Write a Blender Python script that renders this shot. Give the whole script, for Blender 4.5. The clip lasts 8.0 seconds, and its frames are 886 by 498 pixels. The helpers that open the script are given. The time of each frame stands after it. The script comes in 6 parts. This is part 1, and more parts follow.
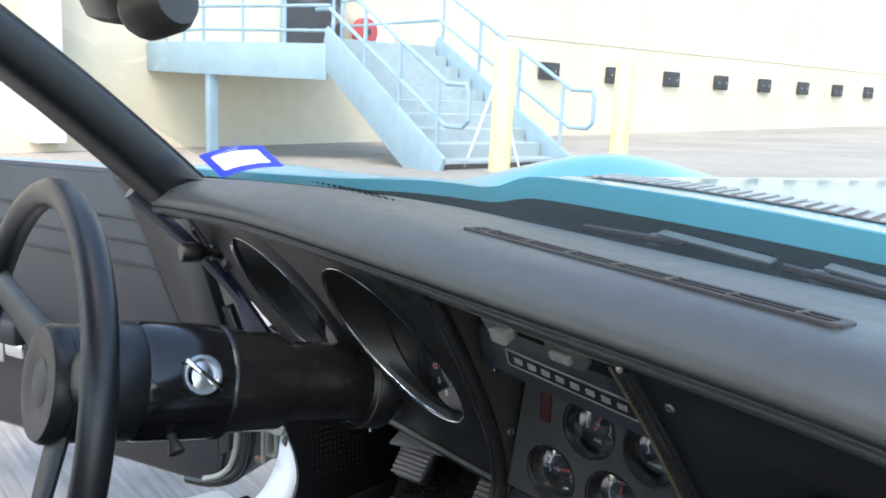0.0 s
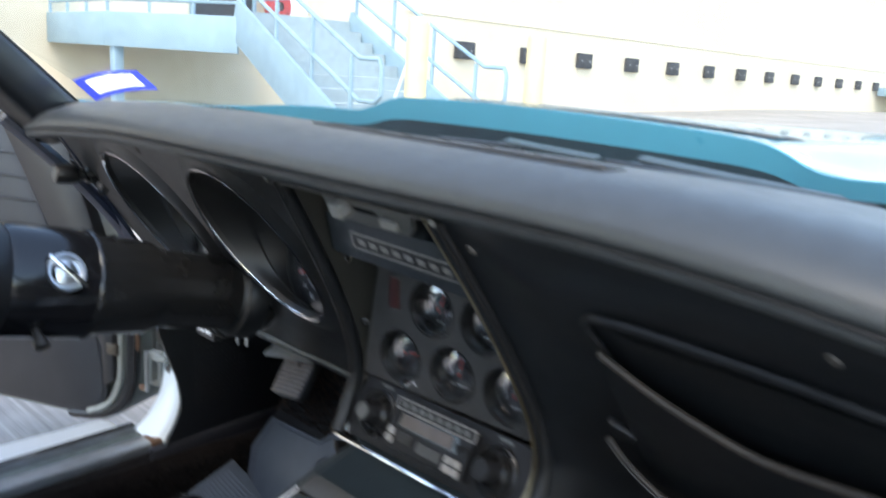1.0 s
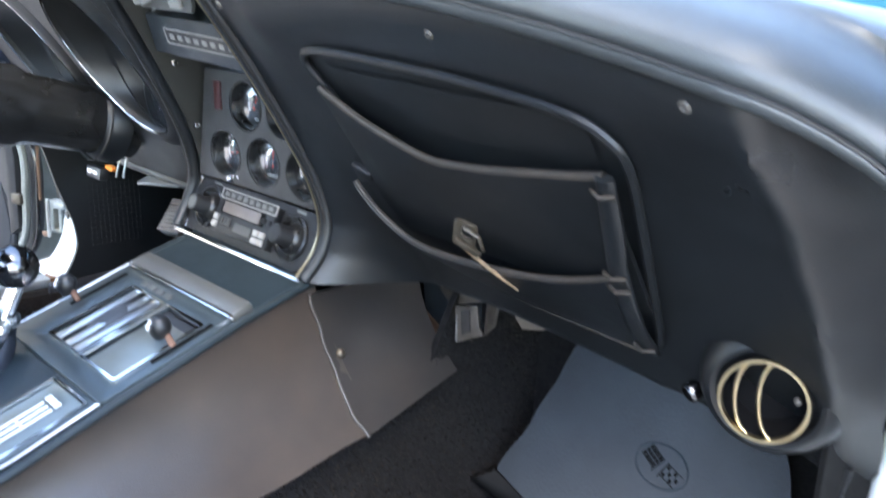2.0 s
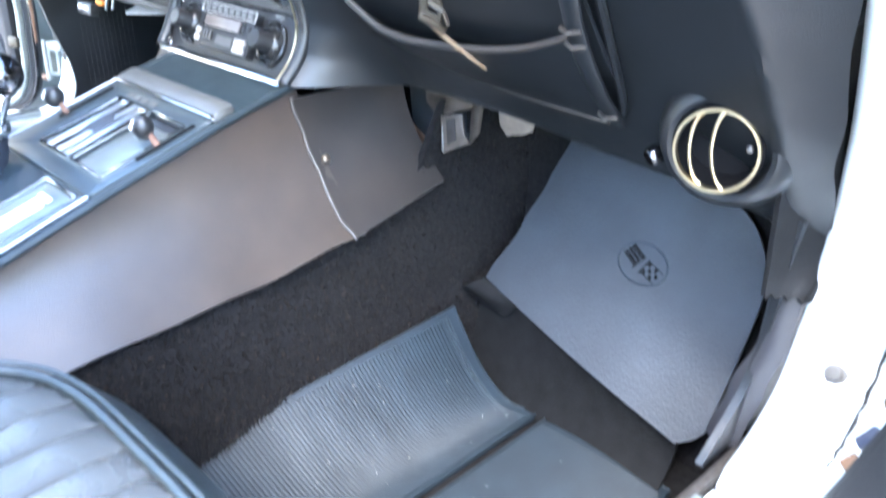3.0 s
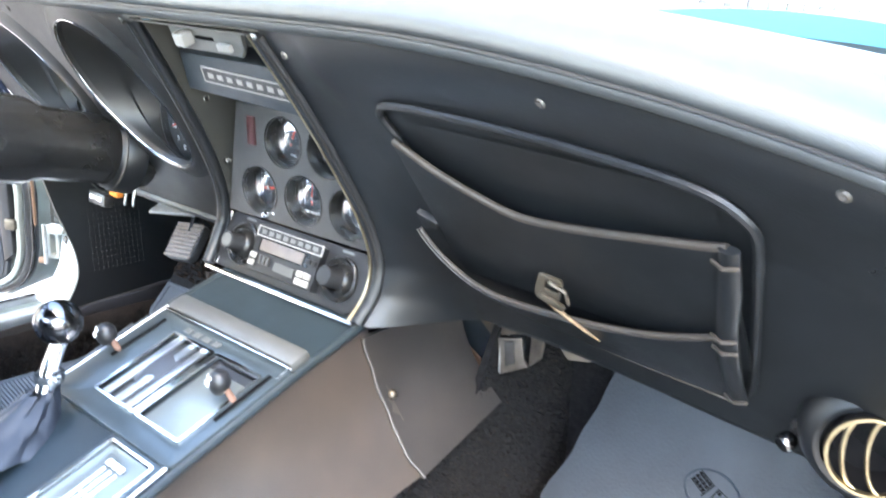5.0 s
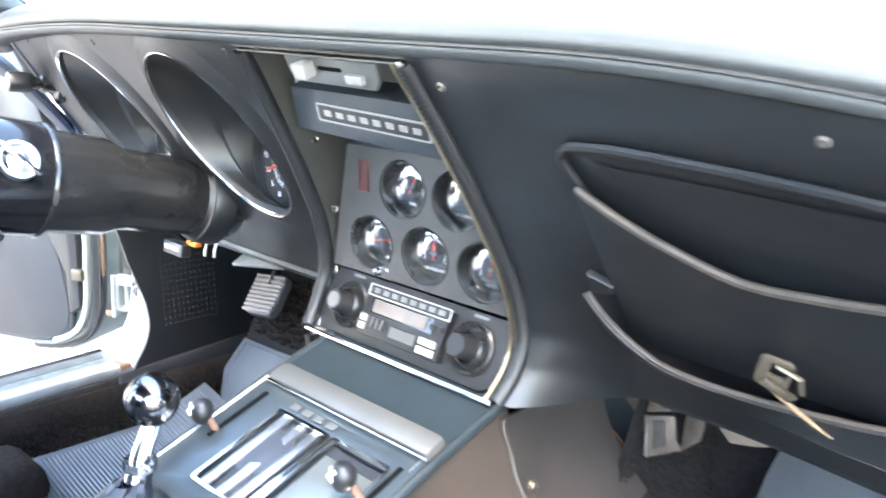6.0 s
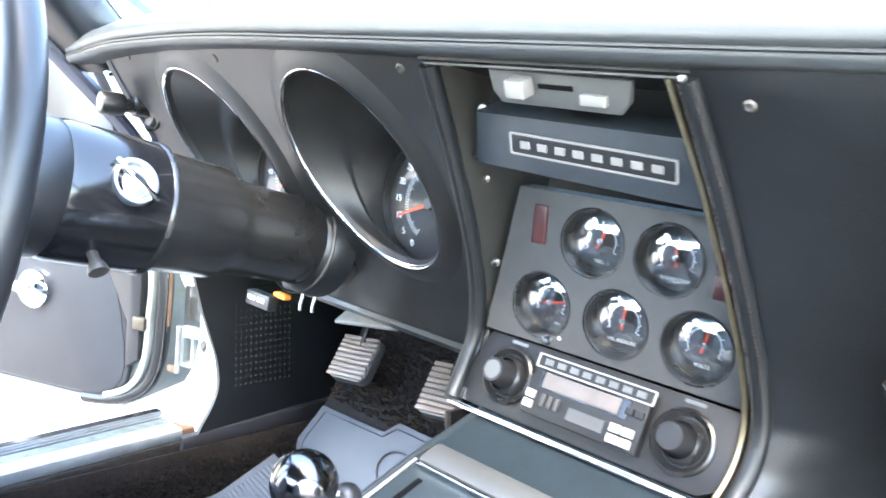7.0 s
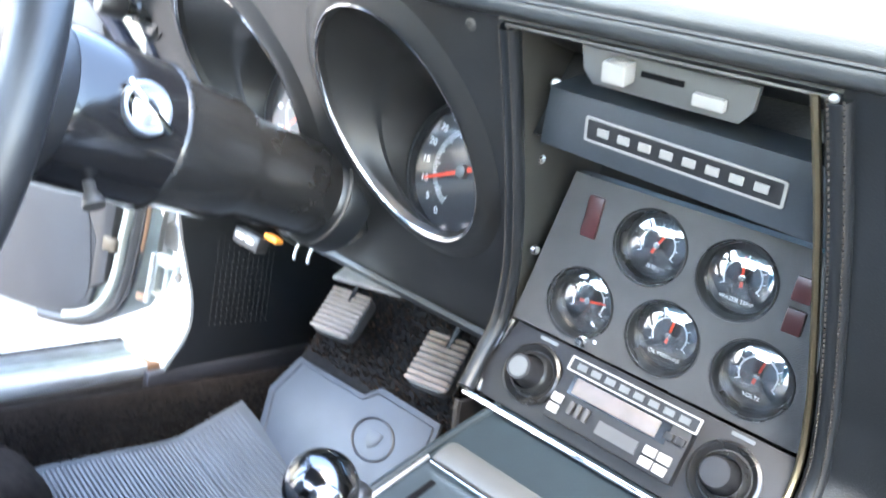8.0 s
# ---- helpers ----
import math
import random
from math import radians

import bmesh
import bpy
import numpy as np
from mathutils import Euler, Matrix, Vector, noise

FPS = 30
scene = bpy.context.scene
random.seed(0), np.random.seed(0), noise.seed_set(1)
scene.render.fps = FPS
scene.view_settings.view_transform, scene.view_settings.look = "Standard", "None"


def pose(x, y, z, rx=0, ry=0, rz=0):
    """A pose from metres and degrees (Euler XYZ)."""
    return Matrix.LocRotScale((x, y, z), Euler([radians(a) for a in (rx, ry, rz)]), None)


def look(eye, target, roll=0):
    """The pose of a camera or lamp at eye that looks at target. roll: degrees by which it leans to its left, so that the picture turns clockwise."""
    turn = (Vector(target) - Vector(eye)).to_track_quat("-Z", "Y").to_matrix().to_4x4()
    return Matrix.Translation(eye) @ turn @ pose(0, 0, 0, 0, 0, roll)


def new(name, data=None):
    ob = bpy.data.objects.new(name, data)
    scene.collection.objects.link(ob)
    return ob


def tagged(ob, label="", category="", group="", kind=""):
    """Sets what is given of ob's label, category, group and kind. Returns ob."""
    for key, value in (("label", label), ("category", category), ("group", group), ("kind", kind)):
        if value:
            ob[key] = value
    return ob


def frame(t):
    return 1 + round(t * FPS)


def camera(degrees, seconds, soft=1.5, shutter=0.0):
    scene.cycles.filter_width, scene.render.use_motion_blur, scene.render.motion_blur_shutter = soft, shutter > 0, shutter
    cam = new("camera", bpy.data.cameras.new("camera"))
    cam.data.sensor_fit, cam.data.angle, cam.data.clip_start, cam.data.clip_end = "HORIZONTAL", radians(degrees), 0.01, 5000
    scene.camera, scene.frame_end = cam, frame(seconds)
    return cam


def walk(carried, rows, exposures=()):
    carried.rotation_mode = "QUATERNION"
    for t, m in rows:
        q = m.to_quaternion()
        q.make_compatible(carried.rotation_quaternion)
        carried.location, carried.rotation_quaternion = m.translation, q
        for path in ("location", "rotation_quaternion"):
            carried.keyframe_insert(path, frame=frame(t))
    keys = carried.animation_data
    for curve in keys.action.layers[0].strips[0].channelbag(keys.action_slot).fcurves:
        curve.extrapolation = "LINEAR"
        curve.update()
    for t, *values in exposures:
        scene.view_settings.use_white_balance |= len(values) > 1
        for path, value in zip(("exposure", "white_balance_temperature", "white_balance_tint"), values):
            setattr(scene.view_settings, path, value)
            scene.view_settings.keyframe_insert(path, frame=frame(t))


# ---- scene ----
cam = camera(56.3, 8.0, soft=1.7, shutter=0.5)
PATH = [
    (0, (0.377, 0.212, 0.956), (-1.117, 1.483, 0.563), 2.8),
    (0.3, (0.379, 0.213, 0.96), (-1.125, 1.465, 0.549), 3.7),
    (0.5, (0.385, 0.214, 0.956), (-1.098, 1.498, 0.562), 3.7),
    (1, (0.47, 0.213, 0.896), (-0.883, 1.623, 0.47), 3.7),
    (1.5, (0.611, 0.229, 0.837), (-0.702, 1.659, 0.356), 4.7),
    (2.8, (0.746, 0.253, 0.742), (-0.539, 1.585, -0.015), 2.5),
    (3, (0.754, 0.25, 0.731), (-0.511, 1.559, -0.099), 2.5),
    (3.5, (0.771, 0.231, 0.703), (-0.437, 1.517, -0.239), 3.9),
    (4, (0.75, 0.233, 0.728), (-0.471, 1.555, -0.145), 4.5),
    (4.5, (0.689, 0.222, 0.786), (-0.534, 1.635, 0.072), 4.1),
    (5, (0.612, 0.199, 0.833), (-0.601, 1.679, 0.25), 3.6),
    (5.2, (0.587, 0.196, 0.838), (-0.619, 1.686, 0.268), 3.3),
    (6.3, (0.417, 0.23, 0.793), (-0.912, 1.662, 0.365), 3.9),
    (6.5, (0.377, 0.225, 0.779), (-0.95, 1.672, 0.396), 5.2),
    (7, (0.297, 0.211, 0.765), (-1.036, 1.667, 0.447), 6.5),
    (7.2, (0.275, 0.2105, 0.764), (-1.041, 1.685, 0.459), 6.5),
    (7.5, (0.24, 0.208, 0.77), (-1.05, 1.706, 0.468), 6.8),
    (8, (0.207, 0.216, 0.773), (-1.002, 1.746, 0.325), 14.8),
]
EXPOSURES = [(0, 2.47, 7150, 10), (0.5, 2.47, 7200, 10), (1, 2.5, 6950, 10), (1.5, 3.1, 6800, 10), (3, 5.04, 6050, 10), (3.5, 4.92, 5900, 10), (4, 4.77, 6150, 10), (4.5, 4.87, 6700, 10), (5.2, 5.02, 7200, 10), (6.5, 5.34, 7050, 10), (7.5, 5.28, 7050, 10), (8, 5.3, 6900, 10)]
walk(cam, [(t, look(eye, target, roll)) for t, eye, target, roll in PATH], exposures=EXPOSURES)

# ---- light ----
SUN_ELEV, SUN_ROT = radians(55), radians(150)
world = bpy.data.worlds.new("sky")
world.use_nodes = True
scene.world = world
wn = world.node_tree
sky = wn.nodes.new("ShaderNodeTexSky")
sky.sky_type, sky.sun_disc, sky.sun_elevation, sky.sun_rotation = "NISHITA", False, SUN_ELEV, SUN_ROT
wn.links.new(sky.outputs[0], wn.nodes["Background"].inputs[0])
wn.nodes["Background"].inputs[1].default_value = 0.14
sun_data = bpy.data.lights.new("sun", "SUN")
sun_data.energy, sun_data.angle, sun_data.color = 0.7, radians(30), (1.0, 0.95, 0.87)
sun = new("sun", sun_data)
sun_dir = Vector((math.sin(SUN_ROT) * math.cos(SUN_ELEV), math.cos(SUN_ROT) * math.cos(SUN_ELEV), math.sin(SUN_ELEV)))
sun.matrix_world = look(sun_dir * 30, (0, 0, 0))


# ---- materials ----
def mat(name, base, rough=0.5, metal=0.0, var=0.15, scale=30.0, bump=0.0, bump_scale=400.0, tint=None, coat=0.0, spec=0.5, big=3.0, wear=0.0):
    """Principled surface with fine grain, a broad blotchy variation, gloss variation and relief."""
    m = bpy.data.materials.new(name)
    m.use_nodes = True
    nt = m.node_tree
    n, l = nt.nodes, nt.links
    p = n["Principled BSDF"]
    tc = n.new("ShaderNodeTexCoord")
    fine = n.new("ShaderNodeTexNoise")
    fine.inputs["Scale"].default_value, fine.inputs["Detail"].default_value = scale, 6
    broad = n.new("ShaderNodeTexNoise")
    broad.inputs["Scale"].default_value, broad.inputs["Detail"].default_value = big, 3
    l.new(tc.outputs["Object"], fine.inputs["Vector"])
    l.new(tc.outputs["Object"], broad.inputs["Vector"])
    other = tint or [c * (1 - var) for c in base]
    mix = n.new("ShaderNodeMix")
    mix.data_type = "RGBA"
    add = n.new("ShaderNodeMath")
    add.operation = "MULTIPLY_ADD"
    add.inputs[1].default_value = 0.5
    half = n.new("ShaderNodeMath")
    half.operation = "MULTIPLY"
    half.inputs[1].default_value = 0.5
    l.new(broad.outputs[0], half.inputs[0])
    l.new(fine.outputs[0], add.inputs[0])
    l.new(half.outputs[0], add.inputs[2])
    ramp = n.new("ShaderNodeMapRange")
    ramp.inputs[1].default_value, ramp.inputs[2].default_value = 0.35, 0.65
    l.new(add.outputs[0], ramp.inputs[0])
    l.new(ramp.outputs[0], mix.inputs[0])
    up = [min(1, c * (1 + var)) for c in base]
    mix.inputs[6].default_value, mix.inputs[7].default_value = (*up, 1), (*other, 1)
    l.new(mix.outputs[2], p.inputs["Base Color"])
    rr = n.new("ShaderNodeMapRange")
    rr.inputs[1].default_value, rr.inputs[2].default_value = 0.3, 0.7
    rr.inputs[3].default_value, rr.inputs[4].default_value = max(0.02, rough * (0.85 - wear)), min(1, rough * 1.15)
    l.new(add.outputs[0], rr.inputs[0])
    l.new(rr.outputs[0], p.inputs["Roughness"])
    p.inputs["Metallic"].default_value = metal
    p.inputs["Specular IOR Level"].default_value = spec
    p.inputs["Coat Weight"].default_value = coat
    p.inputs["Coat Roughness"].default_value = 0.06
    if bump:
        g = n.new("ShaderNodeTexNoise")
        g.inputs["Scale"].default_value, g.inputs["Detail"].default_value = bump_scale, 4
        l.new(tc.outputs["Object"], g.inputs["Vector"])
        b = n.new("ShaderNodeBump")
        b.inputs["Strength"].default_value, b.inputs["Distance"].default_value = bump, 0.001
        l.new(g.outputs[0], b.inputs["Height"])
        l.new(b.outputs[0], p.inputs["Normal"])
    return m


def glass_mat(name, tint=(1, 1, 1), rough=0.0, film=0.045, dust_haze=0.0):
    """Thin clear pane: mostly see-through, with a Fresnel-weighted mirror film."""
    m = bpy.data.materials.new(name)
    m.use_nodes = True
    n, l = m.node_tree.nodes, m.node_tree.links
    n.clear()
    out = n.new("ShaderNodeOutputMaterial")
    tr = n.new("ShaderNodeBsdfTransparent")
    tr.inputs[0].default_value = (*tint, 1)
    gl = n.new("ShaderNodeBsdfGlossy")
    gl.inputs["Roughness"].default_value = rough
    lw = n.new("ShaderNodeLayerWeight")
    lw.inputs[0].default_value = 0.5
    pw = n.new("ShaderNodeMath")
    pw.operation = "POWER"
    pw.inputs[1].default_value = 5.0
    l.new(lw.outputs["Facing"], pw.inputs[0])
    fr = n.new("ShaderNodeMath")
    fr.operation = "MULTIPLY_ADD"
    fr.inputs[1].default_value, fr.inputs[2].default_value = 0.9, film
    l.new(pw.outputs[0], fr.inputs[0])
    mx = n.new("ShaderNodeMixShader")
    l.new(fr.outputs[0], mx.inputs[0])
    l.new(tr.outputs[0], mx.inputs[1])
    l.new(gl.outputs[0], mx.inputs[2])
    last = mx
    if dust_haze:
        tl = n.new("ShaderNodeBsdfTranslucent")
        tl.inputs[0].default_value = (0.9, 0.95, 0.95, 1)
        spots = n.new("ShaderNodeTexNoise")
        spots.inputs["Scale"].default_value, spots.inputs["Detail"].default_value = 14, 8
        amount = n.new("ShaderNodeMapRange")
        amount.inputs[3].default_value, amount.inputs[4].default_value = dust_haze * 0.7, dust_haze * 1.3
        l.new(spots.outputs[0], amount.inputs[0])
        last = n.new("ShaderNodeMixShader")
        l.new(amount.outputs[0], last.inputs[0])
        l.new(mx.outputs[0], last.inputs[1])
        l.new(tl.outputs[0], last.inputs[2])
    l.new(last.outputs[0], out.inputs[0])
    return m


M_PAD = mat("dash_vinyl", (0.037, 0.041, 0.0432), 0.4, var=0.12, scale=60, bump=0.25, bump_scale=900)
M_BARVINYL = mat("badge_bar_vinyl", (0.023, 0.028, 0.033), 0.42, var=0.15, scale=50, bump=0.25, bump_scale=900)
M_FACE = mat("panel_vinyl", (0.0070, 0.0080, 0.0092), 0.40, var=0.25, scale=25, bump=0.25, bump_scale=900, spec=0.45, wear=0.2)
M_STACK = mat("stack_vinyl", (0.017, 0.0165, 0.016), 0.42, var=0.25, scale=18, bump=0.25, bump_scale=900, tint=(0.009, 0.009, 0.009), wear=0.2, spec=0.45)
M_STACKWALL = mat("stack_wall_vinyl", (0.026, 0.025, 0.021), 0.42, var=0.25, scale=18, bump=0.25, bump_scale=900, tint=(0.017, 0.017, 0.015), wear=0.2)
M_HOUSE = mat("gauge_housing_plastic", (0.041, 0.040, 0.039), 0.5, var=0.15, scale=60, bump=0.35, bump_scale=1500)
M_SILL = mat("weathered_sill_metal", (0.05, 0.063, 0.08), 0.35, metal=0.5, var=0.2, scale=30, bump=0.05)
M_SILLPALE = mat("pale_sill_metal", (0.19, 0.215, 0.23), 0.38, metal=0.5, var=0.18, scale=40, bump=0.05, tint=(0.15, 0.165, 0.17))
M_SILLBRIGHT = mat("bright_sill_metal", (0.42, 0.45, 0.46), 0.3, metal=0.6, var=0.2, scale=30, bump=0.1, bump_scale=60, tint=(0.30, 0.31, 0.31))
M_SILLWORN = mat("mottled_sill_metal", (0.13, 0.155, 0.155), 0.5, metal=0.3, var=0.3, scale=90, tint=(0.06, 0.075, 0.065), bump=0.3, bump_scale=200)
# darker copies of the sill metals: passenger-side shade put into their colour
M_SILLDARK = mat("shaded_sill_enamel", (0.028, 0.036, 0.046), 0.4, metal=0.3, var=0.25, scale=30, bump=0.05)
M_SILLPALE_DIM = mat("shaded_sill_rib", (0.125, 0.142, 0.150), 0.42, metal=0.4, var=0.2, scale=40, bump=0.05)
M_SILLWORN_DIM = mat("shaded_mottled_sill", (0.085, 0.100, 0.100), 0.55, metal=0.2, var=0.3, scale=90, tint=(0.04, 0.05, 0.045), bump=0.3, bump_scale=200)
M_KICK = mat("greyed_kick_vinyl", (0.017, 0.017, 0.020), 0.45, var=0.3, scale=25, bump=0.2, bump_scale=500)
M_FRAY = mat("frayed_matt_vinyl", (0.006, 0.0062, 0.0066), 0.65, var=0.3, scale=60, bump=0.4, bump_scale=400, spec=0.1)
M_BINDING = mat("brown_carpet_binding", (0.018, 0.0155, 0.014), 0.7, var=0.4, scale=120, bump=0.4)
M_DUCT = mat("duct_enamel", (0.012, 0.015, 0.019), 0.4, var=0.4, scale=40, bump=0.3, bump_scale=60)
M_TINNED = mat("stained_tinplate", (0.10, 0.085, 0.072), 0.4, metal=0.5, var=0.4, scale=60, tint=(0.04, 0.031, 0.025), bump=0.3, bump_scale=60)
M_FOIL = mat("insulation_foil", (0.22, 0.185, 0.15), 0.45, metal=0.3, var=0.3, scale=70, bump=0.9, bump_scale=70)
M_RUST = mat("rusty_lever", (0.13, 0.065, 0.042), 0.6, var=0.3, scale=90)
M_SCREW = mat("dull_screw", (0.065, 0.060, 0.055), 0.55, metal=0.3, var=0.2, scale=80)
M_TAPE = mat("brown_grey_flap", (0.085, 0.07, 0.063), 0.35, var=0.2, scale=60)
M_KNOB = mat("worn_knob_plastic", (0.035, 0.033, 0.031), 0.45, var=0.15)
M_PEDAL = mat("worn_pedal_metal", (0.19, 0.155, 0.13), 0.48, metal=0.25, var=0.3, scale=50, tint=(0.15, 0.105, 0.075), bump=0.1)
M_BLACK = mat("black_plastic", (0.012, 0.012, 0.013), 0.38, var=0.2, scale=40, bump=0.15, bump_scale=1200)
M_SATIN = mat("satin_black_metal", (0.012, 0.012, 0.012), 0.3, var=0.3, scale=18, bump=0.08, bump_scale=300, wear=0.2)
M_GLOSS = mat("gloss_black_paint", (0.008, 0.008, 0.009), 0.16, var=0.3, scale=30, bump=0.05, bump_scale=200, wear=0.3)
M_CHROME = mat("chrome", (0.78, 0.78, 0.78), 0.1, metal=1, var=0.06, scale=60, big=9)
M_DARKCHROME = mat("worn_chrome", (0.13, 0.13, 0.135), 0.14, metal=1, var=0.2, scale=50, big=12, bump=0.03)
M_BRUSHED = mat("brushed_aluminium", (0.62, 0.64, 0.66), 0.32, metal=1, var=0.1, scale=80, bump=0.06, bump_scale=500)
M_BRASS = mat("aged_bright_trim", (0.40, 0.33, 0.21), 0.34, metal=1, var=0.15, scale=90)
M_CONSOLE = mat("console_vinyl", (0.010, 0.016, 0.0195), 0.42, spec=0.4, var=0.15, scale=35, bump=0.2, bump_scale=700)
M_RADIO = mat("radio_black_plastic", (0.008, 0.008, 0.009), 0.48, var=0.2, scale=40, bump=0.15, bump_scale=1200, spec=0.32)
M_PLATE = mat("console_metal_plate", (0.035, 0.045, 0.05), 0.3, metal=0.3, var=0.2, scale=30, bump=0.04)
M_GATE = mat("worn_gate_metal", (0.17, 0.19, 0.185), 0.36, metal=0.6, var=0.2, scale=25, tint=(0.13, 0.13, 0.115), bump=0.04)
M_TRIMGREY = mat("warm_grey_trim", (0.068, 0.068, 0.065), 0.42, metal=0.2, var=0.15, scale=25)
M_SIDE = mat("worn_side_vinyl", (0.042, 0.0315, 0.025), 0.31, var=0.25, scale=18, tint=(0.029, 0.023, 0.0195), spec=0.55, bump=0.25, bump_scale=800)
M_FLAP = mat("dark_flap_vinyl", (0.025, 0.0205, 0.018), 0.36, var=0.3, scale=18, tint=(0.016, 0.014, 0.013), spec=0.45, bump=0.25, bump_scale=800)
M_CARPET = mat("dark_carpet", (0.011, 0.0103, 0.0103), 0.95, var=0.4, scale=160, bump=1.0, bump_scale=500, tint=(0.005, 0.0049, 0.0053), spec=0.1)
M_NAVYTRIM = mat("navy_seal_rubber", (0.022, 0.028, 0.05), 0.4, var=0.15, scale=30, bump=0.1)
M_CARDBLACK = mat("black_door_vinyl", (0.014, 0.016, 0.020), 0.45, var=0.15, scale=20, bump=0.2, bump_scale=600)
M_SHELL = mat("door_shell_paint", (0.24, 0.26, 0.245), 0.4, var=0.25, scale=14, tint=(0.16, 0.165, 0.15), bump=0.08, bump_scale=80)
M_BROWN = mat("brown_stained_strip", (0.12, 0.065, 0.035), 0.6, var=0.35, scale=60)
M_CARPET_RUST = mat("faded_carpet", (0.014, 0.011, 0.0095), 0.95, var=0.5, scale=150, bump=1.0, bump_scale=500, tint=(0.008, 0.0066, 0.006), spec=0.1, big=12)
def pile_mat(name, dark, mid, fleck, share):
    m = mat(name, mid, 0.9, var=0.4, scale=40, spec=0.1)
    n, l = m.node_tree.nodes, m.node_tree.links
    g = n.new("ShaderNodeNewGeometry")
    r = n.new("ShaderNodeValToRGB")
    r.color_ramp.elements[0].position, r.color_ramp.elements[0].color = 0.0, (*dark, 1)
    r.color_ramp.elements[1].position, r.color_ramp.elements[1].color = 1.0, (*fleck, 1)
    r.color_ramp.elements.new(1 - share).color = (*mid, 1)
    l.new(g.outputs["Random Per Island"], r.inputs[0])
    l.new(r.outputs[0], n["Principled BSDF"].inputs["Base Color"])
    return m


M_PILE = pile_mat("carpet_tuft", (0.0075, 0.0075, 0.008), (0.0145, 0.0128, 0.0118), (0.030, 0.022, 0.017), 0.10)
M_PILE_BROWN = pile_mat("browned_carpet_tuft", (0.010, 0.008, 0.0065), (0.030, 0.020, 0.014), (0.075, 0.045, 0.028), 0.3)
M_RUBBER = mat("ribbed_rubber", (0.011, 0.0185, 0.0255), 0.58, var=0.25, scale=25, bump=0.15, bump_scale=300, spec=0.4)
# paler rubber: the driver's mat has extra light in its colour; emblem's own grey
M_RUBBER_PALE = mat("pale_rubber", (0.042, 0.049, 0.056), 0.5, var=0.25, scale=25, bump=0.15, bump_scale=300)
M_TOE = mat("grained_vinyl_mat", (0.017, 0.021, 0.026), 0.56, var=0.3, scale=14, bump=0.6, bump_scale=330, tint=(0.011, 0.014, 0.018), big=9)
M_BLUEMAT = mat("blue_grey_rubber", (0.027, 0.030, 0.037), 0.48, var=0.15, scale=30, bump=0.1)
M_SEAT = mat("seat_vinyl", (0.052, 0.058, 0.062), 0.27, var=0.15, scale=30, bump=0.2, bump_scale=700)
M_SEATEDGE = mat("seat_border_vinyl", (0.022, 0.030, 0.034), 0.30, var=0.15, scale=30, bump=0.2, bump_scale=700)
M_PAINT = mat("turquoise_paint", (0.045, 0.24, 0.33), 0.3, var=0.05, scale=15, coat=0.8)
M_JAMB = mat("pale_jamb_paint", (0.62, 0.68, 0.70), 0.35, var=0.05, scale=15, coat=0.3, bump=0.05, bump_scale=60)
# hood turquoise darkened to carry the shade below the hood edge
M_TEALSHADE = mat("shaded_turquoise", (0.008, 0.021, 0.027), 0.34, var=0.35, scale=9, spec=0.3, wear=0.2)
M_SLAT = mat("pale_louvre_paint", (0.22, 0.25, 0.25), 0.45, var=0.1, scale=20)
M_WELLGREY = mat("louvre_well", (0.09, 0.075, 0.065), 0.7, var=0.2, scale=20)
M_WIPER = mat("weathered_wiper_metal", (0.065, 0.085, 0.092), 0.4, metal=0.3, var=0.2, scale=40)
M_DIAL = mat("dial_black", (0.01, 0.011, 0.013), 0.5, var=0.1)
# near-black for slots, vent and cowl: their shade as colour; also emblem flags
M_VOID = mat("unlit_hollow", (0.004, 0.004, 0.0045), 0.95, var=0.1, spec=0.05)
M_WHITE = mat("dial_white", (0.75, 0.76, 0.76), 0.5, var=0.05)
M_RED = mat("needle_red", (0.75, 0.06, 0.02), 0.45, var=0.1)
M_LAMPRED = mat("dark_red_lens", (0.05, 0.014, 0.014), 0.3, var=0.2, scale=80)
M_GREYPLATE = mat("slider_plate_grey", (0.105, 0.105, 0.10), 0.38, metal=0.4, var=0.15)
M_IVORY = mat("slider_ivory", (0.22, 0.21, 0.197), 0.4, var=0.08)
M_STEELGREY = mat("dull_steel", (0.30, 0.30, 0.29), 0.45, metal=0.8, var=0.2, scale=60)
M_ORANGE = mat("amber_plastic", (0.8, 0.25, 0.03), 0.4, var=0.1)
M_DOORCARD = mat("door_card_vinyl", (0.009, 0.010, 0.012), 0.55, spec=0.3, var=0.1, scale=20, bump=0.2, bump_scale=600)
M_NAVY = mat("navy_vinyl", (0.014, 0.017, 0.024), 0.42, var=0.15, scale=20, bump=0.15, bump_scale=600)
M_WALL = mat("cream_painted_wall", (0.62, 0.55, 0.42), 0.85, var=0.05, scale=3, bump=0.3, bump_scale=30, big=0.4, tint=(0.58, 0.50, 0.37))
M_CONCRETE = mat("broomed_concrete", (0.36, 0.325, 0.285), 0.9, var=0.12, scale=8, bump=0.4, bump_scale=120, big=0.35, tint=(0.25, 0.232, 0.208))
cn, cl = M_CONCRETE.node_tree.nodes, M_CONCRETE.node_tree.links
stretch = cn.new("ShaderNodeMapping")
stretch.inputs["Scale"].default_value = (2.2, 75.0, 1.0)
stretch.inputs["Rotation"].default_value = (0, 0, radians(-14))
cl.new(cn["Texture Coordinate"].outputs["Object"], stretch.inputs["Vector"])
broom = cn.new("ShaderNodeTexNoise")
broom.inputs["Scale"].default_value, broom.inputs["Detail"].default_value, broom.inputs["Roughness"].default_value = 1.0, 4.0, 0.65
cl.new(stretch.outputs[0], broom.inputs["Vector"])
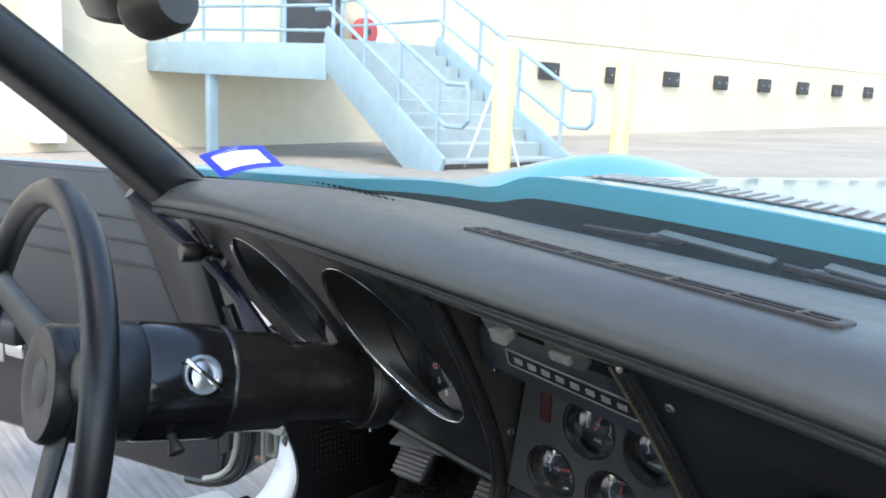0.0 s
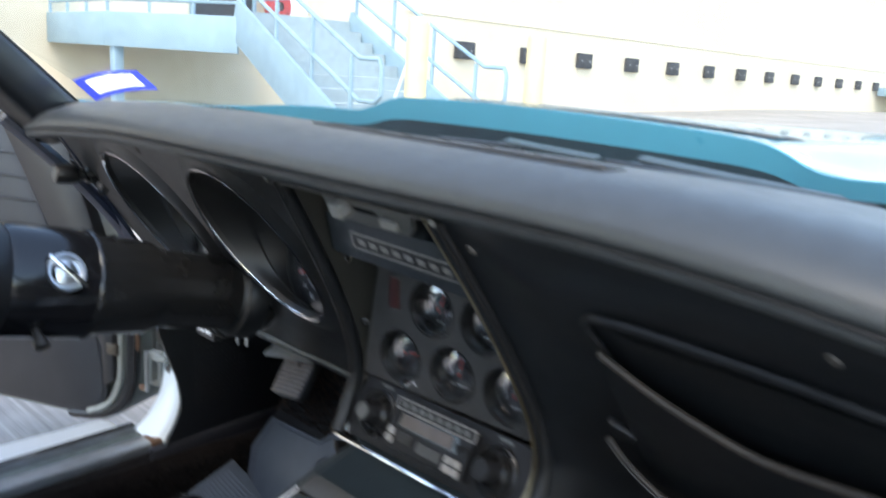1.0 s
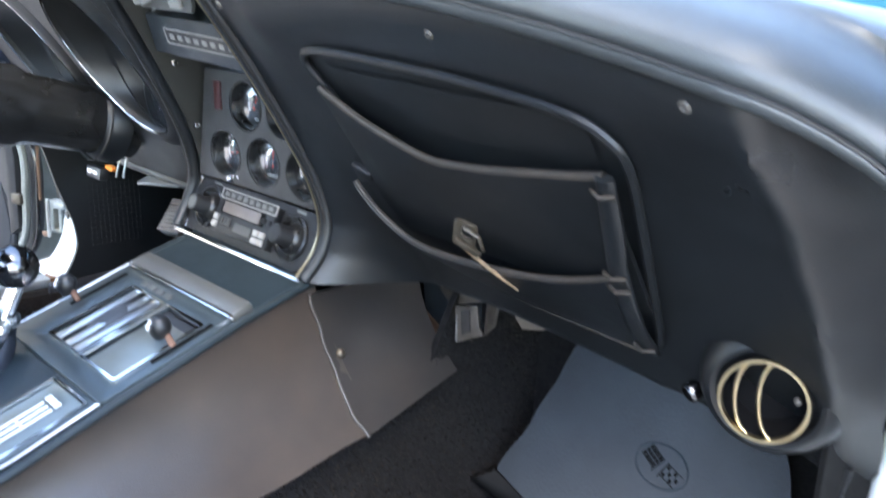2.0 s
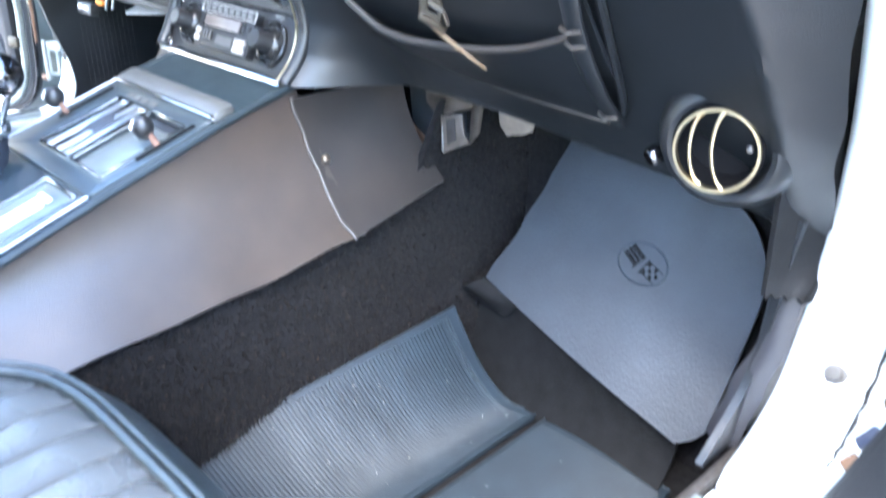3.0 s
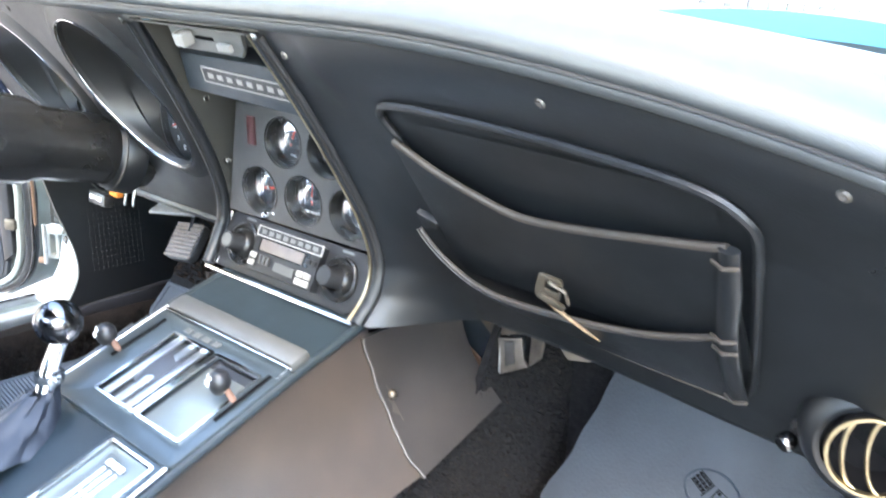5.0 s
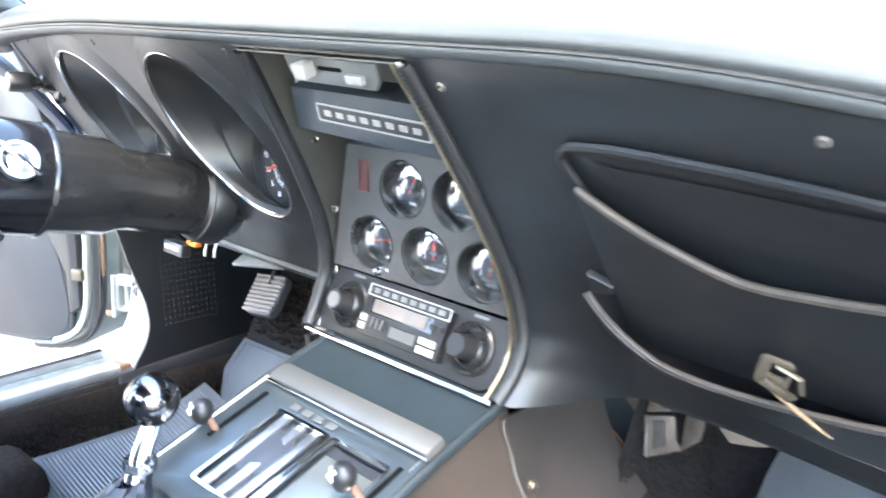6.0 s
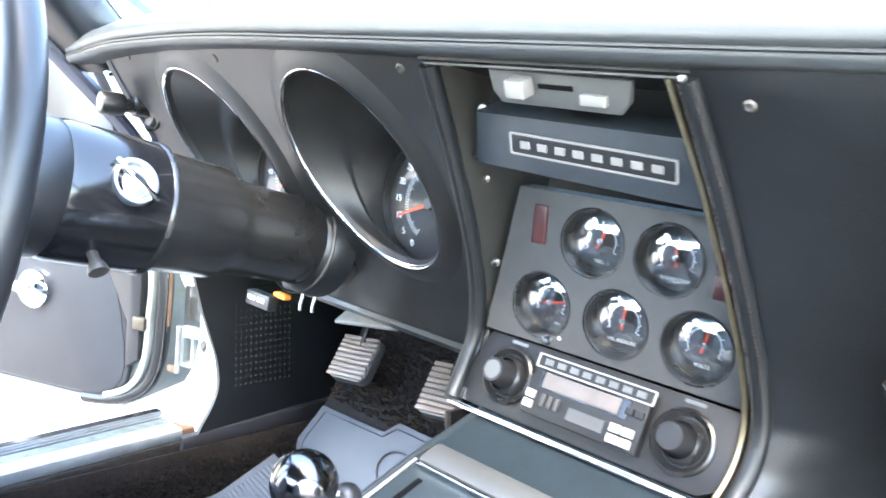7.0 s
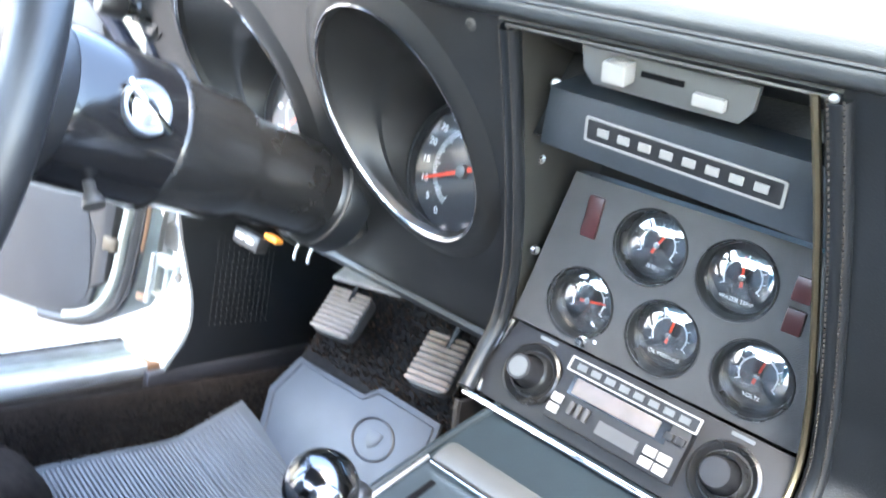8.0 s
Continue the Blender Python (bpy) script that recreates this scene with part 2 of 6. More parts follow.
lines = cn.new("ShaderNodeMapRange")
lines.inputs[1].default_value, lines.inputs[2].default_value = 0.32, 0.68
lines.inputs[3].default_value, lines.inputs[4].default_value = 0.62, 1.15
cl.new(broom.outputs[0], lines.inputs[0])
shade = cn.new("ShaderNodeVectorMath")
shade.operation = "SCALE"
cl.new(cn["Mix"].outputs[2], shade.inputs[0])
cl.new(lines.outputs[0], shade.inputs[3])
cl.new(shade.outputs[0], cn["Principled BSDF"].inputs["Base Color"])
M_STEEL = mat("pale_blue_painted_steel", (0.24, 0.35, 0.42), 0.5, var=0.1, scale=6, bump=0.05, bump_scale=40, big=1.2)
M_BOLLARD = mat("faded_yellow_paint", (0.72, 0.58, 0.30), 0.6, var=0.12, scale=8, big=1.5, bump=0.1, bump_scale=60)
M_BUMPER = mat("dock_rubber", (0.03, 0.03, 0.032), 0.7, var=0.3, scale=10)
M_TREAD = mat("concrete_tread", (0.34, 0.40, 0.41), 0.85, var=0.1, scale=10)
M_DARKDOOR = mat("dark_doorway", (0.03, 0.03, 0.033), 0.5, var=0.2)
M_HOSERED = mat("hose_reel_red", (0.45, 0.05, 0.05), 0.5, var=0.15)
M_WHITEPAINT = mat("white_paint", (0.8, 0.8, 0.8), 0.5, var=0.04)
M_STBLUE = mat("sticker_blue", (0.004, 0.02, 0.36), 0.5, var=0.05)
M_STGREY = mat("sticker_print", (0.35, 0.36, 0.37), 0.6, var=0.1)
M_WELT = mat("worn_welt", (0.024, 0.019, 0.015), 0.55, spec=0.35, var=0.4, scale=40, tint=(0.02, 0.018, 0.016), bump=0.4, bump_scale=900)
M_TARNISH = mat("tarnished_brass", (0.085, 0.072, 0.055), 0.45, metal=0.7, var=0.35, scale=120)
M_TAN = mat("tan_cord", (0.15, 0.10, 0.058), 0.8, var=0.3, scale=200)
M_GLASS = glass_mat("windshield_glass", (0.93, 0.97, 0.96), dust_haze=0.012)
# film and haze raised so the lenses carry pale glare over the dials
M_LENS = glass_mat("dial_lens", film=0.33, rough=0.05, dust_haze=0.13)
M_PODLENS = glass_mat("pod_lens", film=0.10, rough=0.03, dust_haze=0.04)


# ---- builders ----
def thing(name, label, category, group="", kind=""):
    return tagged(new(name), label, category, group, kind)


def part(name, bm, material, parent, label="", smooth=40):
    me = bpy.data.meshes.new(name)
    bmesh.ops.recalc_face_normals(bm, faces=bm.faces)
    bm.to_mesh(me)
    bm.free()
    me.materials.append(material)
    ob = new(name, me)
    if smooth:
        me.shade_smooth()
        me.set_sharp_from_angle(angle=radians(smooth))
    if parent:
        ob.parent = parent
    return tagged(ob, label)


def merge(a, *others):
    for b in others:
        me = bpy.data.meshes.new("tmp")
        b.to_mesh(me)
        b.free()
        a.from_mesh(me)
        bpy.data.meshes.remove(me)
    return a


def moved(bm, m):
    bmesh.ops.transform(bm, matrix=m, verts=bm.verts)
    return bm


def box(sx, sy, sz, bev=0.0, m=None, seg=2):
    bm = bmesh.new()
    bmesh.ops.create_cube(bm, size=1, matrix=Matrix.Diagonal((sx, sy, sz, 1)))
    if bev:
        bmesh.ops.bevel(bm, geom=bm.edges[:], offset=bev, segments=seg, profile=0.5, affect="EDGES")
    return moved(bm, m) if m else bm


def lathe(profile, seg=32, m=None):
    """Turns (radius, height) points round the local z axis."""
    bm = bmesh.new()
    rings = []
    for r, h in profile:
        if r < 1e-6:
            rings.append([bm.verts.new((0, 0, h))])
        else:
            rings.append([bm.verts.new((r * math.cos(2 * math.pi * k / seg), r * math.sin(2 * math.pi * k / seg), h)) for k in range(seg)])
    for a, b in zip(rings, rings[1:]):
        for k in range(seg):
            q = [a[k % len(a)], a[(k + 1) % len(a)], b[(k + 1) % len(b)], b[k % len(b)]]
            q = list(dict.fromkeys(q))
            if len(q) > 2:
                bm.faces.new(q)
    return moved(bm, m) if m else bm


def tube(points, r, seg=10, closed=False, flat=1.0, m=None):
    """A round bar swept along points; r may be a number or one radius per point."""
    pts = [Vector(p) for p in points]
    n = len(pts)
    rad = r if isinstance(r, (list, tuple)) else [r] * n
    bm = bmesh.new()
    rings, ref = [], None
    for i, p in enumerate(pts):
        a = pts[(i - 1) % n] if closed or i else p
        b = pts[(i + 1) % n] if closed or i < n - 1 else p
        d = (b - a).normalized()
        if ref is None:
            ref = Vector((0, 0, 1)) if abs(d.z) < 0.9 else Vector((1, 0, 0))
        u = (ref - d * ref.dot(d)).normalized()
        ref = u
        v = d.cross(u)
        rings.append([bm.verts.new(p + rad[i] * (math.cos(2 * math.pi * k / seg) * u * flat + math.sin(2 * math.pi * k / seg) * v)) for k in range(seg)])
    for i in range(n if closed else n - 1):
        a, b = rings[i], rings[(i + 1) % n]
        for k in range(seg):
            bm.faces.new((a[k], a[(k + 1) % seg], b[(k + 1) % seg], b[k]))
    if not closed:
        bm.faces.new(rings[0])
        bm.faces.new(rings[-1])
    return moved(bm, m) if m else bm


def smooth_path(points, per=6, closed=False):
    """Catmull-Rom through a few points."""
    p = [Vector(q) for q in points]
    n = len(p)
    out = []
    for i in range(n if closed else n - 1):
        if closed:
            a, b, c, d = p[i - 1], p[i], p[(i + 1) % n], p[(i + 2) % n]
        else:
            a, b, c, d = p[max(i - 1, 0)], p[i], p[i + 1], p[min(i + 2, n - 1)]
        for k in range(per):
            t = k / per
            out.append(0.5 * (2 * b + (c - a) * t + (2 * a - 5 * b + 4 * c - d) * t * t + (3 * b - a - 3 * c + d) * t ** 3))
    if not closed:
        out.append(p[-1])
    return out


def sheet(fn, nu, nv, thick=0.0):
    """A grid of fn(u, v), u and v from 0 to 1, given thickness against its normal."""
    bm = bmesh.new()
    g = [[bm.verts.new(fn(i / nu, j / nv)) for j in range(nv + 1)] for i in range(nu + 1)]
    for i in range(nu):
        for j in range(nv):
            bm.faces.new((g[i][j], g[i + 1][j], g[i + 1][j + 1], g[i][j + 1]))
    if thick:
        bmesh.ops.recalc_face_normals(bm, faces=bm.faces)
        bmesh.ops.solidify(bm, geom=bm.faces[:], thickness=thick)
    return bm


def loft(sections, cap=True):
    """Joins equal-length open sections of points."""
    bm = bmesh.new()
    g = [[bm.verts.new(p) for p in s] for s in sections]
    for a, b in zip(g, g[1:]):
        for k in range(len(a) - 1):
            bm.faces.new((a[k], a[k + 1], b[k + 1], b[k]))
    return bm


def prism(outline, depth, m=None, bev=0.0, holes=()):
    """A plate: outline and holes in local xy, from z = 0 down to -depth."""
    bm = bmesh.new()
    edges = []
    for loop in (outline, *holes):
        vs = [bm.verts.new((x, y, 0)) for x, y in loop]
        edges += [bm.edges.new((vs[i - 1], vs[i])) for i in range(len(vs))]
    if holes:
        bmesh.ops.triangle_fill(bm, edges=edges, use_beauty=True, use_dissolve=False)
    else:
        bm.faces.new(bm.verts[:])
    out = bmesh.ops.extrude_face_region(bm, geom=bm.faces[:])
    bmesh.ops.translate(bm, vec=(0, 0, -depth), verts=[v for v in out["geom"] if isinstance(v, bmesh.types.BMVert)])
    bmesh.ops.recalc_face_normals(bm, faces=bm.faces)
    if bev:
        rim = [e for e in bm.edges if len(e.link_faces) == 2 and abs(e.calc_face_angle(0)) > 0.9 and all(abs(v.co.z) < 1e-6 for v in e.verts)]
        bmesh.ops.bevel(bm, geom=rim, offset=bev, segments=2, profile=0.5, affect="EDGES")
    return moved(bm, m) if m else bm


def rounded(w, h, r, n=5, cx=0.0, cy=0.0):
    pts = []
    for sx, sy, a0 in ((1, 1, 0), (-1, 1, 90), (-1, -1, 180), (1, -1, 270)):
        for k in range(n + 1):
            a = radians(a0 + 90 * k / n)
            pts.append((cx + sx * (w / 2 - r) + r * math.cos(a), cy + sy * (h / 2 - r) + r * math.sin(a)))
    return pts


def circle(r, n=48, cx=0.0, cy=0.0):
    return [(cx + r * math.cos(2 * math.pi * k / n), cy + r * math.sin(2 * math.pi * k / n)) for k in range(n)]


def basis(o, x, z):
    """A frame at o with its local x and z along the given ways."""
    x, z = Vector(x).normalized(), Vector(z).normalized()
    y = z.cross(x).normalized()
    x = y.cross(z)
    return Matrix.Translation(o) @ Matrix((x, y, z)).transposed().to_4x4()


def lettering(text, size, m, material, parent, name="lettering", depth=0.0003, mirror=False):
    cu = bpy.data.curves.new(name, "FONT")
    cu.body, cu.size, cu.extrude, cu.align_x, cu.align_y = text, size, depth, "CENTER", "CENTER"
    tmp = new("tmp_text", cu)
    bpy.context.view_layer.update()
    me = bpy.data.meshes.new_from_object(tmp)
    bpy.data.objects.remove(tmp)
    bpy.data.curves.remove(cu)
    bm = bmesh.new()
    bm.from_mesh(me)
    bpy.data.meshes.remove(me)
    if mirror:
        bmesh.ops.scale(bm, vec=(-1, 1, 1), verts=bm.verts)
    return part(name, moved(bm, m), material, parent, smooth=0)


def lerp(a, b, t):
    return a + (b - a) * t


def curve_at(x, table):
    """Smooth reading of a short table of (x, value)."""
    if x <= table[0][0]:
        return table[0][1]
    for (x0, y0), (x1, y1) in zip(table, table[1:]):
        if x <= x1:
            t = (x - x0) / (x1 - x0)
            return lerp(y0, y1, t * t * (3 - 2 * t))
    return table[-1][1]


# ---- outdoors ----
def ground_z(x, y):
    t = min(max((-x - 6) / 10, 0), 1)
    return -t * (0.85 - 0.02 * min(max(y, 0), 40))


def spread(n, reach):
    return [math.copysign(abs(k / n) ** 2.2, k) * reach for k in range(-n, n + 1)]


bm = bmesh.new()
gx, gy = spread(40, 900), spread(40, 900)
grid = [[bm.verts.new((x - 4, y + 6, ground_z(x - 4, y + 6))) for y in gy] for x in gx]
for i in range(len(gx) - 1):
    for j in range(len(gy) - 1):
        bm.faces.new((grid[i][j], grid[i + 1][j], grid[i + 1][j + 1], grid[i][j + 1]))
ground = tagged(part("ground", bm, M_CONCRETE, None), "pale grey broomed concrete yard", "ground", kind="structure")

# long warehouse wall beside the yard
warehouse = thing("warehouse", "long cream painted warehouse with dark dock bumpers", "building", kind="structure")
WX = -16.7
part("wall", box(0.5, 90, 11, 0, pose(WX - 0.25, 34, 4.4)), M_WALL, warehouse)
part("end_wall", box(24, 0.5, 11, 0, pose(WX - 12, -10.75, 4.4)), M_WALL, warehouse)
part("roof_edge", box(0.7, 90, 0.3, 0.02, pose(WX - 0.25, 34, 10.0)), M_WHITEPAINT, warehouse)
part("seam", box(0.03, 60, 0.04, 0.008, pose(WX + 0.012, 46, 2.35)), M_WALL, warehouse)
part("downspout", box(0.5, 0.55, 9.4, 0.03, pose(WX + 0.27, 4.6, 4.2)), M_WHITEPAINT, warehouse, "white boxed downspout")
for k in range(17):
    y = 18.4 + 3.02 * k
    part("dock_bumper", box(0.14, 0.80, 0.5, 0.03, pose(WX + 0.075, y, 1.44)), M_BUMPER, warehouse, "black rubber dock bumper")
    for dy in (-0.22, 0.22):
        part("bumper_bolt", lathe([(0, 0.02), (0.03, 0.018), (0.035, 0)], 8, pose(WX + 0.147, y + dy, 1.44, 0, 90, 0)), M_STEELGREY, warehouse)
part("doorway", box(0.08, 1.45, 2.4, 0.02, pose(WX + 0.045, 10.45, 2.72)), M_DARKDOOR, warehouse, "dark open personnel doorway")
part("door_frame", merge(box(0.12, 0.09, 2.5, 0.01, pose(WX + 0.06, 9.68, 2.75)), box(0.12, 0.09, 2.5, 0.01, pose(WX + 0.06, 11.22, 2.75))), M_STEEL, warehouse)
part("cabinet", box(0.2, 0.85, 1.0, 0.02, pose(WX + 0.12, 12.2, 1.95)), M_WHITEPAINT, warehouse)

reel = thing("hose_reel", "red wall-mounted hose reel beside the doorway", "hose reel")
part("drum", lathe([(0.10, -0.12), (0.3, -0.12), (0.33, -0.08), (0.33, 0.08), (0.3, 0.12), (0.1, 0.12)], 24, pose(WX + 0.3, 11.72, 2.05, 0, 90, 0)), M_HOSERED, reel)
part("hose", tube([(WX + 0.3 + 0.1 * math.sin(k / 3), 11.72 + 0.25 * math.cos(k / 2), 2.05 + 0.25 * math.sin(k / 2)) for k in range(40)], 0.025, 8), M_BUMPER, reel)

# raised platform with stairs
stairs = thing("staircase", "pale blue steel landing and stairs with tube handrails", "staircase")
DECK = 1.45
NT, NB = Vector((-11.0, 7.33, DECK)), Vector((-7.5, 6.7, -0.1))
WIDE = Vector((0.1, 2.15, 0))
deck_outline = [(WX + 0.02, 6.63), (-13.6, 6.4), (NT.x, NT.y), (NT.x + 0.1, NT.y + 2.15), (WX + 0.02, 10.9)]
part("deck", prism(deck_outline, 0.1, pose(0, 0, DECK)), M_STEEL, stairs)
for a, b in zip(deck_outline[:3], deck_outline[1:3]):
    a, b = Vector((*a, DECK - 0.26)), Vector((*b, DECK - 0.26))
    part("fascia", box((b - a).length, 0.04, 0.56, 0.01, basis((a + b) / 2, b - a, (0, 0, 1))), M_STEEL, stairs)
part("post", box(0.17, 0.17, 1.9, 0.01, pose(-13.5, 6.55, 0.2)), M_STEEL, stairs)
for off in (Vector((0, 0, 0)), WIDE):
    a, b = NT + off, NB + off
    d = (b - a)
    part("stringer", box(d.length + 0.3, 0.06, 0.62, 0.01, basis((a + b) / 2 + Vector((0, 0, -0.06)), d, Vector((0, 0, 1)) - d * (d.z / d.length_squared))), M_STEEL, stairs)
STEPS = 9
for k in range(STEPS):
    t = (k + 0.5) / STEPS
    c = NT.lerp(NB, t) + WIDE / 2
    part("tread", box(0.36, 2.1, 0.05, 0.01, pose(c.x, c.y, c.z)), M_TREAD, stairs)
    part("riser", box(0.03, 2.1, 0.19, 0, pose(c.x - 0.15, c.y, c.z + 0.1)), M_TREAD, stairs)


def rail(points, r=0.03):
    return part("handrail", tube(points, r, 8), M_STEEL, stairs)


for off in (Vector((0, 0.03, 0)), WIDE):
    for h in (0.55, 1.05):
        a, b = NT + off + Vector((0, 0, h)), NB + off + Vector((0.15, 0, h))
        hook = [b + Vector((0.35, 0, 0)), b + Vector((0.4, 0, -0.1)), b + Vector((0.4, 0, -0.42)), b + Vector((0.3, 0, -0.5)), b + Vector((0, 0, -0.5))]
        rail([a + Vector((-0.4, 0, 0)), a, b] + (hook if h > 1 else []))
    for t in (0.02, 0.36, 0.68, 0.98):
        p = NT.lerp(NB, t) + off
        part("baluster", tube([p + Vector((0.05, 0, -0.1)), p + Vector((0.05, 0, 1.05))], 0.028, 8), M_STEEL, stairs)
front = [Vector((WX + 0.1, 6.66, DECK)), Vector((-13.6, 6.45, DECK)), NT + Vector((0, 0.03, 0))]
for h in (0.22, 0.6, 1.05):
    rail([p + Vector((0, 0, h)) for p in front], 0.026)
for a, b, n in ((front[0], front[1], 3), (front[1], front[2], 3)):
    for k in range(n):
        p = a.lerp(b, k / n)
        part("baluster", tube([p, p + Vector((0, 0, 1.05))], 0.028, 8), M_STEEL, stairs)
back = [NT + WIDE + Vector((-0.1, 0, 0)), Vector((-14.6, NT.y + 2.6, DECK))]
for h in (0.55, 1.05):
    rail([p + Vector((0, 0, h)) for p in back], 0.026)

for bx, by, top in ((-6.5, 6.85, 1.44), (-6.5, 9.0, 1.42)):
    bol = thing("bollard", "faded yellow round-topped steel bollard on the concrete", "bollard", "bollards in front of the stairs")
    z0 = ground_z(bx, by)
    part("sleeve", lathe([(0.125, z0 - 0.05), (0.125, top - 0.08), (0.115, top - 0.035), (0.08, top - 0.008), (0, top)], 24, pose(bx, by, 0)), M_BOLLARD, bol)
    part("footing", lathe([(0.17, z0 - 0.02), (0.17, z0 + 0.015), (0.126, z0 + 0.03)], 20, pose(bx, by, 0)), M_CONCRETE, bol)

tripod = thing("tripod", "white three-legged stand beside a bollard", "tripod")
tc0 = Vector((-7.4, 7.6, 1.05))
part("head", lathe([(0, 0.08), (0.05, 0.08), (0.06, 0), (0.04, -0.06), (0, -0.06)], 12, Matrix.Translation(tc0)), M_BUMPER, tripod)
for a in (200, 320, 80):
    e = tc0 + Vector((0.42 * math.cos(radians(a)), 0.42 * math.sin(radians(a)), 0))
    e.z = ground_z(e.x, e.y)
    part("leg", tube([tc0, e], [0.022, 0.014], 8), M_WHITEPAINT, tripod)

# far landing at the end of the wall
far = thing("far_landing", "distant pale blue loading landing with handrail", "landing")
part("deck", box(2.4, 6.0, 0.5, 0.02, pose(WX + 1.3, 58, 1.15)), M_STEEL, far)
for k in range(5):
    part("baluster", tube([(WX + 2.4, 55.2 + 1.4 * k, 1.4), (WX + 2.4, 55.2 + 1.4 * k, 2.45)], 0.04, 6), M_STEEL, far)
for h in (1.95, 2.45):
    part("handrail", tube([(WX + 2.4, 55.1, h), (WX + 2.4, 61, h)], 0.04, 6), M_STEEL, far)
for y in (55.4, 60.6):
    part("post", box(0.2, 0.2, 1.4, 0.01, pose(WX + 2.3, y, 0.35)), M_STEEL, far)

# ---- car body ----
car = thing("car_body", "turquoise sports car shell with pale door jambs", "car")


def hood_z(x, y):
    base = 0.830 - 0.15 * min(0.6, max(0, y - 0.88)) - 0.03 * max(0, y - 1.48) - 0.04 * max(0, abs(x) - 0.45)
    bulge = 1 / (1 + math.exp((abs(x + 0.045) - 0.255) / 0.012))
    base += 0.009 * math.exp(-((abs(x) - 0.37) / 0.12) ** 2)
    z = base + (0.863 - 0.1 * (x + 0.1) ** 2 - 0.035 * max(0, y - 0.88) - base) * bulge
    crest = 0.70 + 0.125 * math.exp(-((y - 1.62) / 0.5) ** 2)
    z += max(0, crest - z) * math.exp(-((abs(x) - 0.76) / 0.14) ** 2)
    if abs(x) > 0.84:
        z -= 1.6 * (abs(x) - 0.84) ** 1.35
    return z


def hood_edge(x):
    return 0.885 - 0.42 * max(0, abs(x) - 0.27) ** 1.35


def hood_fn(u, v):
    x = lerp(-0.9, 0.9, u)
    y = lerp(hood_edge(x), 2.5, v ** 1.5)
    return (x, y, hood_z(x, y))


hood = part("hood", sheet(hood_fn, 150, 70, 0.004), M_PAINT, car, "turquoise hood with a raised centre bulge")


def lip_fn(u, v):
    x = lerp(-0.86, 0.86, u)
    top = hood_z(x, hood_edge(x)) - 0.0005
    return (x, hood_edge(x) + 0.012 * v, lerp(top, 0.79, v))


part("hood_lip", sheet(lambda u, v: lip_fn(u, 0.36 * v), 150, 4, 0.002), M_PAINT, car)
# lower part of the lip in darkened turquoise: shade held in the colour
part("cowl_step", sheet(lambda u, v: lip_fn(u, lerp(0.36, 1, v)), 150, 4, 0.002), M_TEALSHADE, car, "step under the hood edge, darkened for its shade")
for k in range(27):
    x = -0.235 + 0.39 * k / 26
    y0 = 0.945
    part("hood_slat", box(0.0075, 0.078, 0.0022, 0.0006, pose(x, y0 + 0.037, hood_z(x, y0 + 0.037) + 0.0022, -2, 0, 14)), M_SLAT, hood)
part("slat_well", sheet(lambda u, v: (lerp(-0.245, 0.165, u), lerp(0.94, 1.02, v), hood_z(lerp(-0.245, 0.165, u), lerp(0.94, 1.02, v)) + 0.0012), 20, 4), M_WELLGREY, hood)


def pad_rear(x):
    return 0.812 - 0.42 * max(0, abs(x) - 0.3) ** 1.3


def cowl_fn(u, v):
    x = lerp(-0.72, 0.72, u)
    return (x, lerp(pad_rear(x) + 0.004, hood_edge(x) + 0.02, v), 0.786 - 0.05 * max(0, abs(x) - 0.4) + 0.012 * v)


# near-black panel: the shade of the wiper well is in its colour
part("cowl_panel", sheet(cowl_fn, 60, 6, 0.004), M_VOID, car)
for x0, y0, x1, y1 in ((-0.150, 0.842, -0.05, 0.862), (0.055, 0.850, 0.30, 0.80)):
    part("wiper_blade", tube([(lerp(x0, x1, k / 8), lerp(y0, y1, k / 8), 0.823) for k in range(9)], 0.0035, 6), M_BLACK, car, "black rubber wiper blade")
for x0, y0, x1, y1 in ((-0.075, 0.864, 0.045, 0.851), (0.09, 0.85, 0.27, 0.822)):
    part("wiper_arm", merge(box(math.hypot(x1 - x0, y1 - y0), 0.011, 0.004, 0.0015, basis(((x0 + x1) / 2, (y0 + y1) / 2, 0.8265), (x1 - x0, y1 - y0, 0), (0, -0.3, 1))), lathe([(0.008, 0), (0.008, 0.008), (0.005, 0.010), (0, 0.0105)], 14, pose(x0 - 0.006, y0 + 0.001, 0.816))), M_WIPER, car, "dull grey wiper arm")


def shield_fn(u, v):
    x = lerp(-1, 1, u)
    return (x * lerp(0.64, 0.53, v), lerp(pad_rear(x * 0.64) + 0.012, 0.30 - 0.12 * x * x + 0.02, v), lerp(0.808, 1.145 - 0.02 * x * x, v))


pane = part("windshield", sheet(shield_fn, 40, 12), M_GLASS, car, "clear raked windshield")
pane.visible_shadow = False

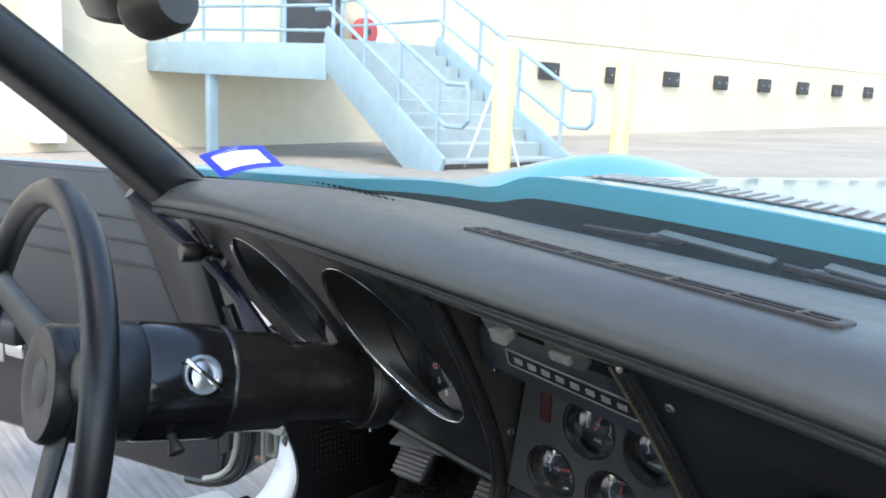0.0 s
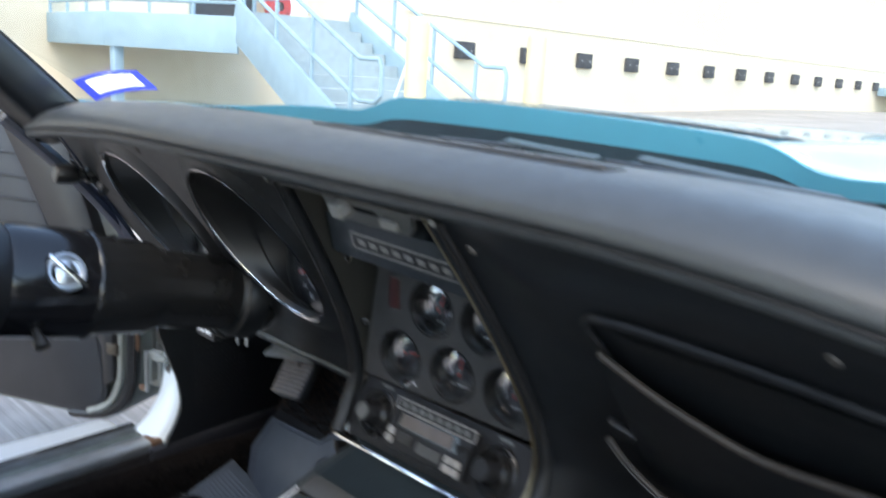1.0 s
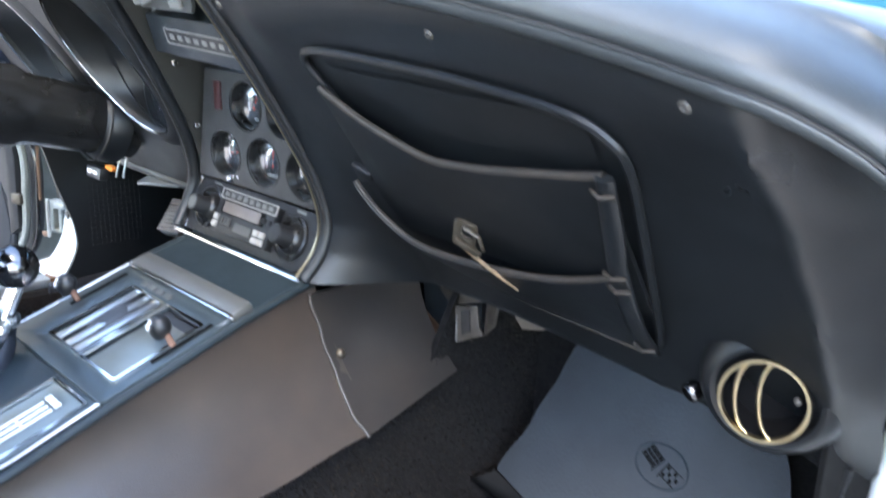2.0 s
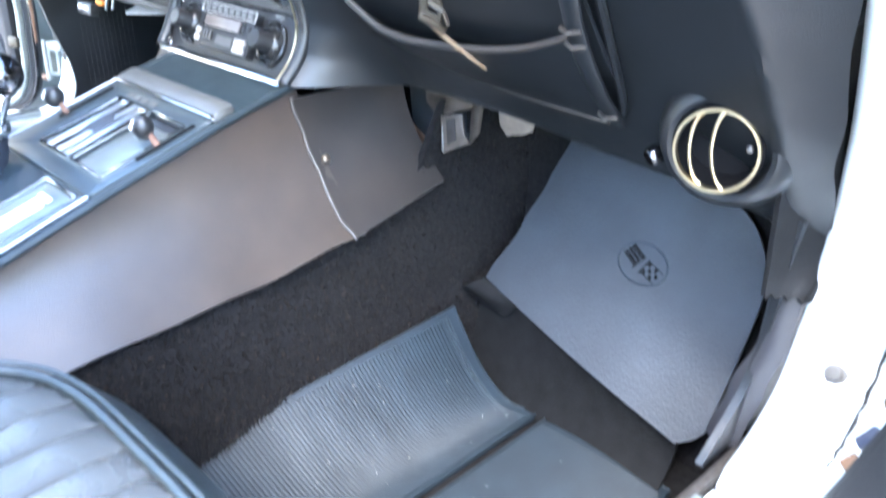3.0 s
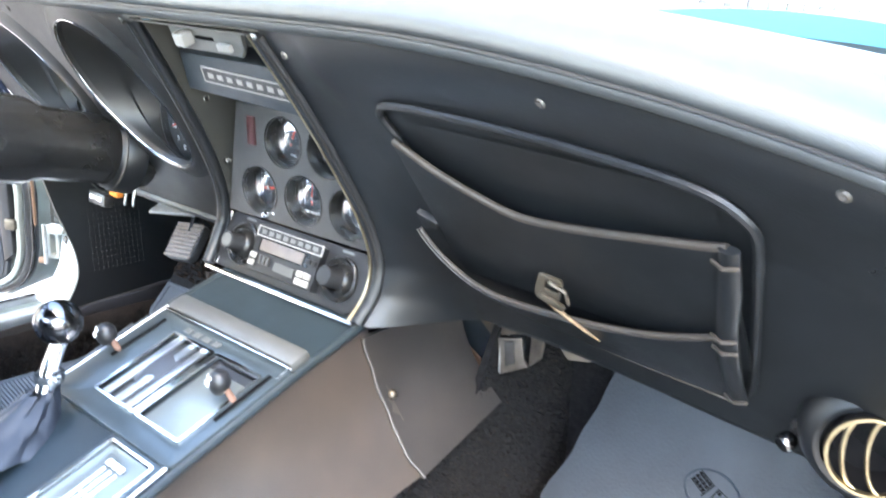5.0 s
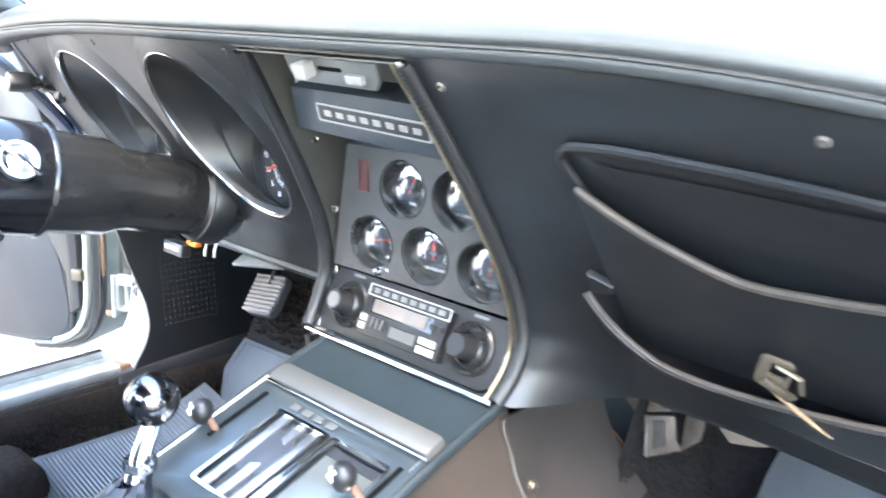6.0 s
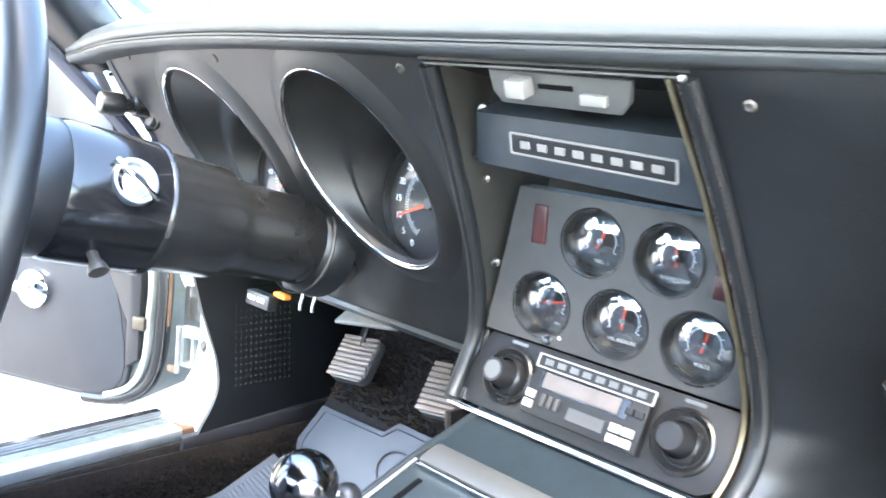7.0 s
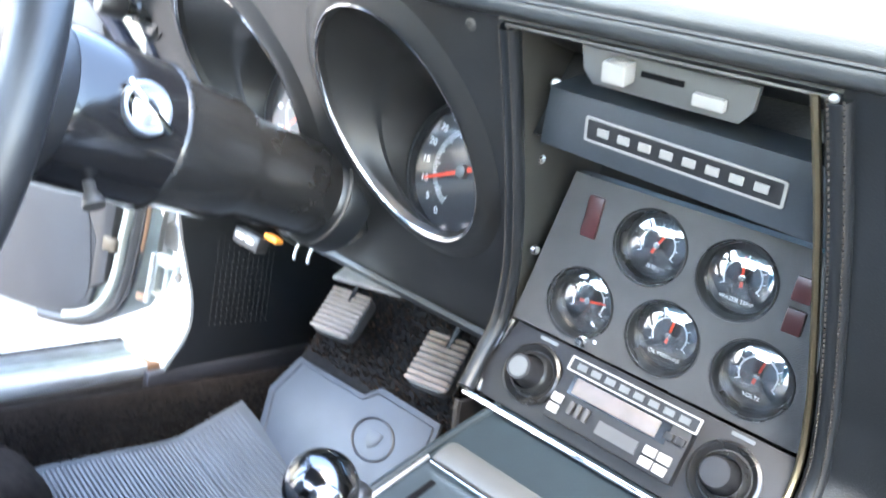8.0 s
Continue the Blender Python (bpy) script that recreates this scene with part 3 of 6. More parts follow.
for sgn in (-1, 1):
    # windshield pillar with padded inner trim
    a, b = Vector((sgn * 0.662, 0.645, 0.794)), Vector((sgn * 0.545, 0.20, 1.128))
    sec = []
    for k in range(13):
        t = k / 12
        c = a.lerp(b, t) + Vector((0, 0.02 * math.sin(t * 3.14), 0))
        d = (b - a).normalized()
        side = d.cross(Vector((0, 0, 1))).normalized()
        up = side.cross(d)
        w, h = lerp(0.036, 0.029, t), lerp(0.033, 0.024, t)
        sec.append([c + side * w * math.copysign(abs(math.cos(q)) ** 0.6, math.cos(q)) + up * h * math.copysign(abs(math.sin(q)) ** 0.6, math.sin(q)) for q in [2 * math.pi * j / 20 for j in range(21)]])
    part("pillar", loft(sec), M_FACE, car, "black padded windshield pillar trim")
    part("pillar_welt", tube([s[7] for s in sec], 0.0025, 6), M_BLACK, car)
# unseen roof, header and bulkhead, added so light enters only by windshield and doors
part("unseen_roof", sheet(lambda u, v: (lerp(-0.5, 0.5, u), lerp(0.21, -0.55, v), 1.145 - 0.06 * (2 * u - 1) ** 2 - 0.03 * (v - 0.4) ** 2), 20, 12, 0.03), M_NAVY, car)
part("header", box(1.0, 0.06, 0.035, 0.012, pose(0, 0.24, 1.125, 20)), M_FACE, car)
part("rear_bulkhead", box(1.24, 0.05, 0.62, 0.02, pose(0, -0.62, 0.50)), M_CARPET, car)
for sgn in (-1, 1):
    part("quarter_panel", box(0.06, 1.2, 0.68, 0.03, pose(sgn * 0.82, -1.15, 0.55)), M_PAINT, car)

part("rear_deck", sheet(lambda u, v: (lerp(-0.84, 0.84, u), lerp(-0.60, -1.76, v), 0.80 + 0.05 * math.sin(math.pi * u) - 0.05 * v), 24, 12, 0.006), M_PAINT, car)
part("tail_panel", box(1.66, 0.03, 0.50, 0.012, pose(0, -1.745, 0.51)), M_PAINT, car)
part("nose_panel", box(1.66, 0.03, 0.40, 0.012, pose(0, 2.43, 0.46)), M_PAINT, car)


def kick_edge(z):
    zz = min(max(z, 0.345), 0.60)
    return sum(curve_at(zz + d, [(0.345, 0.728), (0.355, 0.740), (0.386, 0.762), (0.421, 0.765), (0.451, 0.756), (0.487, 0.743), (0.526, 0.732), (0.60, 0.712)]) for d in (-0.02, -0.01, 0, 0.01, 0.02)) / 5


for sgn in (-1, 1):
    # sill box under the door opening
    part("sill", box(0.15, 1.5, 0.19, 0.02, pose(-0.648, -0.02, 0.245)) if sgn < 0 else box(0.078, 1.5, 0.19, 0.006, pose(0.609, -0.02, 0.2445)), M_JAMB, car)
    # pale hinge pillar that sweeps down into the sill
    prof = smooth_path([(0.575, 0.716, 0.343), (0.577, 0.745, 0.365), (0.580, 0.768, 0.40), (0.583, 0.777, 0.45), (0.586, 0.78, 0.52), (0.588, 0.772, 0.57), (0.592, 0.75, 0.62), (0.605, 0.68, 0.71), (0.625, 0.59, 0.80)], 4)
    rows = []
    for q in prof:
        xin, xo = q.x, q.x + 0.056
        rows.append([(sgn * (xin - 0.007), q.y + 0.032, q.z), (sgn * (xin - 0.001), q.y + 0.008, q.z), (sgn * (xin + 0.006), q.y + 0.001, q.z), (sgn * (xin + 0.02), q.y - 0.002, q.z), (sgn * (xo - 0.006), q.y, q.z), (sgn * xo, q.y + 0.006, q.z), (sgn * (xo + 0.004), q.y + 0.05, q.z), (sgn * (xo + 0.006), q.y + 0.14, q.z)])
    part("jamb", loft(rows if sgn > 0 else rows[:-9]), M_JAMB, car, "pale painted hinge pillar")
    part("jamb_weatherstrip", tube([(sgn * (q.x + 0.062), q.y - 0.004, q.z) for q in prof[14 if sgn > 0 else 25:]], 0.016, 10, flat=0.6), M_NAVYTRIM, car)
    part("fender_side", sheet(lambda u, v: (sgn * (0.80 + 0.05 * math.sin(3 * v)), lerp(0.93, 2.3, u), lerp(0.2, 0.66, v)), 8, 8, 0.004), M_PAINT, car)
    for zz in (0.467,):
        part("jamb_bolt", lathe([(0, 0.007), (0.005, 0.0062), (0.0065, 0.003), (0.0095, 0.002), (0.0095, 0)], 10, basis((sgn * 0.615, 0.777, zz - 0.03), (1, 0, 0), (0, -1, 0.2))), M_SCREW, car)
    part("hinge", merge(box(0.05, 0.05, 0.035, 0.006, pose(sgn * 0.675, 0.815, 0.47)), tube([(sgn * 0.69, 0.795, 0.44), (sgn * 0.69, 0.795, 0.5)], 0.008, 8)), M_STEELGREY, car)
    # ribbed bright sill plate
    if sgn > 0:
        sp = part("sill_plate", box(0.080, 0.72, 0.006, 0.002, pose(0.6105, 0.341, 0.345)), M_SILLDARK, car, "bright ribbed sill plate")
        for x0, x1, m_, up in ((0.571, 0.5815, M_SILLWORN_DIM, 0.0), (0.589, 0.595, M_SILLPALE_DIM, 0.001), (0.611, 0.6148, M_SILLPALE_DIM, 0.0015), (0.621, 0.6245, M_SILLPALE_DIM, 0.0015), (0.632, 0.637, M_SILLPALE_DIM, 0.0015), (0.6385, 0.650, M_SILLWORN_DIM, 0.0)):
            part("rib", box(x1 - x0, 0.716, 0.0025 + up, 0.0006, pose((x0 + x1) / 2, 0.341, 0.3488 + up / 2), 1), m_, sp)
        for x, y in ((0.6275, 0.655), (0.5785, 0.60)):
            part("rust_spot", lathe([(0, 0.0012), (0.0028, 0.0008), (0.0034, 0)], 9, pose(x, y, 0.3482)), M_BROWN, sp)
        part("sill_edge", box(0.009, 0.88, 0.014, 0.003, pose(0.5635, 0.421, 0.335)), M_BINDING, car, "dark brown carpet binding")
    else:
        skew = pose(-0.5418, 0.365, 0.345, 0, 0, 4)
        sp = part("sill_plate", box(0.080, 0.75, 0.006, 0.002, skew @ pose(-0.042, 0, 0)), M_SILL, car, "bright ribbed sill plate")
        for u0, u1, m_, up in ((0.031, 0.047, M_SILLWORN, 0.0), (0.050, 0.0535, M_SILLPALE, 0.001), (0.0575, 0.061, M_SILLPALE, 0.001), (0.0645, 0.068, M_SILLPALE, 0.001), (0.0705, 0.0815, M_GLOSS, 0.0005)):
            part("rib", box(u1 - u0, 0.746, 0.002 + up, 0.0005, skew @ pose(-(u0 + u1) / 2, 0, 0.0036 + up / 2), 1), m_, sp)
        part("sill_edge", box(0.030, 0.75, 0.015, 0.004, skew @ pose(-0.015, 0, -0.001)), M_SILLBRIGHT, car, "pale bright inner strip of the sill")
        part("sill_rust", box(0.0304, 0.022, 0.0154, 0.004, skew @ pose(-0.015, 0.366, -0.001)), M_BROWN, car, "rusty end of the sill edge")
        part("sill_binding", box(0.010, 0.752, 0.018, 0.003, skew @ pose(-0.0030, 0, -0.0165)), M_BINDING, car, "dark brown carpet binding")
    ktop = 0.535 if sgn > 0 else 0.60
    part("kick_panel", sheet(lambda u, v: (sgn * (0.557 + 0.004 * u + (0.020 if sgn > 0 else 0.028) * v), lerp(kick_edge(lerp(0.345, ktop, v)) + (0.034 if sgn > 0 else 0) * v, 1.05, u), lerp(0.345, ktop, v)), 10, 40, 0.006), M_FACE, car, "black kick panel")
    if sgn > 0:
        part("kick_strip", sheet(lambda u, v: (lerp(curve_at(lerp(0.342, 0.490, v), [(0.342, 0.537), (0.388, 0.547), (0.439, 0.561), (0.490, 0.562)]), curve_at(lerp(0.342, 0.490, v), [(0.342, 0.561), (0.354, 0.563), (0.399, 0.571), (0.441, 0.580), (0.490, 0.582)]), u), 0.782 - 0.004 * math.sin(3.14 * u), lerp(0.342, 0.490, v)), 8, 30, 0.003), M_KICK, car, "greyed vinyl strip edging the kick panel")
        # duller shell paint stands in for shade inside the hinge pocket
        part("hinge_recess", sheet(lambda u, v: (lerp(0.648, 0.73, u), 0.80 + 0.02 * u, lerp(0.30, 0.60, v)), 6, 10, 0.004), M_SHELL, car, "shaded pale paint inside the hinge pocket")
        edge = smooth_path([(0.648, 0.772, 0.535), (0.645, 0.768, 0.489), (0.640, 0.764, 0.43), (0.634, 0.760, 0.39), (0.627, 0.757, 0.362)], 6)
        part("pillar_seal", tube([p + Vector((0.0007 * math.sin(9 * k), 0, 0.0)) for k, p in enumerate(edge)], [0.0008 + 0.0009 * math.sin(5.3 * k) ** 2 for k in range(len(edge))], 8), M_BLACK, car, "perished rubber seal on the pillar edge")
        for k, (x, y, z, m_) in enumerate(((0.654, 0.772, 0.462, M_NAVYTRIM), (0.655, 0.770, 0.438, M_BROWN), (0.648, 0.768, 0.405, M_NAVYTRIM), (0.643, 0.764, 0.384, M_BROWN), (0.662, 0.775, 0.475, M_BROWN))):
            part("hinge_leaf", box(0.006, 0.010, 0.012 + 0.003 * (k % 3), 0.002, pose(x, y, z, 12 * k, 20, 30 * k)), m_, car, "rusty hinge leaf")
    if sgn < 0:
        part("kick_trim", box(0.012, 0.36, 0.03, 0.004, pose(sgn * 0.552, 0.895, 0.342, 3, 0, sgn * 1.5)), M_KICK, car)

# ---- floor and carpet ----
def floor_fn(u, v):
    x = lerp(-0.545, 0.545, u)
    y = lerp(-0.6, 1.12, v)
    left = x < -0.1
    z = 0.225 if left else 0.185
    z += max(0, y - (0.935 if x > -0.1 else 0.774 if x > -0.478 else 0.95)) * (1.85 if left else 3.0)
    return (x, y, min(z, 0.60))


floor = tagged(part("floor", sheet(floor_fn, 44, 70, 0.01), M_CARPET, None), "black-brown cut pile carpet of the footwells", "carpet", kind="structure")
firewall = tagged(part("wall_firewall", box(1.2, 0.04, 0.56, 0, pose(0, 1.14, 0.46)), M_BLACK, None), "black firewall behind the dashboard", "wall", kind="structure")


def tunnel_half(z, y):
    """Half width of the tunnel at height z."""
    return lerp(0.20, 0.150, min(1, max(0, (z - 0.19) / 0.24))) + 0.05 * max(0, y - 0.75) * (1 - min(1, max(0, (z - 0.19) / 0.4)))


def con_low(y):
    return curve_at(y, [(-0.3, 0.35), (0.35, 0.356), (0.5, 0.371), (0.6, 0.380), (0.73, 0.398), (0.87, 0.424)])


def tunnel_fn(sgn, u, v):
    y = lerp(-0.6, 1.12, u)
    top = con_low(y) + 0.003 if y < 0.82 else lerp(con_low(0.82) + 0.003, 0.54, min(1, (y - 0.82) / 0.06))
    z = lerp(0.18, top, v)
    return (sgn * tunnel_half(z, y), y, z)


for sgn in (-1, 1):
    tagged(part("carpet_tunnel", sheet(lambda u, v: tunnel_fn(sgn, u, v), 60, 16, 0.008), M_CARPET, None), "dark carpet on the side of the tunnel", "carpet", kind="structure")
    tagged(part("carpet_sill", sheet(lambda u, v: (sgn * (lerp(0.498, 0.545 if sgn < 0 else 0.570, v) - 0.05 * max(0, lerp(-0.6, 1.0, u) - 0.72) * (1 - v)), lerp(-0.6, 1.0, u), lerp(0.18, 0.335, v)), 40, 8, 0.006), M_CARPET_RUST if sgn < 0 else M_CARPET, None), "dark carpet on the inner sill", "carpet", kind="structure")

tagged(part("carpet_riser", box(0.115, 0.17, 0.11, 0.035, pose(-0.478, 0.488, 0.262), 4), M_CARPET_RUST, None), "brown-black carpeted riser before the driver seat", "carpet", kind="structure")

# ---- dashboard ----
dash = thing("dashboard", "black padded vinyl dashboard with twin dial pods", "dashboard")
PX0, PX1 = -0.655, 0.61


def pad_drop(x):
    return -0.33 * max(0, x - 0.2) ** 2 - 1.1 * max(0, x - 0.555) ** 1.5 - 0.17 * max(0, -x - 0.26) ** 2


def nose_y(x):
    return curve_at(x, [(-0.66, 0.60), (-0.5, 0.584), (0.1, 0.580), (0.36, 0.570), (0.54, 0.575), (0.61, 0.60)])


def pad_section(x):
    dz, ny, ry = pad_drop(x), nose_y(x), pad_rear(x)
    f = min(1.0, (ry - ny) / 0.23)
    pts = [(ry + 0.004, 0.8215 + dz * 0.3), (ry - 0.07 * f, 0.8345 + dz * 0.6), (ry - 0.15 * f, 0.842 + dz * 0.85), (ny + 0.042, 0.842 + dz), (ny + 0.016, 0.834 + dz), (ny + 0.003, 0.824 + dz), (ny, 0.815 + dz), (ny + 0.003, 0.8105 + dz), (ny + 0.001, 0.808 + dz), (ny + 0.0025, 0.8045 + dz), (ny + 0.008, 0.8015 + dz), (ny + 0.03, 0.801 + dz)]
    return smooth_path([(x, y, z) for y, z in pts], 3)


xs = [lerp(PX0, PX1, k / 90) for k in range(91)]
secs = [pad_section(x) for x in xs]
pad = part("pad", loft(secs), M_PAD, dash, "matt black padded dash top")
part("seam", tube([(x, nose_y(x) + 0.0012, 0.8098 + pad_drop(x)) for x in xs], 0.0012, 6), M_BLACK, pad)
part("end_cap", loft([[Vector(p) for p in secs[0]], [Vector((PX0 - 0.012, 0.64, 0.79))] * len(secs[0])]), M_PAD, pad)

# long slot vent in the pad top
slot = part("defrost_grille", prism(rounded(0.31, 0.024, 0.006), 0.003, basis((0.045, 0.648, 0.8442), (1, -0.05, 0), (0, 0.05, 1)), 0.001, [rounded(0.296, 0.013, 0.003)]), M_DIAL, dash)
part("near_rail", box(0.306, 0.0013, 0.0020, 0.0004, basis((0.0446, 0.6385, 0.8442), (1, -0.05, 0), (0, 0.05, 1))), M_SCREW, slot, "worn bright rail")
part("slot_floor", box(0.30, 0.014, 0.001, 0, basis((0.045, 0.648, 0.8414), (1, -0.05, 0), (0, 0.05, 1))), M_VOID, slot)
for k in range(7):
    d = -0.129 + 0.043 * k
    part("slot_bar", box(0.0018, 0.015, 0.003, 0.0004, basis((0.045 + d, 0.648 - 0.05 * d, 0.8436), (1, -0.05, 0), (0, 0.05, 1)), 1), M_SCREW, slot)
part("slot_divider", box(0.296, 0.0015, 0.003, 0, basis((0.045, 0.648, 0.8424), (1, -0.05, 0), (0, 0.05, 1))), M_BLACK, slot)
holes = bmesh.new()
for i in range(26):
    for j in range(9):
        x, y = -0.43 + 0.006 * i, 0.70 + 0.007 * j + 0.0035 * (i % 2)
        merge(holes, lathe([(0, 0.0006), (0.0016, 0.0004), (0.0018, 0)], 6, pose(x, y, 0.8385 - 0.17 * max(0, y - 0.70) + 0.001)))
tagged(part("speaker_grille", holes, M_VOID, dash), kind="stuff")

# driver's panel, leaning forward towards its foot
SL = math.atan2(0.70, 1.0)
NRM = Vector((0, -math.cos(SL), -math.sin(SL)))


def drv(x, s, out=0.0):
    """Place on the driver's panel, s metres down its slope from the top."""
    return Vector((x, 0.606 + s * math.sin(SL), 0.803 - s * math.cos(SL))) + NRM * out


def drv_frame(x, s, out=0.0):
    return basis(drv(x, s, out), (1, 0, 0), NRM)


PODS = ((-0.2208, 0.1101, 0.076), (-0.426, 0.1195, 0.076))
OVAL, LEAN = 1.292, 16.9
F0 = drv_frame(0, 0)
outline = [(-0.60, 0.008), (-0.10, 0.006), (-0.106, -0.06), (-0.112, -0.12), (-0.117, -0.17), (-0.120, -0.22), (-0.125, -0.275), (-0.135, -0.295), (-0.30, -0.305), (-0.46, -0.31), (-0.54, -0.27), (-0.575, -0.20), (-0.605, -0.08)]
panel = part("driver_panel", prism(outline, 0.006, F0, 0.0, [[tuple((pose(x, -s, 0, 0, 0, LEAN) @ Vector((a, b * OVAL, 0))).xy) for a, b in circle(r, 56)] for x, s, r in PODS]), M_STACK, dash, smooth=30)
NUMS = (("0", "5", "10", "15", "20", "25", "30", "35", "40", "45"), ("0", "20", "40", "60", "80", "100", "120", "140", "160"))
for (x, s, r), nums, ang in zip(PODS, NUMS, (203, 222)):
    oval = Matrix.Diagonal((1, OVAL, 1, 1))
    fr = drv_frame(x, s) @ pose(0, 0, 0, 0, 0, LEAN) @ oval
    dial_name = "tachometer" if x > -0.3 else "speedometer"
    dm = basis((-0.202 if x > -0.3 else -0.403, 0.738, 0.687), (1, 0, 0), (0, -1, 0.02))
    ring = [fr @ Vector((*c, 0)) for c in circle(r - 0.003, 64)]
    face_ring = [dm @ Vector((*c, 0)) for c in circle(0.056, 64)]
    mouth, foot = sum(ring, Vector()) / 64, sum(face_ring, Vector()) / 64
    sec = []
    for t, q in ((0, 1), (0.2, 1), (0.4, 1), (0.46, 0.995), (0.48, 0.94), (0.6, 0.945), (0.8, 0.97), (1, 1)):
        c = mouth.lerp(foot, t)
        sec.append([c + (a.lerp(b, t) - c) * q for a, b in zip(ring, face_ring)])
    sec = [row + row[:1] for row in sec]
    pod = part(dial_name, loft(sec), M_STACK, dash, "deep black dial pod")
    part("pod_rim", lathe([(r + 0.019, -0.002), (r + 0.014, 0.0012), (r + 0.008, 0.0042), (r + 0.003, 0.0066), (r - 0.001, 0.0062), (r - 0.003, -0.001)], 64, fr), M_STACK, pod)
    part("chrome_ring", lathe([(r - 0.0020, 0.0052), (r - 0.0014, 0.0068), (r - 0.0004, 0.0075), (r + 0.0002, 0.0072)], 64, fr), M_CHROME, pod, "thin chrome ring")
    fr = dm
    part("dial", lathe([(0, 0.002), (0.0565, 0.002), (0.0565, -0.004)], 48, fr), M_DIAL, pod)
    part("inner_step", lathe([(0.0575, 0.001), (0.0565, 0.010), (0.0535, 0.011), (0.0530, 0.003)], 48, fr), M_BLACK, pod)
    R, span = 0.0495, 21.0 if x > -0.3 else 30.0
    ticks = bmesh.new()
    n = (len(nums) - 1) * 5
    for k in range(n + 1):
        a = radians(244 - span * k / 5)
        ln = 0.007 if k % 5 == 0 else 0.0045
        merge(ticks, box(ln, 0.0006, 0.0004, 0, fr @ pose(0, 0, 0.0024) @ pose((R - 0.0155 - ln / 2) * math.cos(a), (R - 0.0155 - ln / 2) * math.sin(a), 0, 0, 0, math.degrees(a))))
    part("scale_ticks", ticks, M_WHITE, pod, smooth=0)
    for k, txt in enumerate(nums):
        a = radians(244 - span * k)
        lettering(txt, 0.0084, fr @ pose((R - 0.0065) * math.cos(a), (R - 0.0065) * math.sin(a), 0.0024, 0, 0, 0.3 * (math.degrees(a) - 180)), M_WHITE, pod, "numeral")
    part("needle", prism([(-0.012, -0.002), (0.040, -0.0008), (0.040, 0.0008), (-0.012, 0.002)], 0.001, fr @ pose(0, 0, 0.007, 0, 0, ang)), M_RED, pod, "orange-red needle", smooth=0)
    part("needle_hub", lathe([(0, 0.003), (0.005, 0.002), (0.006, -0.003)], 16, fr @ pose(0, 0, 0.007)), M_GREYPLATE, pod)
    part("lens", lathe([(0, 0.0098), (0.0535, 0.0094)], 40, fr), M_PODLENS, pod).visible_shadow = False
for x, s in ((-0.13, 0.004), (-0.37, 0.006), (-0.54, 0.01)):
    part("panel_screw", lathe([(0, 0.0006), (0.0014, 0.0012), (0.0026, 0.0014), (0.0038, 0.0008), (0.0042, 0)], 12, drv_frame(x, s + 0.008)), M_SCREW, dash)
part("left_end", sheet(lambda u, v: (lerp(-0.585, -0.672, u), lerp(0.612, 0.70, u) + 0.133 * v * (1 - 0.7 * u), lerp(0.80, 0.60, v)), 8, 12, 0.005), M_NAVYTRIM, dash, "dark blue side trim of the dash")
part("lower_edge", tube([drv(x, 0.303, 0.0) for x in (-0.46, -0.4, -0.3, -0.2, -0.14)], 0.006, 8), M_FACE, dash)
part("under_panel", box(0.38, 0.10, 0.012, 0.003, basis(drv(-0.33, 0.30, -0.075), (1, 0, 0), (0, 0.2, 1))), M_BLACK, dash)

# headlamp pull knob on its stub at the driver's end
fr = basis((-0.577, 0.665, 0.735), (1, 0, 0), (-0.10, -1, 0.05))
kn = part("headlamp_switch", lathe([(0.02, -0.002), (0.019, 0.004), (0.012, 0.006), (0.011, 0.02), (0.0075, 0.022), (0.0075, 0.032)], 24, fr), M_SATIN, dash)
part("pull_knob", lathe([(0.0075, 0.03), (0.0115, 0.032), (0.0125, 0.036), (0.0125, 0.054), (0.0112, 0.057), (0.0085, 0.0575)], 24, fr), M_BLACK, kn)
part("knob_face", lathe([(0, 0.0582), (0.0087, 0.0575)], 20, fr), M_GREYPLATE, kn)
part("switch_scoop", lathe([(0.026, 0.0005), (0.022, -0.006), (0.012, -0.02)], 24, fr), M_BLACK, kn)

# passenger panel: convex at the top, leaning forward to its foot
FACE_TAB = [(0.54, 0.793), (0.571, 0.768), (0.65, 0.704), (0.73, 0.642), (0.754, 0.620), (0.775, 0.600), (0.79, 0.590), (0.803, 0.586)]


def face_y(z, x):
    zz = z - pad_drop(x) * 0.9
    for (z0, y0), (z1, y1) in zip(FACE_TAB, FACE_TAB[1:]):
        if zz <= z1 or z1 == FACE_TAB[-1][0]:
            y = lerp(y0, y1, (zz - z0) / (z1 - z0))
            break
    side = max(0, x - curve_at(z, [(0.53, 0.568), (0.60, 0.571), (0.65, 0.568), (0.70, 0.560), (0.75, 0.546), (0.80, 0.535)]))
    return y + side * 1.1 + 8 * side * side


def face_n(x, z, e=0.004):
    tx = Vector((2 * e, face_y(z, x + e) - face_y(z, x - e), 0))
    tz = Vector((0, face_y(z + e, x) - face_y(z - e, x), 2 * e))
    n = tx.cross(tz).normalized()
    return n if n.y < 0 else -n


def face(x, z, out=0.0):
    return Vector((x, face_y(z, x), z)) + face_n(x, z) * out


def face_frame(x, z, out=0.0):
    return basis(face(x, z, out), (1, face_y(z, x + 0.01) / 0.02 - face_y(z, x - 0.01) / 0.02, 0), face_n(x, z))


STACK_EDGE = [(0.546, 0.690), (0.57, 0.706), (0.60, 0.712), (0.64, 0.700), (0.69, 0.672), (0.745, 0.636), (0.797, 0.598), (0.82, 0.584)]


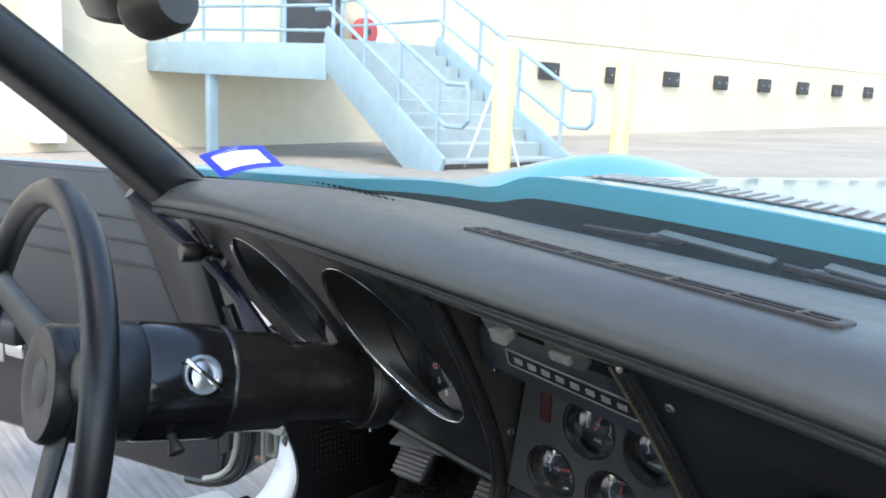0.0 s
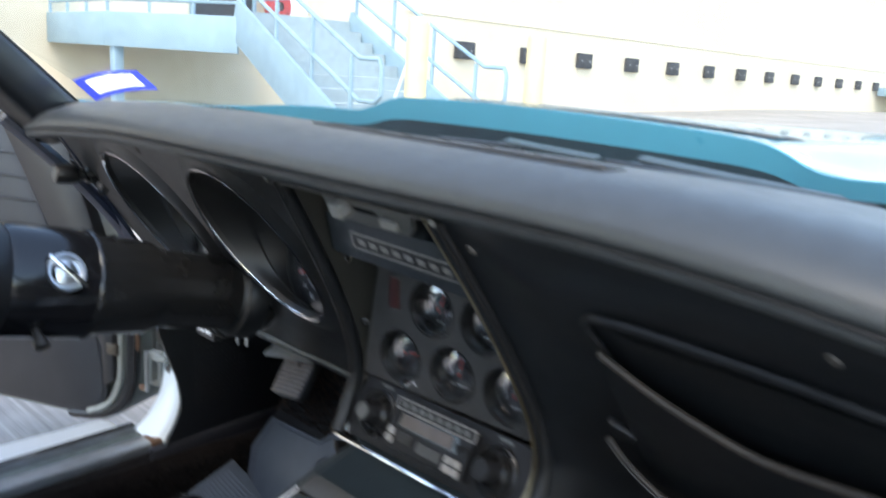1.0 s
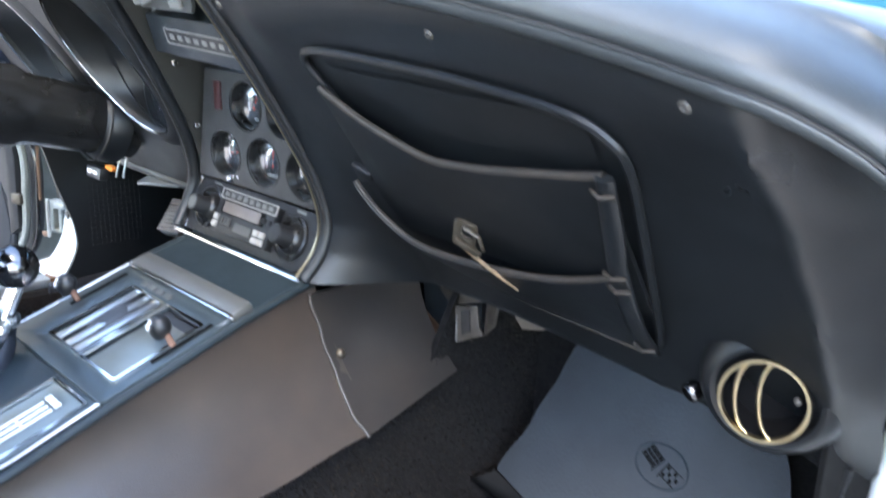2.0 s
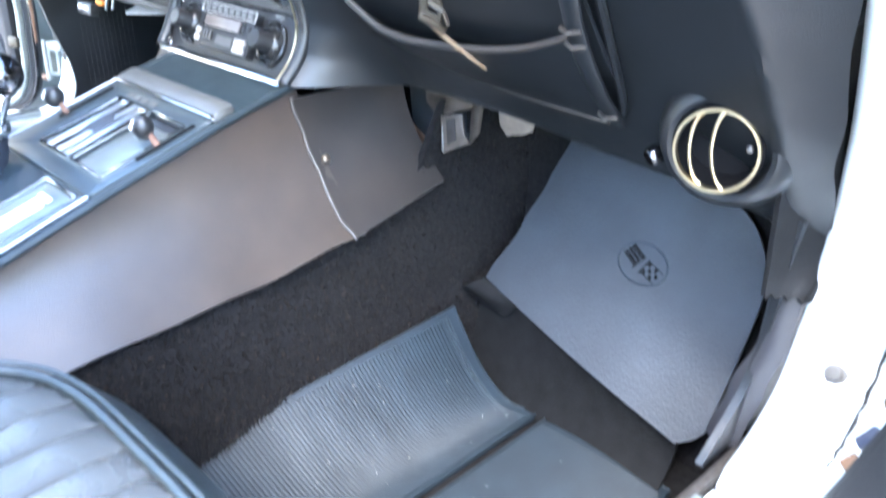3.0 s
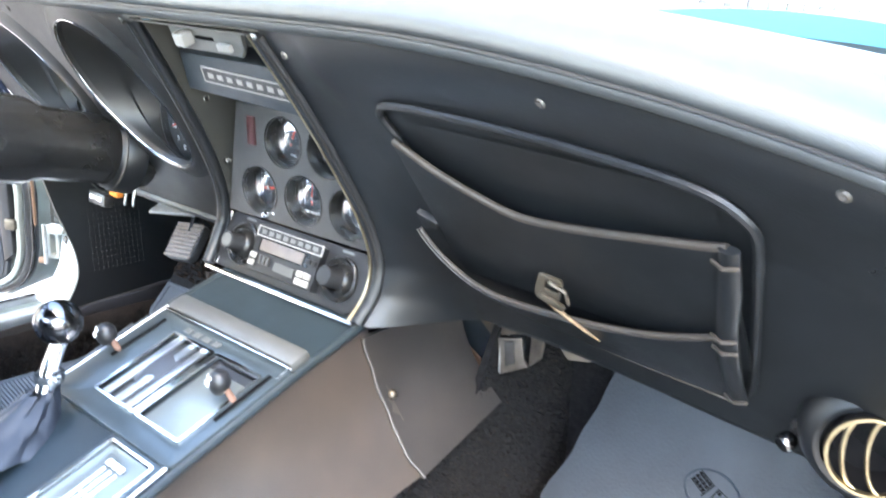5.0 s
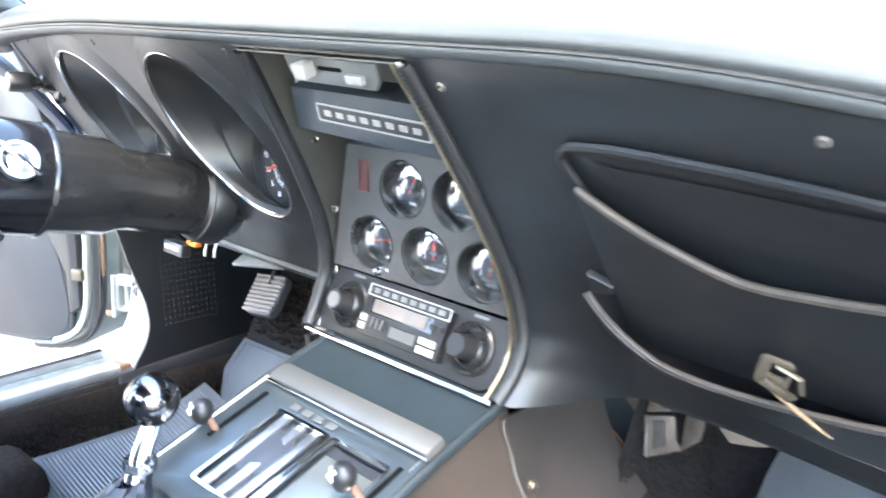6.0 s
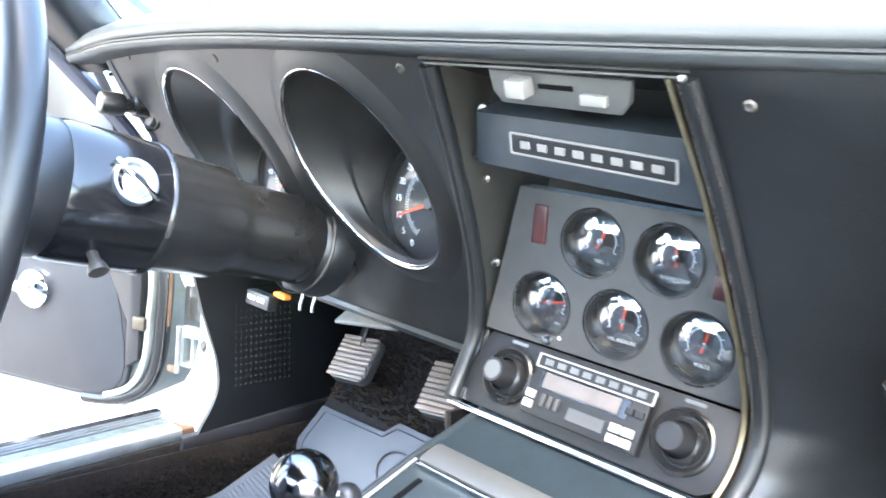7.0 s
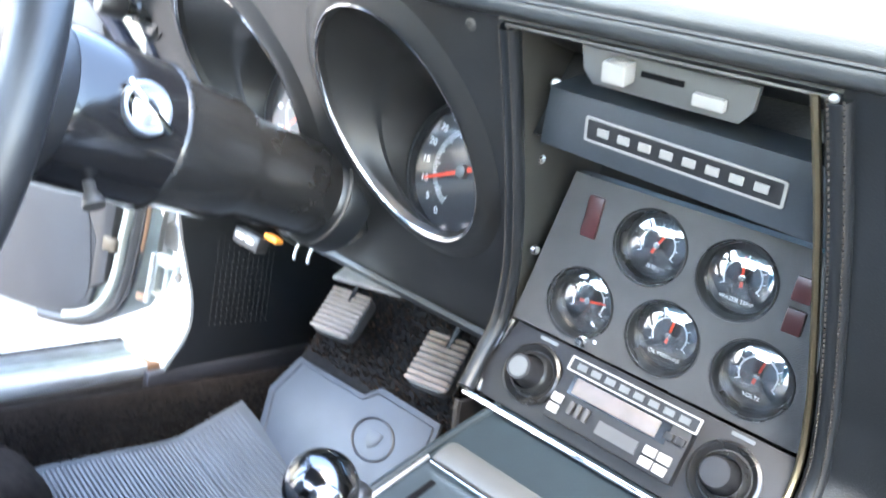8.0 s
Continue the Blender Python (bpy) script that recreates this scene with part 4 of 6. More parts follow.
def bottom_z(x):
    return curve_at(x, [(0.10, 0.545), (0.16, 0.543), (0.25, 0.545), (0.45, 0.535), (0.56, 0.53), (0.585, 0.50), (0.6, 0.49)])


def edge_x(z):
    return curve_at(z, [(0.546, 0.116), (0.60, 0.120), (0.69, 0.110), (0.745, 0.103), (0.80, 0.095)])


def face_fn(u, v):
    z = lerp(0.803, 0.543, v)
    x = lerp(edge_x(z), curve_at(z, [(0.53, 0.584), (0.56, 0.587), (0.62, 0.592), (0.68, 0.600), (0.80, 0.608)]), u ** 0.9)
    z = lerp(0.803 + pad_drop(x), bottom_z(x), v)
    p = face(x, z)
    t = min(1, max(0, (x - edge_x(z)) / 0.07))
    t = t * t * (3 - 2 * t)
    for (z0, y0), (z1, y1) in zip(STACK_EDGE, STACK_EDGE[1:]):
        if z <= z1:
            p.y = lerp(lerp(y0, y1, (z - z0) / (z1 - z0)), p.y, t)
            break
    return p


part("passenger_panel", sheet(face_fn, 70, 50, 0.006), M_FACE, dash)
part("panel_foot", tube([face(x, bottom_z(x), -0.006) for x in [lerp(0.20, 0.585, k / 20) for k in range(21)]], 0.007, 8), M_FACE, dash)
for x, z in ((0.130, 0.785), (0.353, 0.779), (0.519, 0.759)):
    part("panel_screw", lathe([(0, 0.0006), (0.0012, 0.0012), (0.0022, 0.0014), (0.0030, 0.0009), (0.0034, 0)], 12, face_frame(x, z)), M_SCREW, dash)

# map pocket set in the passenger panel
def pocket_edge(pts, per=8):
    return [face(p.x, p.z, 0.003) for p in smooth_path([(x, 0, z) for x, z in pts], per)]


rim = [(0.217, 0.686), (0.209, 0.728), (0.203, 0.750), (0.207, 0.757), (0.215, 0.7605), (0.240, 0.762), (0.278, 0.761), (0.323, 0.759), (0.364, 0.7565), (0.401, 0.753), (0.435, 0.749), (0.455, 0.744), (0.468, 0.736), (0.474, 0.725), (0.471, 0.70), (0.463, 0.646), (0.455, 0.60), (0.448, 0.584), (0.436, 0.5775)]
pocket = part("map_pocket", tube(smooth_path(pocket_edge(rim), 1), 0.0032, 8), M_FACE, dash, "black sewn map pocket with two pouches")
LIP1 = [(0.2085, 0.738), (0.222, 0.7315), (0.238, 0.724), (0.264, 0.714), (0.305, 0.7025), (0.348, 0.704), (0.389, 0.7085), (0.428, 0.7135), (0.459, 0.718)]
LIP2 = [(0.189, 0.662), (0.205, 0.645), (0.231, 0.630), (0.260, 0.626), (0.30, 0.627), (0.35, 0.630), (0.40, 0.637), (0.449, 0.651)]
FOOT = [(0.19, 0.615), (0.205, 0.602), (0.24, 0.592), (0.293, 0.583), (0.345, 0.578), (0.394, 0.577), (0.45, 0.577)]


def pouch(lip, foot, bulge, name, piping):
    top = smooth_path([(x, 0, z) for x, z in lip], 6)
    n = len(top)

    def fn(u, v):
        k = u * (n - 1)
        i = min(int(k), n - 2)
        p = top[i].lerp(top[i + 1], k - i)
        zf = foot(p.x)
        z = lerp(p.z, zf, v)
        return face(p.x, z, bulge * (1 - v) ** 0.7 * (0.35 + 0.65 * math.sin(math.pi * (0.04 + 0.92 * u))) + 0.004)
    part(name, sheet(fn, 40, 14, 0.003), M_FACE, pocket)
    part("welt", tube([fn(k / 40, 0.0) for k in range(41)], piping, 8), M_WELT, pocket, "worn piped edge")


pouch(LIP1, lambda x: 0.618, 0.010, "rear_pouch", 0.0030)
pouch(LIP2, lambda x: curve_at(x, FOOT), 0.022, "front_pouch", 0.0025)
cf = face_frame(0.322, 0.657, 0.027) @ Matrix.Diagonal((0.85, 0.85, 0.85, 1)) @ pose(0, 0, 0, -25, 8, -20)
part("clasp", merge(prism(rounded(0.022, 0.024, 0.004, 3), 0.003, cf, 0.0006, [rounded(0.011, 0.010, 0.002, 3, 0.002, 0.003)]), box(0.026, 0.006, 0.004, 0.001, cf @ pose(0.006, -0.008, 0.004, 0, 20, -30)), tube([(0.0, 0.008, 0.002), (0.016, 0.006, 0.004), (0.020, -0.006, 0.002)], 0.002, 6, m=cf)), M_TARNISH, pocket, "tarnished metal clasp")
part("tassel", tube([face(0.324, 0.650, 0.032), face(0.333, 0.637, 0.030), face(0.342, 0.624, 0.027), face(0.348, 0.614, 0.024)], [0.0020, 0.0017, 0.0014, 0.0008], 6), M_TAN, pocket, "frayed tan cord")
strap = [face(0.461, 0.719, 0.010), face(0.459, 0.69, 0.015), face(0.455, 0.665, 0.018), face(0.453, 0.64, 0.019), face(0.450, 0.61, 0.016), face(0.446, 0.585, 0.008)]
part("side_strap", tube(strap, [0.006, 0.0072, 0.0066, 0.0072, 0.0066, 0.006], 10, flat=0.6), M_FACE, pocket)
for z, x, o in ((0.712, 0.460, 0.014), (0.660, 0.454, 0.021), (0.650, 0.4535, 0.021), (0.591, 0.447, 0.013)):
    part("strap_stitch", tube([face(x - 0.009, z, o), face(x, z + 0.001, o + 0.004), face(x + 0.008, z, o)], 0.0015, 6), M_WELT, pocket)
part("pocket_mouth", sheet(lambda u, v: face(lerp(0.222, 0.452, u), lerp(0.750, 0.716, v) - 0.006 * u, 0.0015), 16, 6), M_FACE, pocket)
part("foot_welt", tube([face(x, curve_at(x, FOOT) + 0.001, 0.007) for x in [lerp(0.205, 0.437, k / 24) for k in range(25)]], 0.0026, 6), M_WELT, pocket)
part("corner_tab", prism([(-0.004, 0.012), (0.014, 0.004), (0.010, -0.004), (-0.006, -0.008)], 0.006, face_frame(0.196, 0.666, 0.012), 0.002), M_FACE, pocket, "folded corner of the pouch")

# round ball vent and its pull knob
vc = face(0.534, 0.587, 0.004)
fr = basis(vc, (1, 0.15, 0), Vector((0.16, -0.92, -0.16)))
vent = part("air_vent", lathe([(0.048, -0.02), (0.045, -0.004), (0.039, 0.007), (0.034, 0.0100), (0.0305, 0.0090), (0.0285, 0.004), (0.028, -0.004)], 48, fr), M_FACE, dash, "round ball vent with bright vanes")
fr = basis(vc + Vector((0.002, -0.014, 0.0)), (1, 0.26, 0), Vector((0.22, -0.92, -0.02)))
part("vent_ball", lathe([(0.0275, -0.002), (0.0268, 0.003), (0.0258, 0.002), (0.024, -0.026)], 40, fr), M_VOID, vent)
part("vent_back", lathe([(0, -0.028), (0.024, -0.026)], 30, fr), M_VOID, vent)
part("bright_ring", lathe([(0.0268, 0.002), (0.0262, 0.0050), (0.0244, 0.0050), (0.024, 0.001)], 48, fr), M_BRASS, vent, "thin bright ring")
for off in (-0.0125, 0.001):
    pts = []
    for k in range(17):
        a = radians(-80 + 160 * k / 16)
        half = math.sqrt(0.0245 ** 2 - (off + 0.003) ** 2)
        pts.append((off + 0.005 - 0.009 * math.cos(a), half * math.sin(a) / math.sin(radians(80)), 0.003 - 0.002 * abs(math.sin(a))))
    part("vane", tube(pts, 0.0013, 8, m=fr @ pose(0, 0, 0, 0, 0, 6)), M_BRASS, vent)
part("vane_hub", lathe([(0, 0.004), (0.002, 0.003), (0.0025, 0)], 10, fr @ pose(0.018, 0.003, -0.004)), M_KNOB, vent)
fr = basis(face(0.488, 0.570, 0.0), (1, 0, 0), face_n(0.45, 0.571) + Vector((-0.3, 0, 0.2)))
pk = part("vent_pull", lathe([(0.009, 0), (0.009, 0.006), (0.005, 0.008), (0.0045, 0.02)], 16, fr), M_BLACK, dash)
part("pull_knob", lathe([(0.0045, 0.012), (0.0062, 0.014), (0.0068, 0.016), (0.0068, 0.021), (0.0055, 0.023), (0, 0.0235)], 20, fr), M_DARKCHROME, pk)

# side wrap of the dash towards the door
def end_fn(u, v):
    z = lerp(0.482, 0.66, v)
    near = 0.752 - 0.16 * max(0, z - 0.50)
    back = lerp(0.771, 0.797, min(1, (z - 0.482) / 0.018)) - 0.05 * max(0, z - 0.55)
    return (lerp(0.567, 0.589, u ** 1.2) + 0.01 * max(0, z - 0.55), lerp(near, back, u), z - 0.002 * math.sin(23 * u) * (1 - v) ** 6)


part("end_return", sheet(end_fn, 10, 24, 0.004), M_FRAY, dash, "frayed lower corner of the dash end")

# ---- centre stack ----
stack = thing("centre_stack", "black upright centre stack framed by stitched edges", "instrument panel")
LEFT = [(-0.094, 0.604, 0.797), (-0.100, 0.640, 0.745), (-0.106, 0.675, 0.690), (-0.112, 0.702, 0.640), (-0.116, 0.712, 0.600), (-0.117, 0.704, 0.570), (-0.114, 0.690, 0.546)]
RIGHT = [(0.094, 0.598, 0.797), (0.102, 0.636, 0.745), (0.109, 0.672, 0.690), (0.115, 0.700, 0.640), (0.119, 0.712, 0.600), (0.119, 0.706, 0.570), (0.115, 0.690, 0.546)]
for side, pts, sgn in (("left", LEFT, -1), ("right", RIGHT, 1)):
    sp = smooth_path(pts, 6)
    inner = []
    for p in sp:
        inner.append([p + Vector((sgn * 0.002, 0.0, 0)), p + Vector((-sgn * 0.002, 0.012, 0)), Vector((p.x - sgn * 0.004, max(0.722, p.y + 0.01), p.z)), Vector((p.x - sgn * 0.004, 0.76, p.z))])
    part("side_wall", loft(inner), M_STACKWALL, stack)
    roll = part("stitched_edge", tube(sp, 0.0066, 10), M_FACE, stack, "padded stitched edge roll")
    for row in (-0.0035, 0.0035):
        st_b = bmesh.new()
        for a_, b_ in zip(sp, sp[1:]):
            for k in range(3):
                p = a_.lerp(b_, (k + 0.2) / 3) + Vector((row, -0.0062, -0.001))
                merge(st_b, tube([p, p + (b_ - a_) * 0.2], 0.0007, 4))
        part("stitching", st_b, M_WELT, roll)
    part("bright_bead", tube([p + Vector((-0.0098, -0.0020, -0.001)) for p in sp] if sgn > 0 else [p + Vector((0.007, 0.006, 0)) for p in sp[24:]], 0.0021, 6), M_BRASS if sgn > 0 else M_CHROME, stack)
part("top_bead", tube([(-0.094, 0.600, 0.7968), (0.0, 0.598, 0.7966), (0.094, 0.597, 0.7962)], 0.0009, 6), M_SCREW, stack)
part("corner_stud", lathe([(0, 0.002), (0.0018, 0.0014), (0.0025, 0)], 10, basis((0.093, 0.594, 0.796), (1, 0, 0), (0, -1, 0))), M_STEELGREY, stack)
part("recess_back", box(0.20, 0.006, 0.075, 0, pose(0, 0.672, 0.775, -10)), M_FACE, stack)
part("recess_roof", box(0.20, 0.075, 0.005, 0, pose(0, 0.637, 0.799, -4)), M_FACE, stack)
# slider plate with ivory levers
fr = basis((0.004, 0.613, 0.7865), (1, 0, -0.02), (0, -1, -0.45)) @ Matrix.Diagonal((0.82, 0.95, 0.9, 1))
sl = part("slider_plate", prism([(-0.062, 0.010), (0.062, 0.010), (0.060, -0.004), (0.052, -0.012), (-0.052, -0.012), (-0.060, -0.004)], 0.004, fr, 0.001), M_GREYPLATE, stack, "worn grey slider plate")
part("slider_knob", box(0.018, 0.0125, 0.013, 0.002, fr @ pose(-0.028, 0.002, 0.0065)), M_IVORY, sl)
part("slider_knob", box(0.021, 0.007, 0.005, 0.001, fr @ pose(0.034, -0.003, 0.003)), M_IVORY, sl)
part("slider_slot", box(0.03, 0.003, 0.001, 0, fr @ pose(0.0, 0.002, 0.001)), M_VOID, sl)
for x in (-0.087,):
    part("stack_screw", lathe([(0, 0.002), (0.003, 0.0015), (0.0038, 0)], 10, basis((x, 0.655, 0.772), (1, 0, 0), (0.6, -1, 0))), M_STEELGREY, stack)
for y, z in ((0.683, 0.722), (0.708, 0.657)):
    part("stack_screw", lathe([(0, 0.003), (0.003, 0.0025), (0.0042, 0)], 10, basis((-0.1015, y, z), (0, 1, 0), (1, -0.25, 0))), M_CHROME, stack)
# wedge-shaped badge bar
bar_c = Vector((0.002, 0.650, 0.750))
bar_n = Vector((0, -0.90, -0.36)).normalized()
fr = basis(bar_c, (1, 0, 0), bar_n)
bar = part("badge_bar", prism([(-0.084, 0.0215), (0.088, 0.0180), (0.100, -0.0247), (-0.090, -0.0165)], 0.045, fr, 0.0015), M_BARVINYL, stack)
bd = part("badge", prism(rounded(0.124, 0.0155, 0.0015, 3), 0.001, fr @ pose(0.006, 0.000, 0.0012, 0, 0, -2.2), 0, [rounded(0.1205, 0.0126, 0.001, 3)]), M_IVORY, bar, "narrow black badge in a bright frame")
part("badge_field", box(0.121, 0.0128, 0.0006, 0, fr @ pose(0.006, 0.000, 0.0006, 0, 0, -2.2)), M_BLACK, bd)
for k in range(8):
    part("badge_bar_mark", box(0.0078, 0.0050, 0.0012, 0.0003, fr @ pose(0.006, 0, 0.0012, 0, 0, -2.2) @ pose(-0.0490 + 0.0140 * k, 0, 0), 1), M_IVORY, bd)

# ---- gauge cluster ----
cluster = thing("gauge_cluster", "black housing with five small round gauges", "gauge cluster")
CN = Vector((0.07, -1, -0.06)).normalized()
CF = basis((0.0, 0.719, 0.659), (1, 0.07, 0), CN)
GAUGES = ((-0.0225, 0.0275, 66), (0.0365, 0.0265, 98), (-0.0595, -0.0270, 10), (0.0030, -0.0270, 84), (0.0640, -0.0285, 78))
hl = [circle(0.0243, 32, x, y) for x, y, a in GAUGES]
house = part("housing", prism([(-0.088, 0.060), (0.088, 0.060), (0.104, -0.060), (-0.108, -0.056)], 0.02, CF, 0.0, hl), M_HOUSE, cluster, smooth=30)
for x, y, ang in GAUGES:
    fr = CF @ pose(x, y, 0)
    g = part("gauge", lathe([(0.0262, -0.0002), (0.0257, 0.0010), (0.0246, 0.0008), (0.0237, -0.003), (0.0227, -0.013), (0.0223, -0.016)], 40, fr), M_SATIN, cluster, "small round gauge in a black bezel")
    part("dial", lathe([(0, -0.0145), (0.0228, -0.0145), (0.0228, -0.0175)], 32, fr), M_DIAL, g)
    arc = bmesh.new()
    for k in range(25):
        a = radians(-30 + 240 * k / 24)
        if k % 3 == 0:
            merge(arc, box(0.0016 if k % 6 else 0.0034, 0.0007, 0.0003, 0, fr @ pose(0.0133 * math.cos(a), 0.0133 * math.sin(a), -0.0140, 0, 0, math.degrees(a))))
    part("scale_ticks", arc, M_WHITE, g, smooth=0)
    part("scale_arc", tube([(0.0120 * math.cos(radians(-30 + 10 * k)), 0.0120 * math.sin(radians(-30 + 10 * k)), -0.0140) for k in range(25)], 0.00055, 4, m=fr), M_WHITE, g)
    part("needle", prism([(-0.006, -0.0010), (0.0142, -0.0006), (0.0142, 0.0006), (-0.006, 0.0010)], 0.0006, fr @ pose(0, 0, -0.0120, 0, 0, ang)), M_RED, g, "red needle", smooth=0)
    part("needle_hub", lathe([(0, 0.0016), (0.0022, 0.001), (0.0026, 0)], 12, fr @ pose(0, 0, -0.0125)), M_CHROME, g)
    part("lens", lathe([(0, -0.0030), (0.005, -0.0033), (0.010, -0.0041), (0.015, -0.0054), (0.019, -0.0068), (0.0230, -0.0084)], 32, fr), M_LENS, g).visible_shadow = False
WORDS = ("FUEL", "WATER TEMP", "", "OIL PRESSURE", "VOLTS")
for (x, y, a), word in zip(GAUGES, WORDS):
    if word:
        lettering(word, 0.0037, CF @ pose(x, y - 0.0150, -0.0141), M_WHITE, house, "lettering")
for x, y, h in ((-0.0668, 0.034, 0.029), (0.0755, 0.0355, 0.0155), (0.0760, 0.0155, 0.0155)):
    part("warning_lens", box(0.0115, h, 0.003, 0.001, CF @ pose(x, y, 0.0005)), M_LAMPRED, house, "dark red warning lens")
part("reset_stud", lathe([(0, 0.006), (0.003, 0.0055), (0.004, 0.004), (0.004, 0)], 14, CF @ pose(-0.0493, -0.0511, 0)), M_CHROME, house)
part("pin", lathe([(0, 0.001), (0.0014, 0)], 8, CF @ pose(-0.0405, -0.0485, 0.0003)), M_WHITE, house)

# ---- radio ----
radio = thing("radio", "black cassette radio with two round knobs", "radio")
RN = Vector((0, -1, 0.42)).normalized()
RF = basis((0.0, 0.707, 0.573), (1, 0, 0), RN)
ro = [(-0.104, 0.030), (0.106, 0.030), (0.112, 0.0), (0.108, -0.020), (0.092, -0.030), (-0.112, -0.030), (-0.112, 0.0)]
part("surround", prism(ro, 0.01, RF, 0.0015), M_RADIO, radio)
face_p = part("faceplate", box(0.097, 0.044, 0.012, 0.0015, RF @ pose(0, 0.001, 0.003)), M_RADIO, radio)
strip = part("name_strip", prism(rounded(0.098, 0.0105, 0.0008, 2), 0.0008, RF @ pose(0.002, 0.0195, 0.0104), 0, [rounded(0.0950, 0.0083, 0.0006, 2)]), M_IVORY, face_p, "white-framed name strip")
part("strip_field", box(0.0945, 0.008, 0.0006, 0, RF @ pose(0.002, 0.0195, 0.0098)), M_RADIO, strip)
for k in range(8):
    part("strip_mark", box(0.0072, 0.0044, 0.001, 0.0003, RF @ pose(0.002 - 0.0385 + 0.011 * k, 0.0195, 0.0104), 1), M_GREYPLATE, strip)
part("cassette_door", box(0.064, 0.0115, 0.003, 0.0008, RF @ pose(-0.004, 0.0065, 0.0095)), M_TAPE, face_p, "silvery cassette flap")
part("cassette_slot", box(0.074, 0.0135, 0.0012, 0, RF @ pose(-0.002, 0.0065, 0.0091)), M_GLOSS, face_p)
part("display", box(0.03, 0.009, 0.001, 0, RF @ pose(0.006, -0.0105, 0.0095)), M_KNOB, face_p)
for x, y, w, h, m_ in ((-0.043, -0.006, 0.008, 0.006, M_IVORY), (-0.043, -0.0135, 0.008, 0.006, M_IVORY), (0.030, -0.008, 0.0085, 0.006, M_IVORY), (0.040, -0.008, 0.0085, 0.006, M_IVORY), (0.030, -0.0155, 0.0085, 0.006, M_IVORY), (0.040, -0.0155, 0.0085, 0.006, M_IVORY), (-0.031, -0.008, 0.0035, 0.009, M_KNOB), (-0.025, -0.008, 0.0035, 0.009, M_KNOB), (-0.019, -0.008, 0.0035, 0.009, M_KNOB), (0.036, 0.006, 0.006, 0.005, M_RADIO), (0.044, 0.006, 0.006, 0.005, M_RADIO)):
    part("button", box(w, h, 0.003, 0.0006, RF @ pose(x, y, 0.0100)), m_, face_p)
for x in (-0.0735, 0.0735):
    kf = RF @ pose(x, 0.0, 0)
    k = part("knob_ring", lathe([(0.0225, 0.0005), (0.0225, 0.003), (0.0205, 0.004), (0.0185, 0.002), (0.0160, -0.001), (0.0150, 0.006), (0.0125, 0.0085)], 36, kf), M_SATIN, radio, "deep black knob bezel")
    part("knob", lathe([(0.0115, 0.004), (0.0105, 0.009), (0.0098, 0.010), (0.0098, 0.022), (0.0088, 0.0235), (0, 0.0237)], 32, kf), M_RADIO, k)
    part("knob_cap", lathe([(0, 0.0242), (0.0072, 0.0238)], 24, kf), M_TRIMGREY if x < 0 else M_RADIO, k)
    part("legend", box(0.015, 0.0025, 0.0004, 0, RF @ pose(x, 0.0265, 0.0003)), M_GREYPLATE, radio)
part("bright_strip", box(0.226, 0.0042, 0.004, 0.0012, basis((0.0, 0.6865, 0.5445), (1, 0, 0), (0, -1, 0.5))), M_CHROME, radio, "thin bright strip along the foot")

# ---- console ----
console = thing("centre_console", "black vinyl centre console with slatted metal shift plate", "console")
TOP = [(0.70, 0.545), (0.66, 0.533), (0.622, 0.521), (0.558, 0.497), (0.50, 0.476), (0.424, 0.446), (0.33, 0.425), (0.2, 0.412), (0.0, 0.405), (-0.3, 0.40)]


def con_z(y):
    for (y0, z0), (y1, z1) in zip(TOP, TOP[1:]):
        if y >= y1:
            return lerp(z0, z1, (y0 - y) / (y0 - y1))
    return TOP[-1][1]


CL, CR = -0.088, 0.116
part("top", sheet(lambda u, v: (lerp(CL, CR, u), lerp(0.70, -0.3, v), con_z(lerp(0.70, -0.3, v)) - 0.0005), 10, 60, 0.004), M_CONSOLE, console)
for sgn in (-1, 1):
    def side_fn(u, v):
        y = lerp(-0.3, lerp(0.700, 0.742, v), u)
        zt, zb = con_z(y), con_low(y)
        xx = lerp(CR if sgn > 0 else -CL, 0.172, v ** 2.1)
        return (sgn * xx, y, lerp(zt, zb, v))
    part("side_panel", sheet(side_fn, 50, 12, 0.004), M_SIDE, console, "worn black vinyl side panel")
    part("edge_roll", tube([(CR - 0.001 if sgn > 0 else CL + 0.001, y, con_z(y) - 0.002) for y in [lerp(0.70, -0.3, k / 40) for k in range(41)]], 0.004, 8), M_CONSOLE, console)

    def flap_fn(u, v):
        y0 = curve_at(v, [(0, 0.693), (0.3, 0.7045), (0.6, 0.7135), (0.85, 0.717), (1, 0.726)])
        y = lerp(y0, lerp(0.834, 0.856, v), u)
        zt = lerp(0.532, 0.534, u)
        zb = lerp(0.398, 0.428, u)
        return (sgn * (lerp(0.1195, 0.1745, v ** 2.1) - 0.008 * u * v), y, lerp(zt, zb, v))
    fl = part("front_flap", sheet(flap_fn, 14, 12, 0.0035), M_FLAP, console, "snap-on front side flap")
    part("flap_welt", tube([Vector(flap_fn(0, k / 20)) + Vector((sgn * 0.001, 0, 0)) for k in range(21)], 0.0017, 6), M_SCREW, console, "worn pale piped edge of the flap")
    p = Vector(flap_fn(0.10, 0.48))
    part("snap", lathe([(0, 0.0045), (0.003, 0.004), (0.0048, 0.002), (0.0052, 0)], 14, basis(p, (0, 1, 0), (sgn, 0, 0.4))), M_TARNISH, fl)


def top_frame(x, y, out=0.0):
    n = Vector((0, -0.36, 1)).normalized()
    return basis(Vector((x, y, con_z(y))) + n * out, (1, 0, 0), n)


# raised shift plate frame with two windows
PC = 0.0185
